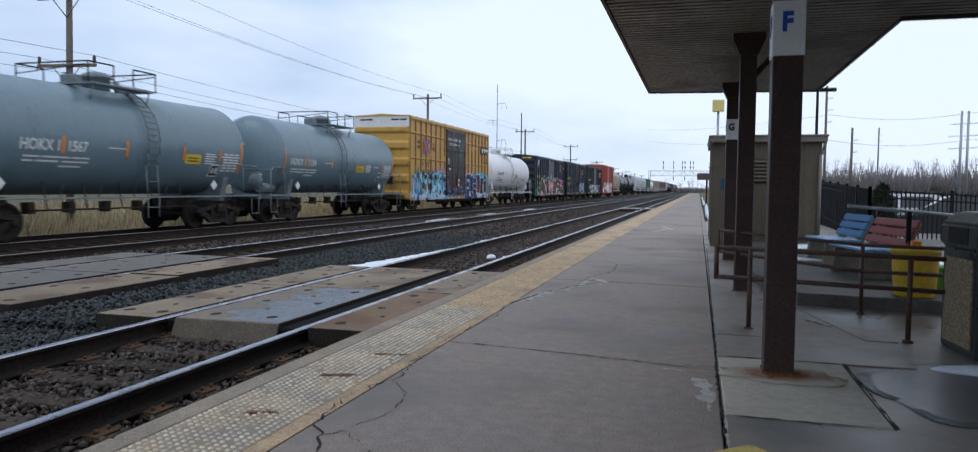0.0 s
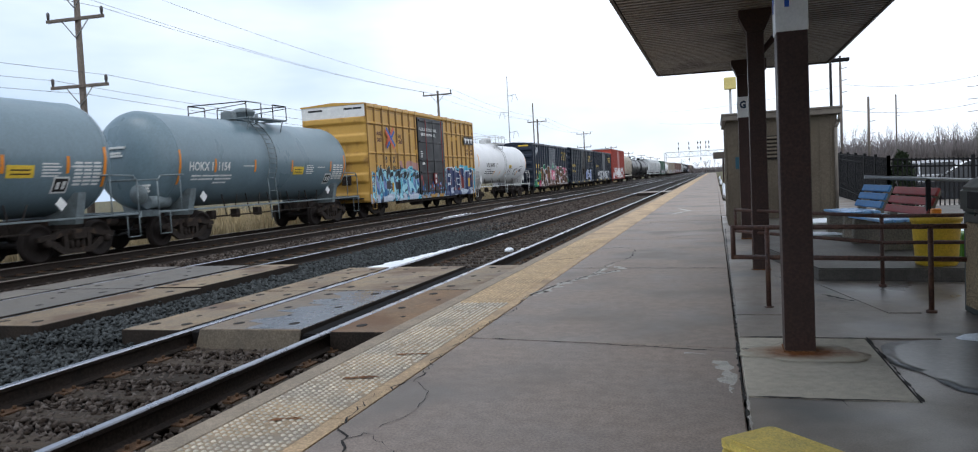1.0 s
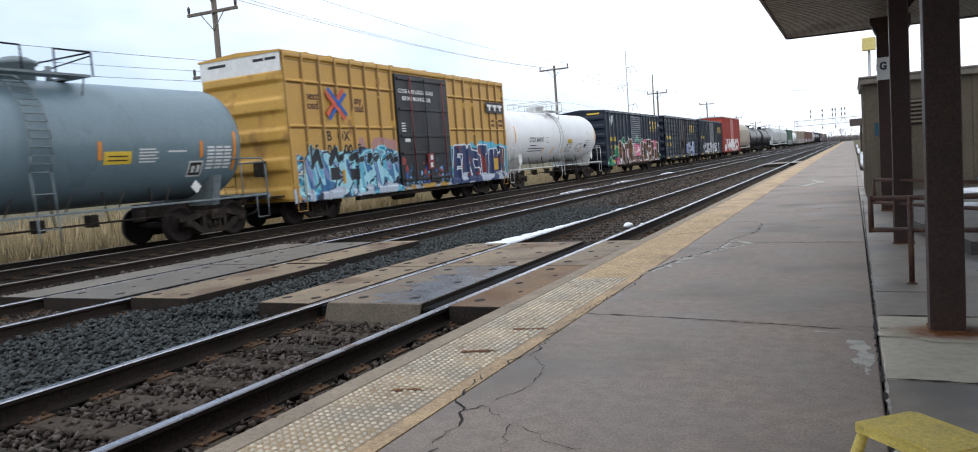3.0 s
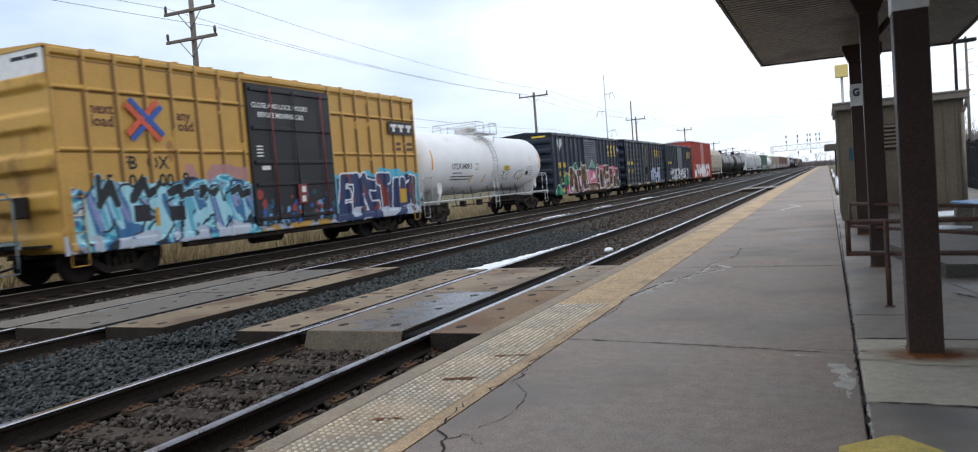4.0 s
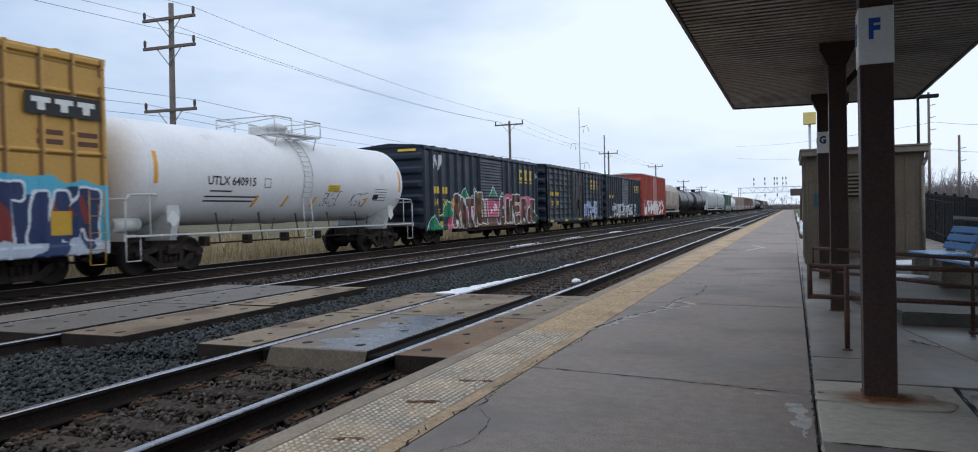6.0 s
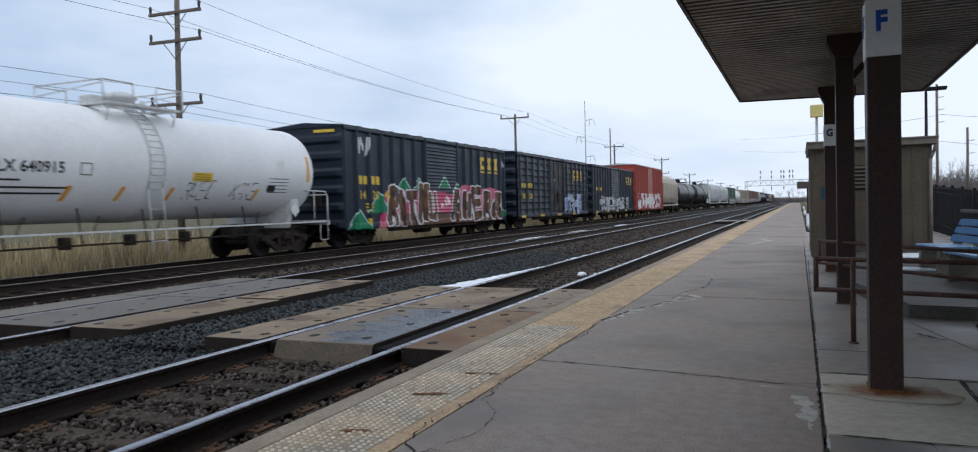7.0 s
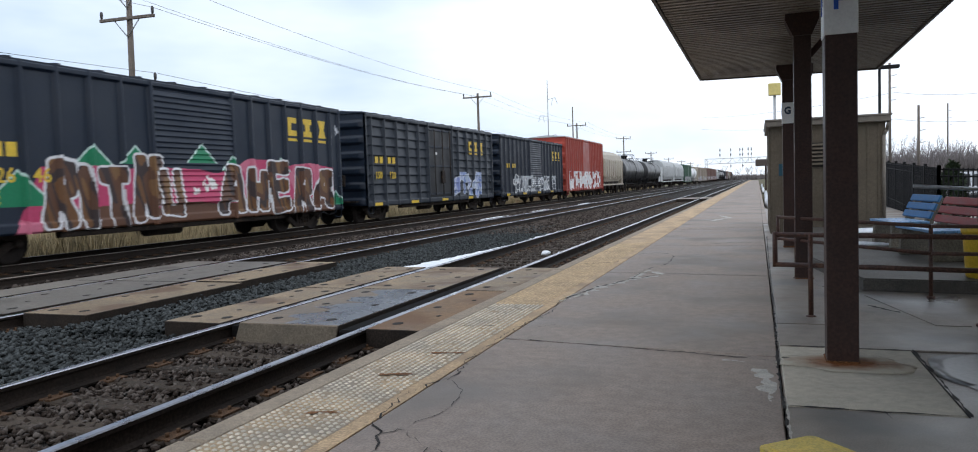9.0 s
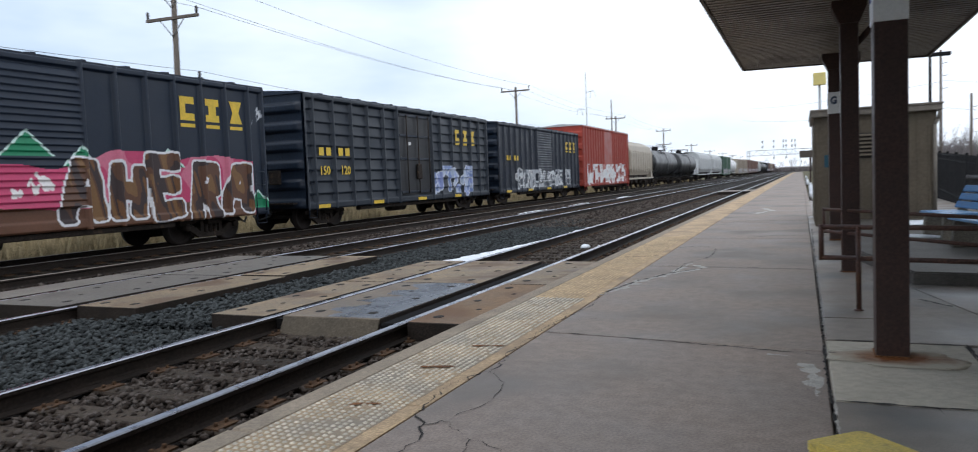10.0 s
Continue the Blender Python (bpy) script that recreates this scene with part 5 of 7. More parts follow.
# ---- reeds and far woods ----
def blades(name, x0, x1, y0, y1, n, h, z, width, material, label, category, seed):
    q = np.random.default_rng(seed)
    x, y = q.uniform(x0, x1, n), y0 + (y1 - y0) * q.random(n) ** 1.6
    hh = h * q.uniform(0.5, 1.2, n) * (0.75 + 0.35 * np.sin(y * 0.7 + x) * np.sin(y * 0.23))
    w = width * (1 + y / 60.0)
    a = q.random(n) * 6.283
    lx, ly = q.normal(0, 0.14, n) * hh, q.normal(0, 0.14, n) * hh
    c, s = np.cos(a) * w / 2, np.sin(a) * w / 2
    v = np.stack([np.stack([x - c, y - s, np.full(n, z)], 1), np.stack([x + c, y + s, np.full(n, z)], 1),
                  np.stack([x + lx * 0.5 + c * 0.8, y + ly * 0.5 + s * 0.8, z + hh * 0.6], 1), np.stack([x + lx, y + ly, z + hh], 1)], 1)
    f = (np.array([(0, 1, 2), (0, 2, 3)])[None] + (np.arange(n) * 4)[:, None, None]).reshape(-1, 3)
    return tagged(raw_mesh(name, v.reshape(-1, 3), f, material), label, category, kind="stuff")


blades("dry_reeds", -24, -19.0, 3, 140, 60000, 1.25, -1.0, 0.03, REED, "tall dry tan reeds beyond the tracks", "reeds", 21)
blades("dry_reeds", -40, -24, 3, 200, 30000, 1.35, -1.0, 0.06, REED, "tall dry tan reeds beyond the tracks", "reeds", 22)


def bare_tree_mesh(seed, h):
    q = random.Random(seed)
    bm = bmesh.new()
    def grow(p, d, length, r, depth):
        e = p + d * length
        rod(bm, p, e, r, 5 if depth < 2 else 3, r * 0.65)
        if depth == 4:
            return
        for _ in range(3 if depth < 3 else 2):
            nd = (d + Vector((q.uniform(-0.6, 0.6), q.uniform(-0.6, 0.6), q.uniform(0.0, 0.45)))).normalized()
            grow(p + d * length * q.uniform(0.65, 1.0), nd, length * q.uniform(0.5, 0.75), r * 0.55, depth + 1)
    grow(Vector((0, 0, 0)), Vector((0, 0, 1)), h * 0.36, h * 0.014, 0)
    me = bpy.data.meshes.new("branches")
    bm.to_mesh(me)
    bm.free()
    me.materials.append(HAZED_TWIG)
    return me


TREES = [bare_tree_mesh(s, 7.5) for s in range(5)]
q = random.Random(9)
for k in range(190):
    x, y = q.uniform(8, 130), q.uniform(112, 150)
    if k > 155:
        x, y = q.uniform(-60, 25), q.uniform(430, 520)
    ob = new("bare_tree", TREES[k % 5])
    s = q.uniform(0.75, 1.2) * (1.0 if k <= 155 else 1.15)
    ob.matrix_basis = pose(x, y, -0.6, 0, 0, q.uniform(0, 360)) @ Matrix.Scale(s, 4)
    tagged(ob, "leafless grey brown tree in the far wood", "tree", "far wood")
blades("far_thicket", 5, 140, 108, 150, 120000, 4.6, -0.6, 0.035, HAZED_TWIG, "dense thicket of bare grey brown brush", "thicket", 23)
blades("far_thicket", -90, 10, 440, 520, 16000, 3.2, -0.6, 0.05, HAZED_TWIG, "hazy far thicket beyond the tracks", "thicket", 24)


# ---- the freight train ----
SPEED = 6.385
TRAIN_X = -15.9
MOVERS, SPINNERS = [], []


def value_noise(y, z, size, seed):
    """Smooth random values from 0 to 1 over the car side."""
    q = np.random.default_rng(seed)
    g = q.random((256, 64))
    u, v = y / size + 100, z / size + 20
    i, j = np.floor(u).astype(int), np.floor(v).astype(int)
    fu, fv = u - i, v - j
    fu, fv = fu * fu * (3 - 2 * fu), fv * fv * (3 - 2 * fv)
    def at(a, b):
        return g[a % 256, b % 64]
    return (at(i, j) * (1 - fu) + at(i + 1, j) * fu) * (1 - fv) + (at(i, j + 1) * (1 - fu) + at(i + 1, j + 1) * fu) * fv


def to_segment(y, z, a, b):
    (ay, az), (by, bz) = a, b
    dy, dz = by - ay, bz - az
    t = np.clip(((y - ay) * dy + (z - az) * dz) / (dy * dy + dz * dz), 0, 1)
    a, b = np.abs(y - ay - t * dy), np.abs(z - az - t * dz)
    return (a ** 3.5 + b ** 3.5) ** (1 / 3.5)


GLYPHS = [[((0.1, 1), (0.75, 0.68)), ((0.75, 0.68), (0.15, 0.34)), ((0.15, 0.34), (0.85, 0))],
          [((0, 0.1), (0.25, 1)), ((0.25, 1), (0.6, 0.3)), ((0.6, 0.3), (0.95, 0.85))],
          [((0.05, 0.95), (0.2, 0.05)), ((0.55, 0.75), (0.2, 0.05)), ((0.55, 0.75), (0.9, 0.1))],
          [((0.15, 0), (0, 0.7)), ((0, 0.7), (0.5, 1)), ((0.5, 1), (0.9, 0.55)), ((0.9, 0.55), (0.5, 0.25))],
          [((0.9, 1), (0.3, 0.8)), ((0.3, 0.8), (0.7, 0.35)), ((0.7, 0.35), (0.05, 0.02))],
          [((0, 0.5), (0.5, 0.95)), ((0.5, 0.95), (0.55, 0.05)), ((0.55, 0.05), (1.0, 0.45))]]


FORMS = {"A": [((0, 0), (0.3, 1)), ((0.3, 1), (0.7, 1)), ((0.7, 1), (1, 0)), ((0.25, 0.38), (0.8, 0.38))],
         "H": [((0.08, 0), (0.14, 1)), ((0.85, 0.05), (0.92, 0.92)), ((0.1, 0.52), (0.9, 0.48))],
         "E": [((0.1, 0.02), (0.12, 1)), ((0.12, 1), (0.92, 0.98)), ((0.12, 0.52), (0.72, 0.52)), ((0.1, 0.02), (0.9, 0.06))],
         "R": [((0.1, 0), (0.1, 1)), ((0.1, 1), (0.8, 0.95)), ((0.8, 0.95), (0.82, 0.58)), ((0.82, 0.58), (0.15, 0.5)), ((0.42, 0.5), (0.98, 0))],
         "K": [((0.1, 0), (0.12, 1)), ((0.9, 1), (0.2, 0.5)), ((0.25, 0.52), (0.95, 0))],
         "C": [((0.92, 0.95), (0.3, 1)), ((0.3, 1), (0.06, 0.6)), ((0.06, 0.6), (0.2, 0.05)), ((0.2, 0.05), (0.92, 0.04))],
         "T": [((0.02, 0.98), (0.98, 1)), ((0.5, 1), (0.46, 0))],
         "U": [((0.08, 1), (0.1, 0.1)), ((0.1, 0.1), (0.85, 0.04)), ((0.85, 0.04), (0.92, 1))],
         "N": [((0.08, 0), (0.1, 1)), ((0.1, 1), (0.85, 0.05)), ((0.85, 0.05), (0.92, 1))],
         "I": [((0.45, 0), (0.55, 1))]}


def throw_up(col, y, z, y0, y1, z0, z1, count, seed, fill, edge, thick=0.16, rim=0.05, forms=""):
    """Spray-painted letter-like forms with a rim."""
    q = random.Random(seed)
    w = (y1 - y0) / count
    best = np.full(y.shape, 9.0)
    for k in range(count):
        g = FORMS[forms[k]] if forms else GLYPHS[q.randrange(len(GLYPHS))]
        lo, hi, lean = z0 + q.uniform(-0.16, 0.12), z1 + q.uniform(-0.2, 0.14), q.uniform(-0.2, 0.24)
        for a, b in g:
            pa, pb = [(y0 + w * (k + 0.14 + 0.66 * p[0]) + lean * p[1], lo + (hi - lo) * p[1]) for p in (a, b)]
            best = np.minimum(best, to_segment(y, z, pa, pb))
    best = best + 0.09 * (value_noise(y, z, 0.34, seed) - 0.5)
    m = best < thick + rim
    col[m] = edge
    m = best < thick
    f = np.array(fill)
    pick = (value_noise(y * 2.2 + z * 0.6, z * 0.5, 0.4, seed + 1) * len(f)).astype(int) % len(f)
    col[m] = f[pick[m]]


def fleck(col, y, z, mask, colours, size, seed):
    c = np.array(colours)
    n = 0.65 * value_noise(y + 0.4 * z, z * 1.6, size, seed) + 0.35 * value_noise(y, z, size * 0.35, seed + 5)
    pick = np.clip((n - 0.2) / 0.6 * len(c), 0, len(c) - 1).astype(int)
    col[mask] = c[pick[mask]]


def rect(col, y, z, y0, y1, z0, z1, c):
    col[(y > y0) & (y < y1) & (z > z0) & (z < z1)] = c


def side_sheet(parent, half, z0, z1, step, relief, paint, x):
    """The near side of a boxcar: one pressed sheet with its posts, painted."""
    ny, nz = int(2 * half / step) + 1, int((z1 - z0) / step) + 1
    y, z = np.meshgrid(np.linspace(-half, half, ny), np.linspace(z0, z1, nz), indexing="ij")
    v = np.stack([x + relief(y, z), y, z], -1).reshape(-1, 3)
    i = np.arange(ny * nz).reshape(ny, nz)
    f = np.stack([i[:-1, :-1], i[1:, :-1], i[1:, 1:], i[:-1, 1:]], -1).reshape(-1, 4)
    ob = raw_mesh("side_sheet", v, f, GRAFFITI, parent)
    col = paint(y, z).reshape(-1, 3)
    at = ob.data.color_attributes.new("paint", "FLOAT_COLOR", "POINT")
    at.data.foreach_set("color", np.concatenate([col, np.ones((len(col), 1))], 1).astype(np.float32).ravel())
    return ob


def step_up(d, width, depth, soft=0.025):
    return depth * np.clip((width / 2 - np.abs(d)) / soft + 0.5, 0, 1)


def truck_mesh():
    bm = bmesh.new()
    for s in (-1, 1):
        x0, x1 = sorted((s * 0.93, s * 1.06))
        prism(bm, [(-1.12, 0.50), (-1.12, 0.62), (-0.70, 0.66), (-0.40, 0.76), (0.40, 0.76), (0.70, 0.66), (1.12, 0.62), (1.12, 0.50), (0.66, 0.54), (0.36, 0.63), (-0.36, 0.63), (-0.66, 0.54)], x0, x1, "x")
        prism(bm, [(-0.98, 0.50), (-0.66, 0.50), (-0.36, 0.29), (0.36, 0.29), (0.66, 0.50), (0.98, 0.50), (0.44, 0.16), (-0.44, 0.16)], x0 + 0.01, x1 - 0.01, "x")
        for yy in (-0.34, 0.34):
            prism(bm, [(yy - 0.06, 0.25), (yy + 0.06, 0.25), (yy + 0.06, 0.70), (yy - 0.06, 0.70)], x0 + 0.005, x1 - 0.005, "x")
        for k in (-0.16, 0.0, 0.16):
            rod(bm, (s * 1.0, k, 0.26), (s * 1.0, k, 0.50), 0.062, 8)
        for yy in (-0.89, 0.89):
            revolve(bm, [(0.90, 0.10), (1.10, 0.10), (1.13, 0.07)] if s > 0 else [(-1.13, 0.07), (-1.10, 0.10), (-0.90, 0.10)], 12, "x", (0, yy, 0.457))
    box(bm, -1.15, 1.15, -0.2, 0.2, 0.50, 0.74, 0.02)
    me = bpy.data.meshes.new("truck")
    bm.to_mesh(me)
    bm.free()
    me.materials.append(TRUCK)
    me.materials.append(WHEEL)
    return me


def wheelset_mesh():
    bm = bmesh.new()
    rod(bm, (-0.9, 0, 0), (0.9, 0, 0), 0.085, 10)
    for s in (-1, 1):
        pr = [(0.70, 0.10), (0.70, 0.36), (0.685, 0.40), (0.685, 0.483), (0.712, 0.483), (0.722, 0.46), (0.81, 0.452), (0.815, 0.39), (0.775, 0.36), (0.765, 0.15), (0.84, 0.13), (0.84, 0.09)]
        revolve(bm, [(s * a, r) for a, r in (pr if s > 0 else pr[::-1])], 28, "x")
    for k in range(3):
        a = k * 2.094
        box(bm, 0.842, 0.85, 0.045 * math.cos(a) - 0.012, 0.045 * math.cos(a) + 0.012, 0.045 * math.sin(a) - 0.012, 0.045 * math.sin(a) + 0.012)
    me = bpy.data.meshes.new("wheelset")
    bm.to_mesh(me)
    bm.free()
    me.materials.append(WHEEL)
    return me


TRUCK_MESH, WHEEL_MESH = truck_mesh(), wheelset_mesh()


def trucks(parent, spread, spin):
    for s in (-1, 1):
        t = new("truck", TRUCK_MESH)
        t.parent = parent
        t.matrix_basis = pose(0, s * spread, 0)
        for yy in (-0.89, 0.89):
            w = new("wheelset", WHEEL_MESH)
            w.parent = t
            w.matrix_basis = pose(0, yy, 0.457)
            if spin:
                SPINNERS.append((w, yy))


def couplers(parent, half):
    for s in (-1, 1):
        bm = bmesh.new()
        y0, y1 = sorted((s * half, s * (half + 0.72)))
        box(bm, -0.08, 0.08, y0, y1, 0.78, 0.94, 0.02)
        box(bm, -0.15, 0.17, s * (half + 0.55) - 0.13, s * (half + 0.55) + 0.13, 0.72, 1.0, 0.03)
        part("coupler", bm, TRUCK, parent)
        bm = bmesh.new()
        pipe(bm, [(0.3, s * half, 0.75), (0.32, s * (half + 0.25), 0.5), (0.2, s * (half + 0.55), 0.42), (0.1, s * (half + 0.75), 0.55)], 0.03, 6)
        part("brake_hose", bm, MARK_BLACK, parent)


def ladder(parent, pts, normal_x, width, rungs, r, material, name="ladder"):
    """A ladder from a bottom to a top point; the rails stand apart along y."""
    a, b = Vector(pts[0]), Vector(pts[1])
    bm = bmesh.new()
    for s in (-1, 1):
        o = Vector((0, s * width / 2, 0))
        rod(bm, a + o, b + o, r, 6)
    for k in range(rungs):
        p = a + (b - a) * ((k + 0.5) / rungs)
        rod(bm, p - Vector((0, width / 2, 0)), p + Vector((0, width / 2, 0)), r * 0.8, 6)
    return part(name, bm, material, parent)


def boxcar(label, u, half, eave, relief, paint, body_mat, step, door=None, spin=True, end_white=False, spread=None, sill=0.72, rise=0.16, end_waves=7, name="boxcar", roof_mat=None):
    car_ob = tagged(empty(name), label, "boxcar", "freight train cars")
    MOVERS.append((car_ob, u))
    w = 1.55
    bm = bmesh.new()
    prism(bm, [(-w, sill), (w - 0.01, sill), (w - 0.01, eave), (-w, eave)], -half + 0.06, half - 0.02)
    part("body", bm, body_mat, car_ob)
    side_sheet(car_ob, half, sill - 0.06, eave, step, relief, paint, w)
    # pressed end towards the camera, with waves across it
    ny, nz = 36, 110
    x, z = np.meshgrid(np.linspace(-w, w, ny), np.linspace(sill, eave + rise * 0.2, nz), indexing="ij")
    ph = (z - sill) / (eave - sill) * end_waves
    wave = 0.10 * np.clip(1.6 * np.sin(ph * 2 * np.pi) + 0.2, 0, 1) * np.clip((w - np.abs(x)) / 0.18, 0, 1) * (z < eave - (0.55 if end_white else 0.25))
    for sgn in (-1, 1):
        v = np.stack([x, sgn * (half - 0.03 + wave), z], -1).reshape(-1, 3)
        i = np.arange(ny * nz).reshape(ny, nz)
        f = np.stack([i[:-1, :-1], i[1:, :-1], i[1:, 1:], i[:-1, 1:]], -1).reshape(-1, 4)
        raw_mesh("end_sheet", v, f, body_mat, car_ob)
    if end_white:
        bm = bmesh.new()
        box(bm, -w + 0.02, w - 0.02, -half - 0.02, -half + 0.02, eave - 0.55, eave + 0.05)
        band = part("end_band", bm, MARK_WHITE, car_ob, "white band across the car end")
        bm = bmesh.new()
        for x0, x1 in ((-1.2, -0.5), (0.55, 0.95), (1.0, 1.4)):
            box(bm, x0, x1, -half - 0.026, -half - 0.018, eave - 0.22, eave - 0.14)
        tagged(part("small_marking", bm, MARK_BLACK, band), kind="stuff")
    # roof with ridges
    bm = bmesh.new()
    prism(bm, [(-w - 0.03, eave - 0.02), (w + 0.03, eave - 0.02), (w + 0.03, eave + 0.03), (0, eave + rise), (-w - 0.03, eave + 0.03)], -half - 0.04, half + 0.04)
    k = int(2 * half / 1.1)
    for j in range(1, k):
        yy = -half + j * 2 * half / k
        prism(bm, [(-w, eave + 0.03), (w + 0.035, eave + 0.02), (w + 0.035, eave + 0.06), (0, eave + rise + 0.04), (-w, eave + 0.06)], yy - 0.05, yy + 0.05)
    part("roof", bm, roof_mat or body_mat, car_ob)
    bm = bmesh.new()
    box(bm, -0.35, 0.35, -half, half, 0.62, 0.95, 0.02)
    box(bm, 1.25, 1.45, -half * 0.55, half * 0.55, 0.52, 0.66, 0.02)
    rod(bm, (0.9, -1.2, 0.5), (0.9, 0.0, 0.5), 0.17, 10)
    part("underframe", bm, TRUCK, car_ob)
    for s in (-1, 1):
        ladder(car_ob, ((w + 0.07, s * (half - 0.32), sill - 0.15), (w + 0.07, s * (half - 0.32), sill + 1.35)), 1, 0.40, 4, 0.012, body_mat)
        bm = bmesh.new()
        pipe(bm, [(w + 0.05, s * (half - 0.52), sill), (w + 0.05, s * (half - 0.52), sill - 0.30), (w + 0.05, s * (half - 0.12), sill - 0.30), (w + 0.05, s * (half - 0.12), sill)], 0.014, 6)
        part("stirrup_step", bm, body_mat, car_ob)
    bm = bmesh.new()
    for xx in (-0.9, -0.45):
        rod(bm, (xx, -half - 0.14, sill + 0.1), (xx, -half - 0.14, sill + 1.5), 0.012, 5)
    for j in range(5):
        rod(bm, (-0.9, -half - 0.14, sill + 0.25 + j * 0.3), (-0.45, -half - 0.14, sill + 0.25 + j * 0.3), 0.012, 5)
    box(bm, 0.35, 0.75, -half - 0.22, -half - 0.08, 1.5, 1.95, 0.02)
    box(bm, -1.3, 1.3, -half - 0.30, -half - 0.02, sill + 0.15, sill + 0.20)
    part("end_fitting", bm, TRUCK, car_ob)
    couplers(car_ob, half)
    trucks(car_ob, spread or half - 1.75, spin)
    if door:
        door(car_ob, w)
    return car_ob


# yellow boxcar
YELLOW_C, DOOR_C, NAVY_C = (0.52, 0.30, 0.07), (0.02, 0.021, 0.024), (0.010, 0.018, 0.034)
H1 = 7.4


YELLOW_POSTS = (-7.35, -6.55, -5.78, -5.0, -4.22, -3.44, -2.65, -1.9, 2.05, 2.75, 3.52, 4.3, 5.08, 5.86, 6.6, 7.34)


def relief_yellow(y, z):
    d = np.full(y.shape, 0.0)
    for p in YELLOW_POSTS:
        d = np.maximum(d, step_up(y - p, 0.10, 0.075))
    out = (y < -1.75) | (y > 2.1)
    for q in (4.18, 2.88):
        d = np.maximum(d, step_up(z - q, 0.07, 0.05) * out)
    d = np.maximum(d, step_up(z - 4.92, 0.14, 0.07))
    return np.maximum(d, step_up(z - 0.78, 0.22, 0.05))


def paint_yellow(y, z):
    c = np.empty(y.shape + (3,))
    c[...] = YELLOW_C
    # shade along the posts, painted in as broken dark brown lines
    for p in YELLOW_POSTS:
        post_shade = (np.abs(y - p + 0.065) < 0.028) & (value_noise(y, z, 0.3, 2) > 0.12)
        c[post_shade] = (0.20, 0.105, 0.03)
    # shade under the ledges and eave, painted in as dark strips
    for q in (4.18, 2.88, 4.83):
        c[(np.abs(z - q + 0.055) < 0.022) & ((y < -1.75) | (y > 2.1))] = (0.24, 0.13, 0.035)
    rust = value_noise(y, z * 0.3, 0.22, 3) * value_noise(y, z, 0.9, 4)
    c[rust > 0.8] = (0.33, 0.17, 0.05)
    purple = (value_noise(y, z, 0.7, 6) > 0.55) & (z > 1.9) & (z < 2.55) & (y > -4.0) & (y < -1.9)
    c[purple] = (0.42, 0.22, 0.20)
    top = 2.05 + 0.45 * (value_noise(y, z * 0, 0.55, 8) - 0.4)
    left = (z < top) & (y > -7.1) & (y < -1.5)
    fleck(c, y, z, left, [(0.02, 0.03, 0.05), (0.05, 0.12, 0.30), (0.03, 0.28, 0.42), (0.18, 0.50, 0.62), (0.42, 0.70, 0.76), (0.10, 0.38, 0.48), (0.30, 0.33, 0.55), (0.03, 0.04, 0.07), (0.60, 0.72, 0.75)], 0.42, 9)
    throw_up(c, y, z, -6.9, -1.7, 0.95, 1.9, 6, 11, [(0.12, 0.42, 0.55), (0.36, 0.64, 0.72), (0.05, 0.16, 0.33), (0.25, 0.28, 0.50)], (0.03, 0.04, 0.06), 0.17, 0.05)
    throw_up(c, y, z, -6.8, -1.6, 1.7, 2.15, 5, 13, [(0.02, 0.025, 0.03)], (0.25, 0.5, 0.58), 0.07, 0.02)
    halo = (z < 2.28 + 0.3 * (value_noise(y, z * 0, 0.4, 14) - 0.5)) & (y > 1.9)
    c[halo] = (0.10, 0.42, 0.58)
    inner = (z < 2.05 + 0.3 * (value_noise(y, z * 0, 0.5, 15) - 0.5)) & (y > 2.1) & (y < 7.1)
    c[inner] = (0.02, 0.035, 0.10)
    throw_up(c, y, z, 2.15, 7.15, 1.05, 1.98, 6, 17, [(0.02, 0.03, 0.10), (0.025, 0.04, 0.12), (0.02, 0.035, 0.10), (0.20, 0.035, 0.03)], (0.66, 0.70, 0.74), 0.17, 0.055, "EKCTUA")
    c[(z < 0.95) & (y > 1.9)] = (0.03, 0.05, 0.13)
    low = (z < 1.0 + 0.25 * (value_noise(y, z, 0.35, 18) - 0.5)) & (value_noise(y, z, 0.3, 19) > 0.6)
    c[low] = (0.45, 0.50, 0.58)
    for y0, z0, y1, z1, col in ((-5.6, 1.25, -5.15, 1.62, (0.02, 0.02, 0.025)), (-5.05, 1.1, -4.95, 1.55, (0.55, 0.30, 0.02)), (6.0, 1.1, 6.5, 1.62, (0.55, 0.33, 0.03)), (-4.6, 1.2, -4.15, 1.55, (0.02, 0.02, 0.025))):
        rect(c, y, z, y0, y1, z0, z1, col)
    return c


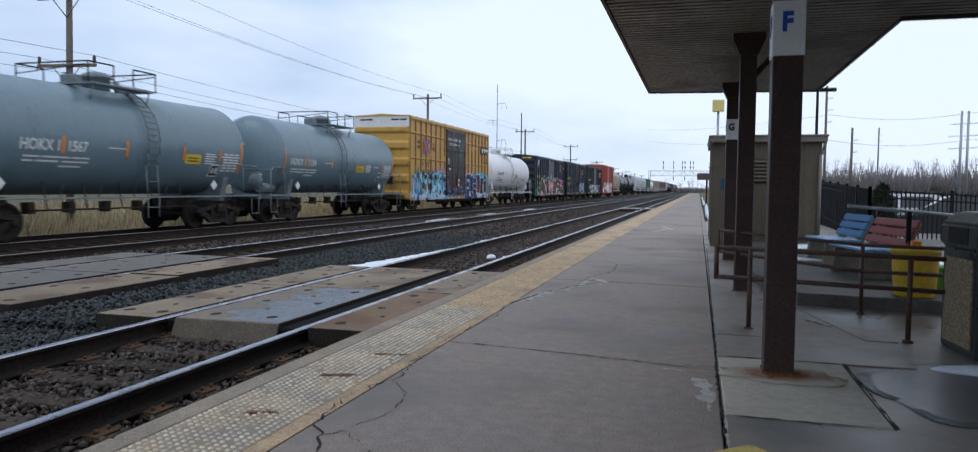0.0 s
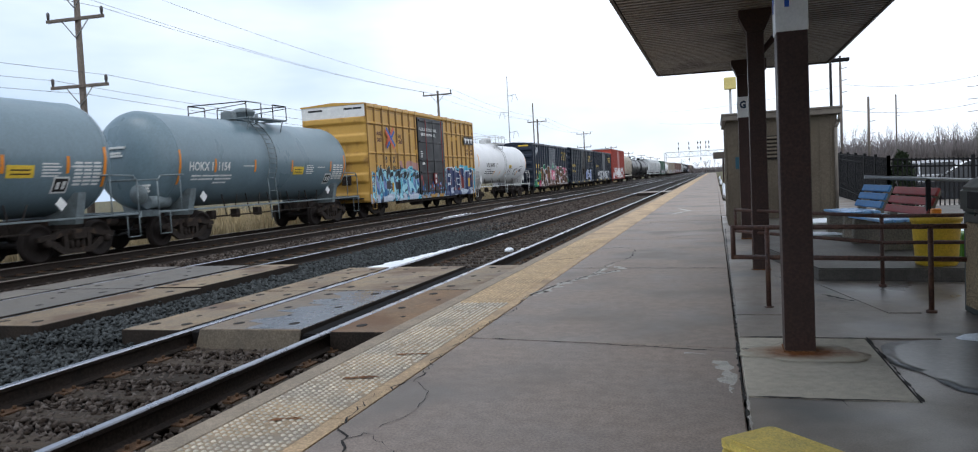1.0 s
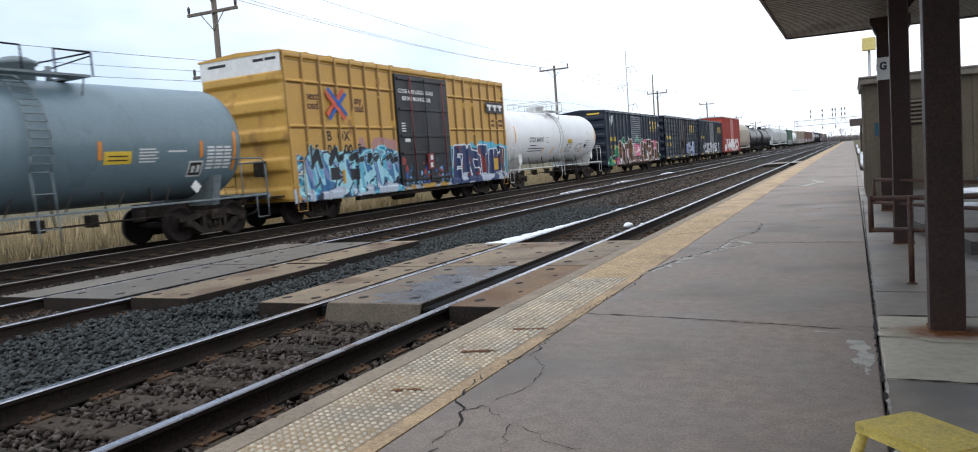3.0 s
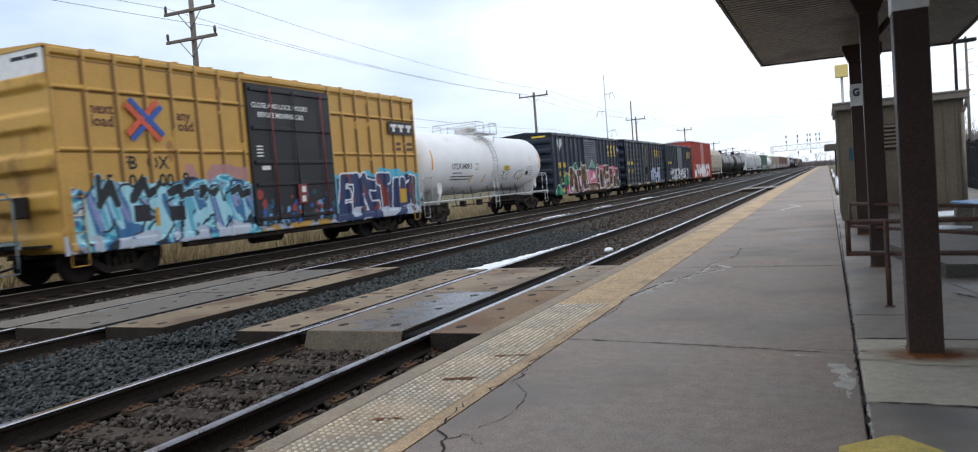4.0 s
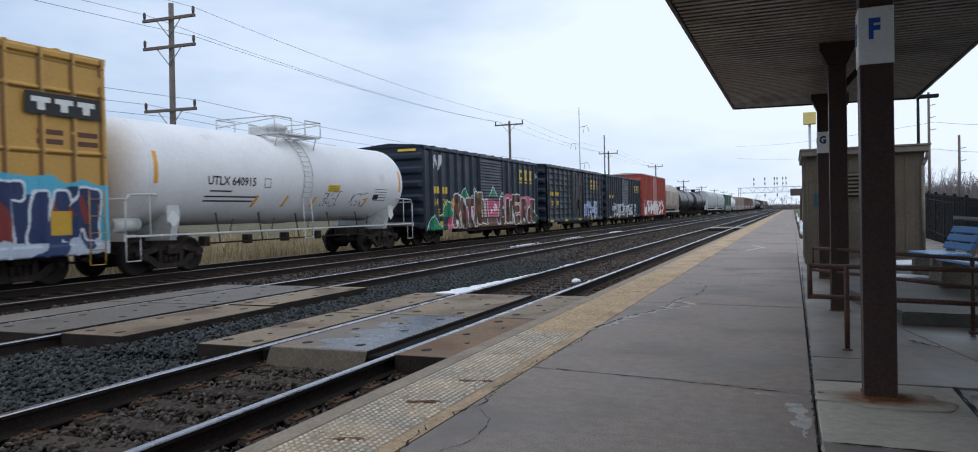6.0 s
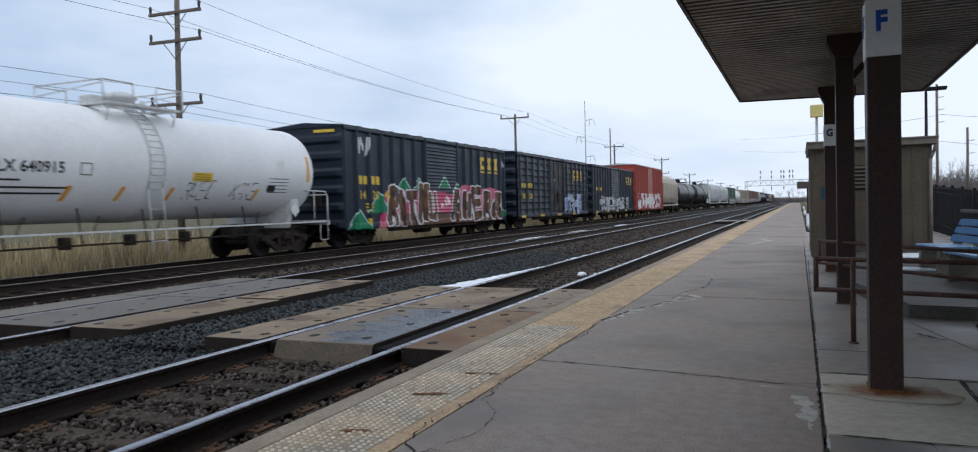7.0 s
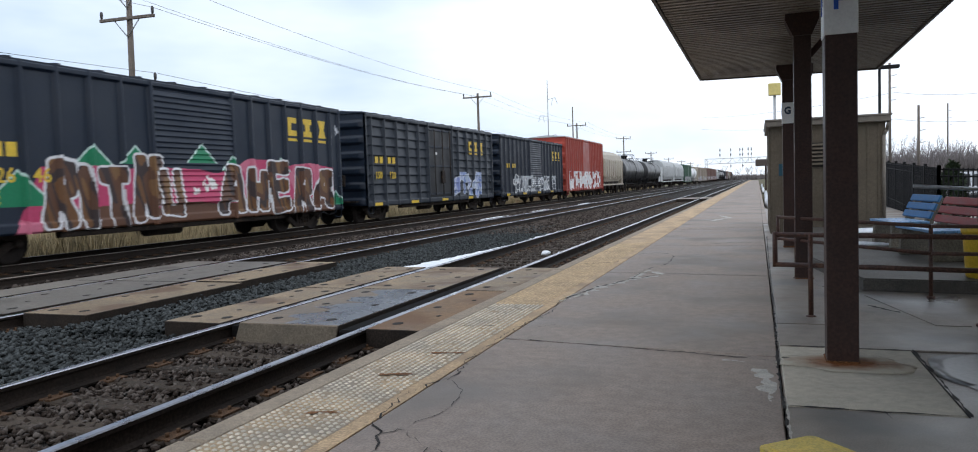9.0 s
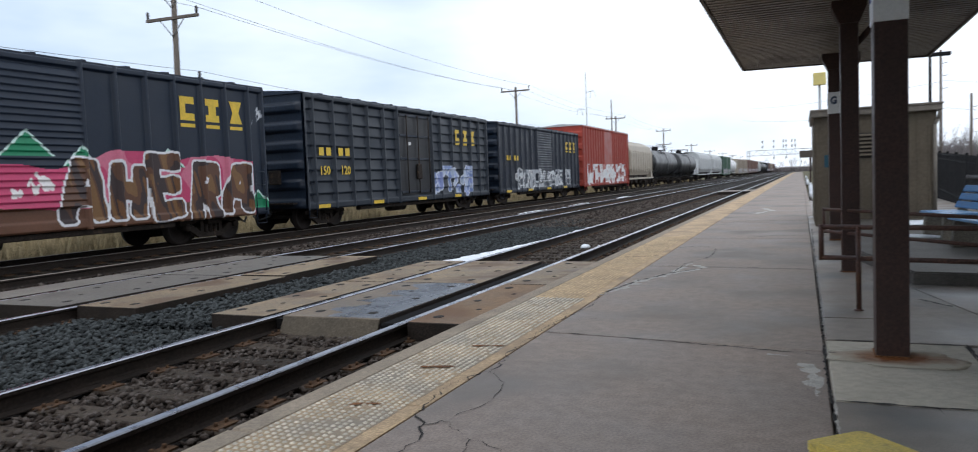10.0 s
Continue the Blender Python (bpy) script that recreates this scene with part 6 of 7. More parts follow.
def door_yellow(ob, w):
    bm = bmesh.new()
    box(bm, w + 0.02, w + 0.10, -1.72, 1.98, 0.86, 4.78, 0.015)
    d = part("door", bm, CAR_BLACK, ob, "black plug door with locking rods")
    for z in (4.62, 3.55, 2.60, 1.98, 1.02):
        bm = bmesh.new()
        box(bm, w + 0.10, w + 0.155, -1.62, 1.88, z - 0.05, z + 0.05, 0.012)
        part("door_rib", bm, CAR_BLACK, d)
    for y in (-0.85, 1.45, 0.15):
        bm = bmesh.new()
        rod(bm, (w + 0.17, y, 0.95), (w + 0.17, y, 4.70), 0.022, 8)
        part("lock_rod", bm, MARK_RED if y != 0.15 else CAR_BLACK, d)
    bm = bmesh.new()
    box(bm, w + 0.11, w + 0.19, 0.05, 0.45, 1.35, 1.95, 0.02)
    part("lock_box", bm, MARK_RED, d)
    bm = bmesh.new()
    box(bm, w + 0.191, w + 0.195, 0.15, 0.33, 1.42, 1.60)
    box(bm, w + 0.191, w + 0.195, 0.18, 0.36, 1.70, 1.88)
    box(bm, w + 0.102, w + 0.106, -1.35, -1.0, 2.38, 2.50)
    for k in range(4):
        box(bm, w + 0.102, w + 0.106, -1.5, -1.25, 2.75 + k * 0.09, 2.79 + k * 0.09)
    part("stencil", bm, MARK_WHITE, d)
    place_letters("lettering", "CLOSE AND LOCK DOORS", 0.20, MARK_WHITE, d, on_side(w + 0.105, -0.35, 4.18), 0.004)
    place_letters("lettering", "BEFORE MOVING CAR", 0.20, MARK_WHITE, d, on_side(w + 0.105, -0.35, 3.92), 0.004)
    # spray paint over the foot of the door
    bm = bmesh.new()
    q = random.Random(4)
    for k in range(70):
        y, z, r = q.uniform(-1.6, 1.85), 0.9 + 0.9 * q.random() ** 1.8, q.uniform(0.04, 0.13)
        n = 7
        poly(bm, [(w + 0.104 + k * 0.00002, y + r * q.uniform(0.5, 1.4) * math.cos(6.283 * i / n), z + 1.3 * r * q.uniform(0.5, 1.4) * math.sin(6.283 * i / n)) for i in range(n)], q.randrange(5))
    spray = part("spray_paint", bm, (MARK_BLUE, SIGN_TEAL, MARK_BLACK, BENCH_PALE, BENCH_RED), d, "splashes of blue, teal and red spray paint")
    tagged(spray, kind="stuff")
    # emblem, plate and lettering on the side
    bm = bmesh.new()
    for sgn, mi in ((1, 0), (-1, 1)):
        m = pose(w + 0.082, -5.12, 3.58, sgn * 42)
        for o in (-0.10, 0.10):
            box(bm, -0.004 + 0.003 * mi, 0.004 + 0.003 * mi, -0.60, 0.60, o * 0.8 - 0.062, o * 0.8 + 0.062, 0, m, mi if o < 0 else 1 - mi)
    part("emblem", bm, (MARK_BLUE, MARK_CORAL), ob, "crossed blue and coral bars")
    bm = bmesh.new()
    box(bm, w + 0.078, w + 0.084, 5.45, 7.22, 3.62, 4.08)
    plate = part("name_plate", bm, MARK_BLACK, ob, "black plate with white blocks")
    bm = bmesh.new()
    for k in range(3):
        y = 5.59 + k * 0.53
        box(bm, w + 0.084, w + 0.089, y, y + 0.43, 3.87, 3.98)
        box(bm, w + 0.084, w + 0.089, y + 0.13, y + 0.30, 3.71, 3.87)
    for k in range(2):
        for z in (3.28, 3.08):
            box(bm, w + 0.002, w + 0.006, 5.75 + k * 0.85, 6.35 + k * 0.85, z - 0.055, z + 0.055, 0, None, 1)
    tagged(part("plate_block", bm, (MARK_WHITE, CAR_BROWN), plate), kind="stuff")
    for t, y, z, s in (("next", -6.2, 3.78, 0.34), ("load", -6.2, 3.50, 0.34), ("any", -3.92, 3.74, 0.34), ("road", -3.92, 3.48, 0.34), ("FB", -5.62, 2.58, 0.42), ("OX", -4.82, 2.58, 0.42), ("5", -6.15, 2.16, 0.44), ("04", -5.45, 2.16, 0.44), ("00", -4.60, 2.16, 0.44), ("9", -4.0, 2.18, 0.44)):
        place_letters("lettering", t, s, CAR_BROWN if s < 0.4 else MARK_BLACK, ob, on_side(w + 0.008, y, z), 0.008)


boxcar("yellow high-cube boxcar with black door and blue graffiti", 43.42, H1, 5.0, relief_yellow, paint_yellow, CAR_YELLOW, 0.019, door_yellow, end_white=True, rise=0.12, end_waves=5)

# dark blue boxcar with pink graffiti
H2 = 7.52


def relief_posts(posts, d0, d1, eave, louvre, depth=0.09):
    """Upright posts on a smooth side, with a door of louvres or of plain sheet between d0 and d1."""
    def f(y, z):
        d = np.zeros(y.shape)
        for p in posts:
            d = np.maximum(d, step_up(y - p, 0.10, depth))
        door = (y > d0) & (y < d1) & (z > 1.15) & (z < eave - 0.22)
        slat = 1 - (z / 0.145) % 1.0
        d = np.maximum(d, door * (0.05 + (0.055 * slat ** 1.3 if louvre else 0.0)))
        for p in (d0, d1):
            d = np.maximum(d, step_up(y - p, 0.11, 0.12))
        d = np.maximum(d, step_up(z - eave + 0.08, 0.13, 0.08))
        return np.maximum(d, step_up(z - 0.78, 0.20, 0.05))
    return f


def paint_navy(y, z):
    c = np.empty(y.shape + (3,))
    c[...] = NAVY_C
    top = 2.15 + 0.5 * (value_noise(y, z * 0, 0.8, 31) - 0.5)
    pink = (z < top) & (y > -5.3 + 0.5 * (z - 0.7)) & (y < 6.95)
    c[pink] = (0.50, 0.055, 0.14)
    c[pink & (value_noise(y, z, 0.6, 32) > 0.68)] = (0.58, 0.16, 0.24)
    c[(z < 1.15 + 0.2 * (value_noise(y, z, 0.5, 33) - 0.5)) & (y > -4.7) & (y < 6.9)] = (0.13, 0.06, 0.035)
    for yc, zt, r in ((-6.55, 1.42, 0.80), (-5.15, 2.0, 0.75), (-3.25, 2.62, 0.5), (-2.0, 2.62, 0.45), (0.25, 2.75, 0.52), (1.5, 2.45, 0.42), (3.95, 2.45, 0.45), (7.15, 1.36, 0.5)):
        tri = (z < zt - np.abs(y - yc) * 0.9) & (z > zt - r)
        c[tri] = (0.01, 0.20, 0.09)
        c[(np.abs(z - (zt - np.abs(y - yc) * 0.9)) < 0.03) & (z > zt - r)] = (0.55, 0.72, 0.66)
    brown = [(0.16, 0.075, 0.03), (0.045, 0.03, 0.03), (0.11, 0.05, 0.028), (0.19, 0.10, 0.04)]
    throw_up(c, y, z, -4.6, -1.3, 0.95, 2.08, 4, 44, brown, (0.72, 0.72, 0.74), 0.19, 0.055, "RITN")
    throw_up(c, y, z, -1.2, -0.35, 1.0, 1.95, 1, 45, brown, (0.72, 0.72, 0.74), 0.15, 0.05, "U")
    throw_up(c, y, z, 0.95, 6.9, 0.92, 2.05, 5, 46, brown, (0.72, 0.72, 0.74), 0.20, 0.055, "AHERA")
    throw_up(c, y, z, -0.1, 0.85, 1.5, 1.75, 3, 39, [(0.75, 0.72, 0.70)], (0.5, 0.06, 0.14), 0.05, 0.02)
    throw_up(c, y, z, -6.5, -5.9, 3.4, 3.9, 3, 40, [(0.6, 0.62, 0.65)], (0.3, 0.32, 0.36), 0.02, 0.01)
    throw_up(c, y, z, 7.0, 7.4, 3.3, 3.55, 2, 41, [(0.6, 0.62, 0.65)], (0.3, 0.32, 0.36), 0.03, 0.01)
    rect(c, y, z, -5.95, -5.75, 0.85, 1.05, (0.6, 0.42, 0.03))
    return c


def blocks(ob, w, y0, pitch, z0, size, material, under=True, name="yellow_block"):
    """Three solid block shapes, each with its own notch, over underlines."""
    for k in range(3):
        bm = bmesh.new()
        y = y0 + k * pitch
        t, e = size * 0.30, y + size * 0.80
        if k < 2:
            x0, x1 = (y, y + t) if k == 0 else (y + t * 0.6, e - t * 0.6)
            prism(bm, [(y, z0), (e, z0), (e, z0 + t), (x1, z0 + t), (x1, z0 + size - t), (e, z0 + size - t), (e, z0 + size), (y, z0 + size), (y, z0 + size - t), (x0, z0 + size - t), (x0, z0 + t), (y, z0 + t)] if k else
                  [(y, z0), (e, z0), (e, z0 + t), (x1, z0 + t), (x1, z0 + size - t), (e, z0 + size - t), (e, z0 + size), (y, z0 + size)], w, w + 0.006, "x")
        else:
            prism(bm, [(y, z0), (e, z0), (e - t * 0.7, z0 + size / 2), (e, z0 + size), (y, z0 + size), (y + t * 0.7, z0 + size / 2)], w, w + 0.006, "x")
        part(name, bm, material, ob)
        if under:
            bm = bmesh.new()
            box(bm, w, w + 0.006, y, y + size * 0.80, z0 - 0.17, z0 - 0.08)
            part("underline", bm, material, ob)


def door_navy(ob, w):
    blocks(ob, w + 0.004, 4.40, 0.88, 3.2, 0.60, MARK_YELLOW)
    for t, y, z in (("14", -6.30, 1.88), ("26", -5.42, 1.88), ("46", -4.58, 1.88)):
        place_letters("lettering", t, 0.44, MARK_YELLOW, ob, on_side(w + 0.006, y, z), 0.006)
    for y in (-6.45, -6.12, -5.58, -5.26):
        bm = bmesh.new()
        box(bm, w + 0.003, w + 0.008, y - 0.12, y + 0.12, 2.28, 2.58)
        part("reporting_mark", bm, MARK_YELLOW, ob)
    bm = bmesh.new()
    for y in (-6.0, -5.7):
        for k in range(3):
            box(bm, w + 0.003, w + 0.008, y - 0.1, y + 0.12, 1.3 + k * 0.12, 1.36 + k * 0.12)
    part("stencil", bm, MARK_YELLOW, ob)
    bm = bmesh.new()
    box(bm, 0.4, 1.25, -H2 - 0.012, -H2 - 0.004, 4.07, 4.17)
    part("end_marking", bm, MARK_YELLOW, ob)


boxcar("dark blue boxcar with pink and brown graffiti", 73.97, H2, 4.28, relief_posts((-7.45, -6.7, -5.85, -5.0, -4.15, -3.3, -2.4, 2.48, 3.34, 4.2, 5.1, 5.97, 6.86, 7.45), -1.48, 1.58, 4.28, True), paint_navy, CAR_NAVY, 0.019, door_navy, end_waves=6)

# ribbed dark boxcars
def relief_ribbed(posts, d0, d1):
    """Posts with pressed pockets between them, each pocket stepping out at its foot."""
    def f(y, z):
        d = np.zeros(y.shape)
        out = (y < d0) | (y > d1)
        d = np.maximum(d, out * 0.06 * (1 - (z / 0.385) % 1.0) ** 1.5)
        for p in posts:
            d = np.maximum(d, step_up(y - p, 0.13, 0.12))
        for p in (d0, d1):
            d = np.maximum(d, step_up(y - p, 0.14, 0.15))
        d = np.maximum(d, step_up(z - 4.25, 0.16, 0.12))
        return np.maximum(d, step_up(z - 0.78, 0.22, 0.10))
    return f


def plug_door(ob, w, d0, d1, top):
    """A flat plug door with cross ribs, locking rods and a wheel box."""
    bm = bmesh.new()
    box(bm, w + 0.01, w + 0.07, d0 + 0.12, d1 - 0.12, 0.95, top, 0.012)
    d = part("door", bm, CAR_BLACK, ob, "dark plug door with locking rods")
    for z in (top - 0.08, 3.25, 2.35, 1.05):
        bm = bmesh.new()
        box(bm, w + 0.07, w + 0.12, d0 + 0.14, d1 - 0.14, z - 0.045, z + 0.045, 0.01)
        part("door_rib", bm, CAR_NAVY, d)
    mid = (d0 + d1) / 2
    for y in (d0 + 0.65, mid + 0.15, d1 - 0.35):
        bm = bmesh.new()
        rod(bm, (w + 0.14, y, 1.0), (w + 0.14, y, top - 0.05), 0.025, 6)
        part("lock_rod", bm, TRUCK, d)
    bm = bmesh.new()
    box(bm, w + 0.08, w + 0.17, mid, mid + 0.35, 1.55, 2.15, 0.02)
    part("lock_box", bm, TRUCK, d)
    for y, z, k in ((mid - 0.45, 2.95, 0.10), (d0 + 0.35, 2.35, 0.08)):
        bm = bmesh.new()
        box(bm, w + 0.071, w + 0.075, y - k, y + k, z - k * 0.6, z + k * 0.6)
        part("stencil", bm, MARK_WHITE, d)


def paint_tagged(base, y0, y1, top, seed, fill, edge, count):
    def f(y, z):
        c = np.empty(y.shape + (3,))
        c[...] = base
        fleck(c, y, z, (value_noise(y, z, 0.5, seed) > 0.5) & (y > y0) & (y < y1) & (z < top) & (z > 0.9), fill, 0.4, seed + 1)
        throw_up(c, y, z, y0, y1, 1.0, top - 0.2, count, seed + 2, fill, edge, 0.13, 0.05)
        return c
    return f


def marks(y_mark, y_num, num, y_block, door=False):
    def f(ob, w):
        if door:
            plug_door(ob, w, -1.5, 1.35, 4.12)
        blocks(ob, w + 0.062, y_block, 0.85, 3.2, 0.5, MARK_YELLOW)
        for y in (0, 0.4, 1.1, 1.5):
            bm = bmesh.new()
            box(bm, w + 0.060, w + 0.065, y_mark + y - 0.13, y_mark + y + 0.13, 2.40, 2.66)
            part("reporting_mark", bm, MARK_YELLOW, ob)
        for k in range(4):
            bm = bmesh.new()
            box(bm, w + 0.105, w + 0.112, y_mark - 0.4 + k * 3.4, y_mark + 0.3 + k * 3.4, 0.70, 0.82)
            part("sill_mark", bm, MARK_YELLOW, ob)
        for t, y in num:
            place_letters("lettering", t, 0.40, MARK_YELLOW, ob, on_side(w + 0.066, y_num + y, 1.90), 0.008)
    return f


boxcar("dark ribbed boxcar with plug door and small blue tag", 90.65, 7.35, 4.35, relief_ribbed((-7.3, -6.85, -5.75, -4.65, -3.6, -2.5, 2.2, 3.35, 4.35, 5.35, 6.35, 7.28), -1.5, 1.35), paint_tagged((0.013, 0.019, 0.029), 1.5, 5.4, 2.1, 51, [(0.16, 0.22, 0.42), (0.40, 0.46, 0.58), (0.25, 0.30, 0.55)], (0.55, 0.58, 0.66), 3), CAR_NAVY, 0.03,
       marks(-6.45, -6.3, (("150", 0.0), ("120", 1.2)), 3.75, True), end_waves=6)
boxcar("dark ribbed boxcar with pale graffiti", 107.0, 7.45, 4.35, relief_posts(tuple(np.linspace(-7.4, -2.4, 7)) + tuple(np.linspace(2.4, 7.4, 7)), -1.45, 1.5, 4.35, True), paint_tagged((0.016, 0.021, 0.033), -5.0, 5.5, 1.9, 61, [(0.45, 0.47, 0.5), (0.10, 0.11, 0.13), (0.6, 0.62, 0.64)], (0.7, 0.7, 0.7), 6), CAR_NAVY, 0.035,
       marks(-6.2, -5.2, (), 4.4), end_waves=6)
boxcar("tall red boxcar with white graffiti", 123.2, 7.5, 5.05, relief_posts(tuple(np.linspace(-7.42, -2.3, 8)) + tuple(np.linspace(2.3, 7.42, 8)), -1.5, 1.5, 5.05, False), paint_tagged((0.30, 0.05, 0.035), -6.5, 6.5, 2.3, 71, [(0.6, 0.62, 0.64), (0.75, 0.75, 0.75), (0.42, 0.2, 0.18)], (0.8, 0.8, 0.8), 7), CAR_RED, 0.05, None, end_waves=5, roof_mat=CAR_PALE)


# ---- tank cars ----
def tank_car(label, u, half_cyl, head, radius, axis_z, shell, fit_mat, spread, marking, spin=True, mid_ring=False, detail=True, lad_y=0.0, over=0.40):
    ob = tagged(empty("tank_car"), label, "tank car", "freight train cars")
    MOVERS.append((ob, u))
    bm = bmesh.new()
    prof = []
    for k in range(9):
        a = k / 8 * math.pi / 2
        prof.append((-half_cyl - head * math.cos(a), max(0.02, radius * math.sin(a) ** 0.92)))
    prof += [(-half_cyl + 0.001, radius)]
    if mid_ring:
        prof += [(-0.42, radius), (-0.40, radius + 0.03), (0.40, radius + 0.03), (0.42, radius)]
    prof += [(-p, r) for p, r in prof[:10][::-1]]
    revolve(bm, prof, 72, "y", (0, 0, axis_z))
    part("shell", bm, shell, ob, smooth=True)
    # seams
    for y in (-half_cyl, half_cyl):
        bm = bmesh.new()
        revolve(bm, [(y - 0.02, radius + 0.001), (y - 0.012, radius + 0.007), (y + 0.012, radius + 0.007), (y + 0.02, radius + 0.001)], 64, "y", (0, 0, axis_z))
        part("seam", bm, shell, ob)
    ext = half_cyl + head
    # sills, saddles and end platforms
    for y0, y1 in ((-ext - over, -spread + 1.4), (spread - 1.4, ext + over)):
        bm = bmesh.new()
        box(bm, -0.3, 0.3, y0, y1, 0.68, 1.02, 0.02)
        part("stub_sill", bm, TRUCK, ob)
    for s in (-1, 1):
        bm = bmesh.new()
        z0 = axis_z - radius
        prism(bm, [(-1.12, 0.86), (1.12, 0.86), (1.30, 1.62), (1.16, 1.62), (0.75, z0 + 0.25), (0.0, z0 + 0.04), (-0.75, z0 + 0.25), (-1.16, 1.62), (-1.30, 1.62)], s * (spread + 0.0) - 0.12, s * spread + 0.12)
        part("saddle", bm, fit_mat, ob)
        bm = bmesh.new()
        y0, y1 = sorted((s * (ext - 0.15), s * (ext + over)))
        box(bm, -1.42, 1.42, y0, y1, 0.98, 1.04, 0.01)
        box(bm, -1.45, 1.45, s * (ext + over) - 0.03, s * (ext + over) + 0.03, 0.90, 1.06)
        part("end_platform", bm, fit_mat, ob)
        bm = bmesh.new()
        xe = 1.42
        ye, yi = s * (ext + over - 0.04), s * (ext - 0.55)
        pipe(bm, [(xe, ye, 0.98), (xe, ye, 1.85), (xe, ye - s * 0.12, 2.0), (xe, yi, 2.02), (xe - 0.12, yi - s * 0.35, 2.02)], 0.022, 8)
        pipe(bm, [(xe, ye, 1.9), (-xe, ye, 1.9), (-xe, ye, 0.98)], 0.02, 8)
        pipe(bm, [(xe, yi, 2.02), (xe, yi, 1.0)], 0.018, 6)
        pipe(bm, [(xe, ye, 0.98), (xe, ye, 0.42), (xe, ye - s * 0.42, 0.42), (xe, ye - s * 0.42, 0.98)], 0.016, 6)
        part("end_handrail", bm, fit_mat, ob)
    bm = bmesh.new()
    box(bm, 1.32, 1.46, -ext + 0.1, ext - 0.1, 0.985, 1.03, 0.006)
    part("side_board", bm, fit_mat, ob)
    bm = bmesh.new()
    rod(bm, (1.05, -spread + 1.3, 0.72), (1.05, spread - 1.3, 0.72), 0.025, 6)
    for k in range(5):
        yy = -spread + 1.8 + k * (2 * spread - 3.6) / 4
        rod(bm, (1.05, yy, 0.72), (0.9, yy, axis_z - radius * 0.75), 0.02, 5)
        box(bm, 0.35, 0.6, yy - 0.12, yy + 0.1, 0.62, 0.9, 0.02)
        rod(bm, (1.39, yy, 1.0), (1.25, yy + 0.3, 1.38), 0.016, 5)
    part("brake_rigging", bm, TRUCK, ob)
    if detail:
        bm = bmesh.new()
        rod(bm, (0.75, -ext - 0.05, 1.28), (0.75, -ext + 0.75, 1.28), 0.18, 14)
        part("air_reservoir", bm, fit_mat, ob)
    bm = bmesh.new()
    revolve(bm, [(0.50, 0.03), (0.50, 0.28), (0.43, 0.28), (0.43, 0.03)][::1], 14, "y", (0.85, -ext - 0.9, 1.5))
    part("hand_brake", bm, fit_mat, ob)
    # top platform
    zt = axis_z + radius
    bm = bmesh.new()
    for xx in (-0.95, 0.95):
        box(bm, xx - 0.22, xx + 0.22, -1.1, 1.1, zt - 0.02, zt + 0.03)
    for yy in (-1.0, 1.0):
        box(bm, -1.17, 1.17, yy - 0.12, yy + 0.12, zt - 0.025, zt + 0.025)
        for xx in (-1.1, 1.1):
            rod(bm, (xx, yy, zt), (xx * 0.85, yy, axis_z + radius * 0.6), 0.02, 5)
    plat = part("top_platform", bm, fit_mat, ob)
    for xx in (-1.14, 1.14):
        for y0, y1 in ((-1.2, -0.35), (0.35, 1.2)):
            bm = bmesh.new()
            pipe(bm, [(xx, y0, zt), (xx, y0, zt + 0.52), (xx, y1, zt + 0.52), (xx, y1, zt)], 0.02, 6)
            part("guard_rail", bm, BLACK_STEEL if fit_mat is not FITTING_WHITE else FITTING_WHITE, plat)
    for yy in (-1.2, 1.2):
        bm = bmesh.new()
        pipe(bm, [(-1.14, yy, zt + 0.52), (1.14, yy, zt + 0.52)], 0.02, 6)
        pipe(bm, [(-1.14, yy, zt + 0.27), (1.14, yy, zt + 0.45)], 0.015, 6)
        part("guard_rail", bm, BLACK_STEEL if fit_mat is not FITTING_WHITE else FITTING_WHITE, plat)
    bm = bmesh.new()
    revolve(bm, [(zt - 0.1, 0.36), (zt + 0.28, 0.36), (zt + 0.30, 0.42), (zt + 0.36, 0.42), (zt + 0.46, 0.24), (zt + 0.50, 0.05)], 20, "z", (0, 0.25, 0))
    part("dome", bm, fit_mat, ob, "round manway dome")
    bm = bmesh.new()
    box(bm, -0.22, 0.22, -0.75, -0.42, zt - 0.05, zt + 0.30, 0.03)
    part("valve_box", bm, fit_mat, ob)
    bm = bmesh.new()
    rod(bm, (0.1, 0.9, zt), (0.1, 0.9, zt + 0.32), 0.07, 10)
    part("valve", bm, fit_mat, ob)
    # side ladder over the belly
    lad = []
    for k in range(9):
        a = math.radians(80 - k * 13)
        lad.append(Vector(((radius + 0.10) * math.cos(a), 0, axis_z + (radius + 0.10) * math.sin(a))))
    lad = [p for p in lad if p.z > 1.5] + [Vector((1.46, 0, 1.0)), Vector((1.46, 0, 0.45))]
    bm = bmesh.new()
    for yy in (lad_y - 0.22, lad_y + 0.22):
        pipe(bm, [(p.x, yy, p.z) for p in lad], 0.018, 6)
    for p, q in zip(lad, lad[1:]):
        for f in (0.0, 0.5):
            r = p + (q - p) * f
            rod(bm, (r.x, lad_y - 0.22, r.z), (r.x, lad_y + 0.22, r.z), 0.014, 5)
    part("ladder", bm, fit_mat, ob)
    couplers(ob, ext + 0.1)
    trucks(ob, spread, spin)
    if marking:
        marking(ob)
    return ob


R1, A1 = 1.42, 2.49


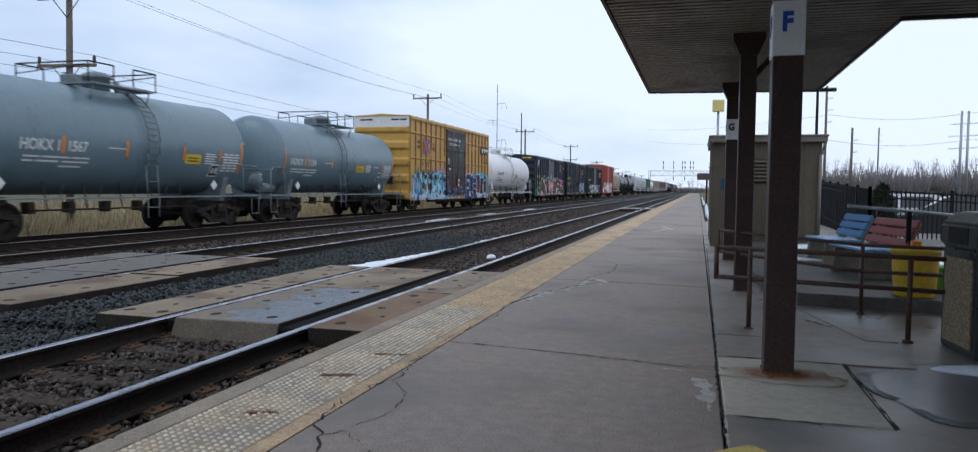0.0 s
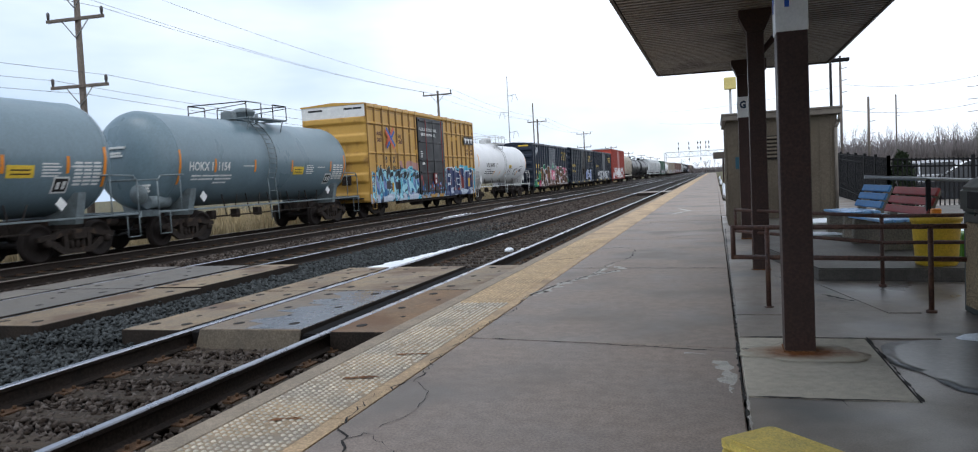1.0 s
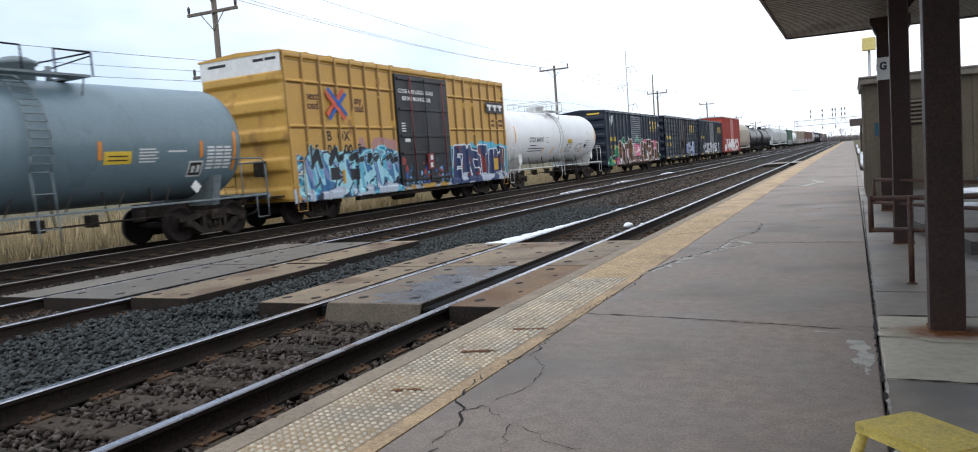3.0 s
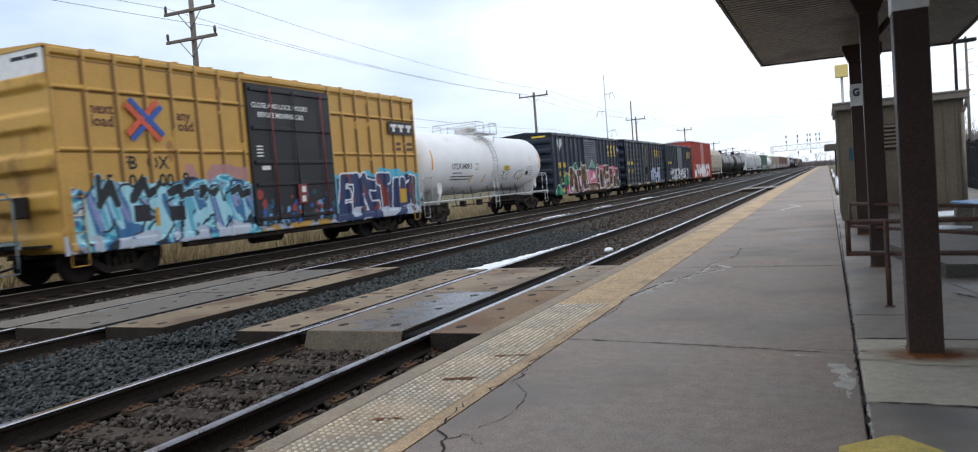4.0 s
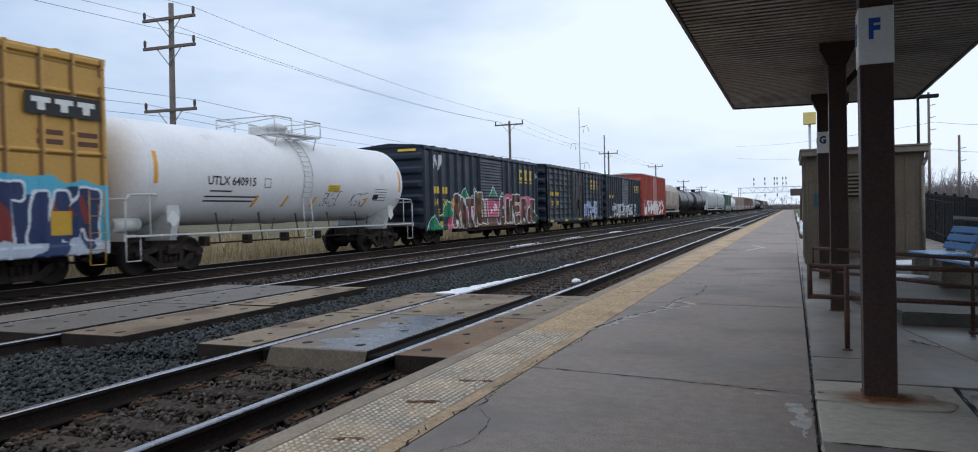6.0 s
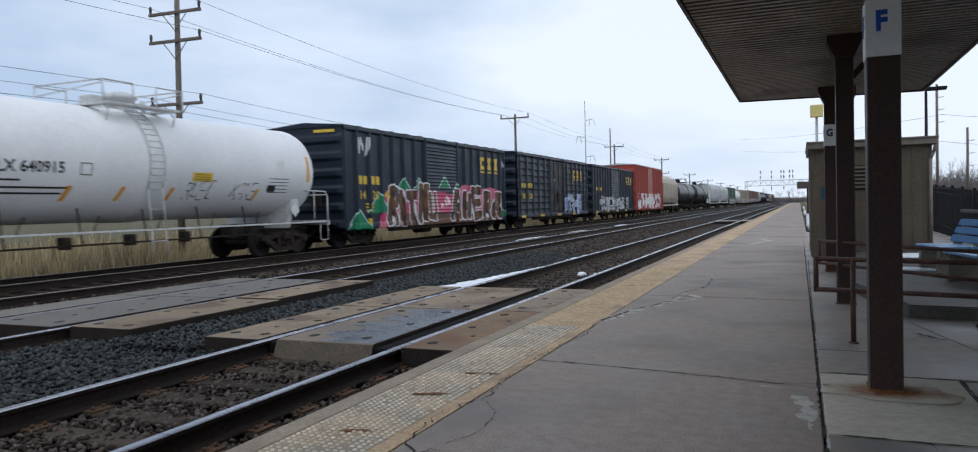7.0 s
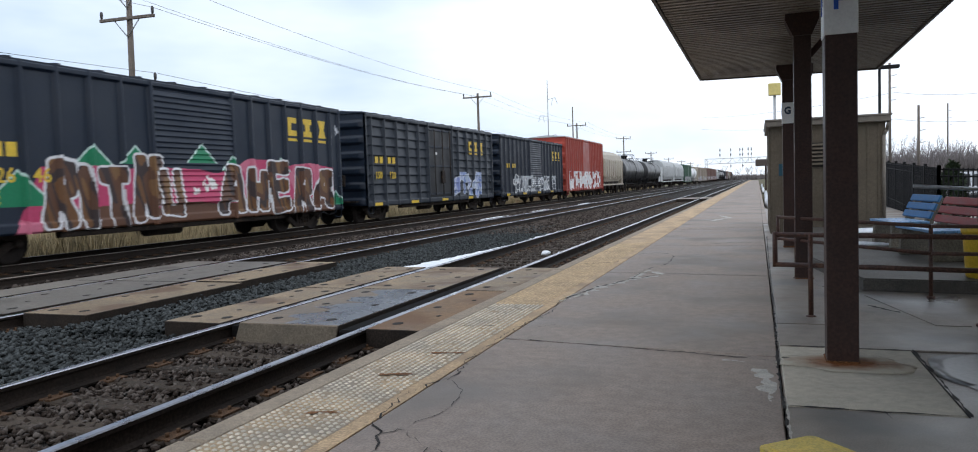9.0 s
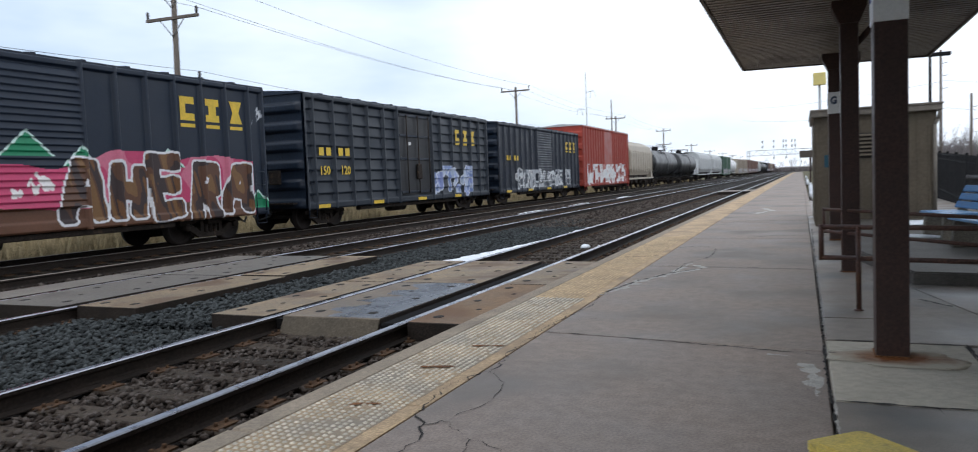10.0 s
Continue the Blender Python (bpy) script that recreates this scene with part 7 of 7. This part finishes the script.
def grey_marking(number, lad):
    def f(ob):
        wrap = (A1, R1)
        place_letters("lettering", number, 0.36, MARK_WHITE, ob, (lad - 3.18, 2.24), 0.008, wrap, 0.86)
        bm = bmesh.new()
        for z, rows in ((1.98, ((-4.0, -3.55), (-3.5, -2.7), (-2.65, -2.1))), (1.88, ((-4.0, -3.7), (-3.65, -3.0), (-2.9, -2.1))), (1.77, ((-2.95, -2.3),))):
            for y0, y1 in rows:
                tank_patch(bm, lad + y0, lad + y1, z - 0.022, z + 0.022, A1, R1)
        for k in range(5):
            tank_patch(bm, lad + 2.35, lad + 2.8 + 0.08 * (k % 2), 2.28 - k * 0.07, 2.315 - k * 0.07, A1, R1)
        tank_patch(bm, lad + 3.15, lad + 3.7, 2.22, 2.26, A1, R1)
        for k in range(7):
            for j in range(3):
                tank_patch(bm, 3.95 + j * 0.28, 4.17 + j * 0.28 + 0.03 * (k % 2), 2.30 - k * 0.085, 2.35 - k * 0.085, A1, R1)
        tank_patch(bm, lad - 1.55, lad - 0.95, 2.26, 2.29, A1, R1)
        tagged(part("stencil", bm, MARK_WHITE, ob), kind="stuff")
        bm = bmesh.new()
        tank_patch(bm, 3.40, 3.85, 1.62, 2.0, A1, R1, 0)
        tank_patch(bm, 3.44, 3.81, 1.66, 1.96, A1, R1, 1, 0.009)
        tank_patch(bm, 3.50, 3.60, 1.72, 1.88, A1, R1, 0, 0.013)
        tank_patch(bm, 3.66, 3.76, 1.72, 1.90, A1, R1, 0, 0.013)
        part("data_plate", bm, (MARK_WHITE, MARK_BLACK), ob)
        for y in (-4.93, lad - 2.95, lad - 0.9, lad + 1.35, 3.75, 4.86):
            big = abs(y) > 4.7
            bm = bmesh.new()
            tank_patch(bm, y - 0.045, y + 0.045, 1.75 if big else 2.08, 2.72 if big else 2.48, A1, R1, 0, 0.012)
            part("reflector", bm, MARK_ORANGE, ob, "orange reflective strip")
        bm = bmesh.new()
        tank_patch(bm, lad + 1.45, lad + 2.15, 1.98, 2.26, A1, R1)
        panel = part("warning_panel", bm, MARK_YELLOW, ob, "yellow warning panel")
        bm = bmesh.new()
        for k in range(2):
            tank_patch(bm, lad + 1.55, lad + 2.05, 2.14 - k * 0.09, 2.17 - k * 0.09, A1, R1, 0, 0.009)
        part("warning_line", bm, MARK_BLACK, panel)
        for y in (-3.9, 3.55):
            bm = bmesh.new()
            box(bm, 1.30, 1.32, -0.115, 0.115, -0.115, 0.115, 0, pose(0, y, 1.36, 45))
            part("placard", bm, MARK_WHITE, ob, "white diamond placard")
        bm = bmesh.new()
        for z, x0, x1, d in ((2.85, -0.55, 0.1, 0.03), (2.70, -0.45, -0.05, 0.03), (2.62, -0.45, 0.0, 0.03), (1.75, 0.4, 0.75, 0.12), (1.67, 0.4, 0.7, 0.12), (1.59, 0.4, 0.72, 0.12)):
            box(bm, x0, x1, -5.62 + d, -5.58 + d + 0.05, z - 0.03, z + 0.03)
        tagged(part("head_stencil", bm, MARK_WHITE, ob), kind="stuff")
    return f


tank_car("blue-grey tank car with white stencils and top platform", 16.7, 4.9, 0.6, R1, A1, TANK_GREY, FITTING_GREY, 4.2, grey_marking("HOKX 111567", 0.7), lad_y=0.7)
tank_car("blue-grey tank car with white stencils and rounded end", 29.22, 4.95, 0.6, R1, A1, TANK_GREY, FITTING_GREY, 4.3, grey_marking("HOKX 111154", -0.4), lad_y=-0.4)

R2, A2 = 1.40, 2.62


def white_marking(ob):
    place_letters("lettering", "UTLX 640915", 0.34, MARK_BLACK, ob, (-3.4, 2.42), 0.006, (A2, R2))
    bm = bmesh.new()
    for z, y0, y1 in ((2.15, -4.25, -3.4), (2.0, -4.4, -2.2), (1.88, -4.4, -2.4)):
        tank_patch(bm, y0, y1, z - 0.02, z + 0.02, A2, R2)
    for k in range(5):
        tank_patch(bm, 4.3, 5.2, 2.35 - k * 0.1, 2.37 - k * 0.1, A2, R2)
    tagged(part("stencil", bm, MARK_BLACK, ob), kind="stuff")
    bm = bmesh.new()
    tank_patch(bm, 1.25, 1.95, 2.22, 2.45, A2, R2)
    panel = part("warning_panel", bm, MARK_YELLOW, ob, "yellow warning panel")
    bm = bmesh.new()
    for k in range(3):
        tank_patch(bm, 1.33, 1.87, 2.27 + k * 0.06, 2.285 + k * 0.06, A2, R2, 0, 0.009)
    tagged(part("warning_line", bm, MARK_BLACK, panel), kind="stuff")
    for y, z0, z1 in ((-6.15, 2.3, 3.1), (6.15, 2.3, 3.1), (-2.3, 1.72, 2.05), (-0.9, 1.72, 2.05), (3.8, 1.72, 2.05), (0.6, 1.72, 2.05)):
        bm = bmesh.new()
        tank_patch(bm, y - 0.06, y + 0.06, z0, z1, A2, R2, 0, 0.008)
        if z1 < 2.2:
            for v in bm.verts:
                v.co.y += (v.co.z - 1.88) * 0.35
        part("reflector", bm, REFLECT, ob, "orange yellow reflective strip")
    bm = bmesh.new()
    tank_patch(bm, 4.25, 4.62, 1.98, 2.16, A2, R2)
    part("data_plate", bm, MARK_BLACK, ob)
    bm = bmesh.new()
    tank_patch(bm, -2.05, -1.75, 2.28, 2.56, A2, R2, 0, 0.003)
    tank_patch(bm, -2.02, -1.78, 2.31, 2.53, A2, R2, 1, 0.006)
    part("stencil_square", bm, (BENCH_CONCRETE, TANK_WHITE), ob)
    bm = bmesh.new()
    q = random.Random(3)
    f = lambda y, z: ((R2 + 0.006) * math.cos(math.asin((z - A2) / R2)), y, z)
    for y0, forms in ((1.05, "RUEC"), (2.75, "KANE")):
        for k, letter in enumerate(forms):
            lo, hi, lean = q.uniform(1.72, 1.85), q.uniform(2.08, 2.26), q.uniform(0.05, 0.16)
            for a, b in FORMS[letter]:
                p, r = [(y0 + k * 0.26 + 0.24 * c[0] + lean * c[1], lo + (hi - lo) * c[1]) for c in (a, b)]
                rod(bm, f(*p), f(*r), 0.011, 4)
    part("spray_scrawl", bm, MARK_BLACK, ob, "black spray-paint scrawl")
    for y in (-5.55, 5.55):
        bm = bmesh.new()
        box(bm, 1.28, 1.30, y - 0.2, y + 0.2, 1.32, 1.75, 0.004)
        holder = part("placard_holder", bm, FITTING_WHITE, ob)
        bm = bmesh.new()
        box(bm, 1.302, 1.312, -0.16, 0.16, -0.16, 0.16, 0, pose(0, y, 1.42, 45))
        part("placard", bm, MARK_WHITE, holder, "white diamond placard")


tank_car("dingy white tank car with ringed middle and scrawls", 58.55, 6.3, 0.65, R2, A2, TANK_WHITE, FITTING_WHITE, 5.4, white_marking, mid_ring=True, over=0.22)


# ---- far cars ----
def hopper(label, u, half, paint, h=4.45, spin=False):
    ob = tagged(empty("hopper_car"), label, "hopper car", "freight train cars")
    MOVERS.append((ob, u))
    bm = bmesh.new()
    prism(bm, [(-1.25, 1.35), (1.25, 1.35), (1.55, 1.9), (1.58, 3.4), (1.35, 4.1), (0.8, h), (-0.8, h), (-1.35, 4.1), (-1.58, 3.4), (-1.55, 1.9)], -half + 0.9, half - 0.9)
    for v in bm.verts:
        if v.co.z < 1.8:
            v.co.y *= 0.78
    part("body", bm, paint, ob)
    for k in range(4):
        y = -half + 2.9 + k * (2 * half - 5.8) / 3
        bm = bmesh.new()
        prism(bm, [(y - 1.1, 1.4), (y + 1.1, 1.4), (y + 0.3, 0.55), (y - 0.3, 0.55)], -1.2, 1.2, "x")
        part("bay", bm, TRUCK, ob)
    for s in (-1, 1):
        bm = bmesh.new()
        prism(bm, [(s * (half - 0.9), 3.4), (s * half, 1.1), (s * half, 0.95), (s * (half - 0.9), 1.0)], -1.4, 1.4, "x")
        part("end_slope", bm, paint, ob)
    bm = bmesh.new()
    for y in np.linspace(-half + 1.2, half - 1.2, 10):
        box(bm, 1.54, 1.62, y - 0.05, y + 0.05, 1.6, 3.6)
    box(bm, -0.3, 0.3, -half, half, 0.7, 1.0)
    box(bm, 1.3, 1.5, -half, half, 0.95, 1.1)
    box(bm, -0.6, 0.6, -half + 0.8, half - 0.8, h, h + 0.1)
    part("rib", bm, paint, ob)
    couplers(ob, half)
    trucks(ob, half - 1.8, spin)


def plain_boxcar(label, u, half, paint, base, eave, seed):
    boxcar(label, u, half, eave, relief_posts(tuple(np.linspace(-half + 0.05, -2.2, 7)) + tuple(np.linspace(2.2, half - 0.05, 7)), -1.4, 1.4, eave, False), paint_tagged(base, -half + 1, half - 1, 1.9, seed, [(0.5, 0.5, 0.5), (0.2, 0.2, 0.25), (0.35, 0.3, 0.3)], (0.55, 0.55, 0.55), 5), paint, 0.12, None, spin=False, end_waves=5)


hopper("tan covered hopper car", 137.1, 6.3, CAR_TAN)
u = 152.6
for k, kind in enumerate("KKHHGTNNRRRHKKKBRKNRBK"):
    if kind in "KT":
        tank_car("black tank car far along the train" if kind == "K" else "white tank car far along the train", u, 7.2, 0.6, 1.48, 2.62, TANK_BLACK if kind == "K" else TANK_WHITE, BLACK_STEEL if kind == "K" else FITTING_WHITE, 6.3, None, False, detail=False)
    elif kind == "H":
        hopper("pale grey covered hopper car", u, 8.9, CAR_PALE)
    else:
        pm, base, eave, lab = {"G": (CAR_GREEN, (0.03, 0.085, 0.05), 4.3, "green boxcar far along the train"), "N": (CAR_TAN, (0.25, 0.20, 0.15), 4.2, "tan boxcar far along the train"),
                               "R": (CAR_BROWN, (0.12, 0.05, 0.035), 4.4, "brown boxcar far along the train"), "B": (CAR_NAVY, (0.02, 0.022, 0.03), 4.3, "dark boxcar far along the train")}[kind]
        plain_boxcar(lab, u, 8.7, pm, base, eave, 100 + k)
    u += 18.6


# ---- motion of the train ----
def motions():
    for ob, u in MOVERS:
        walk(ob, [(t, pose(TRAIN_X, u - SPEED * t, TOR)) for t in (0.0, 2.5, 5.0, 7.5, 10.0)])
    turn = math.degrees(SPEED / 0.457)
    for ob, yy in SPINNERS:
        walk(ob, [(k * 0.1, pose(0, yy, 0.457, turn * k * 0.1, 0, 0)) for k in range(101)])


motions()
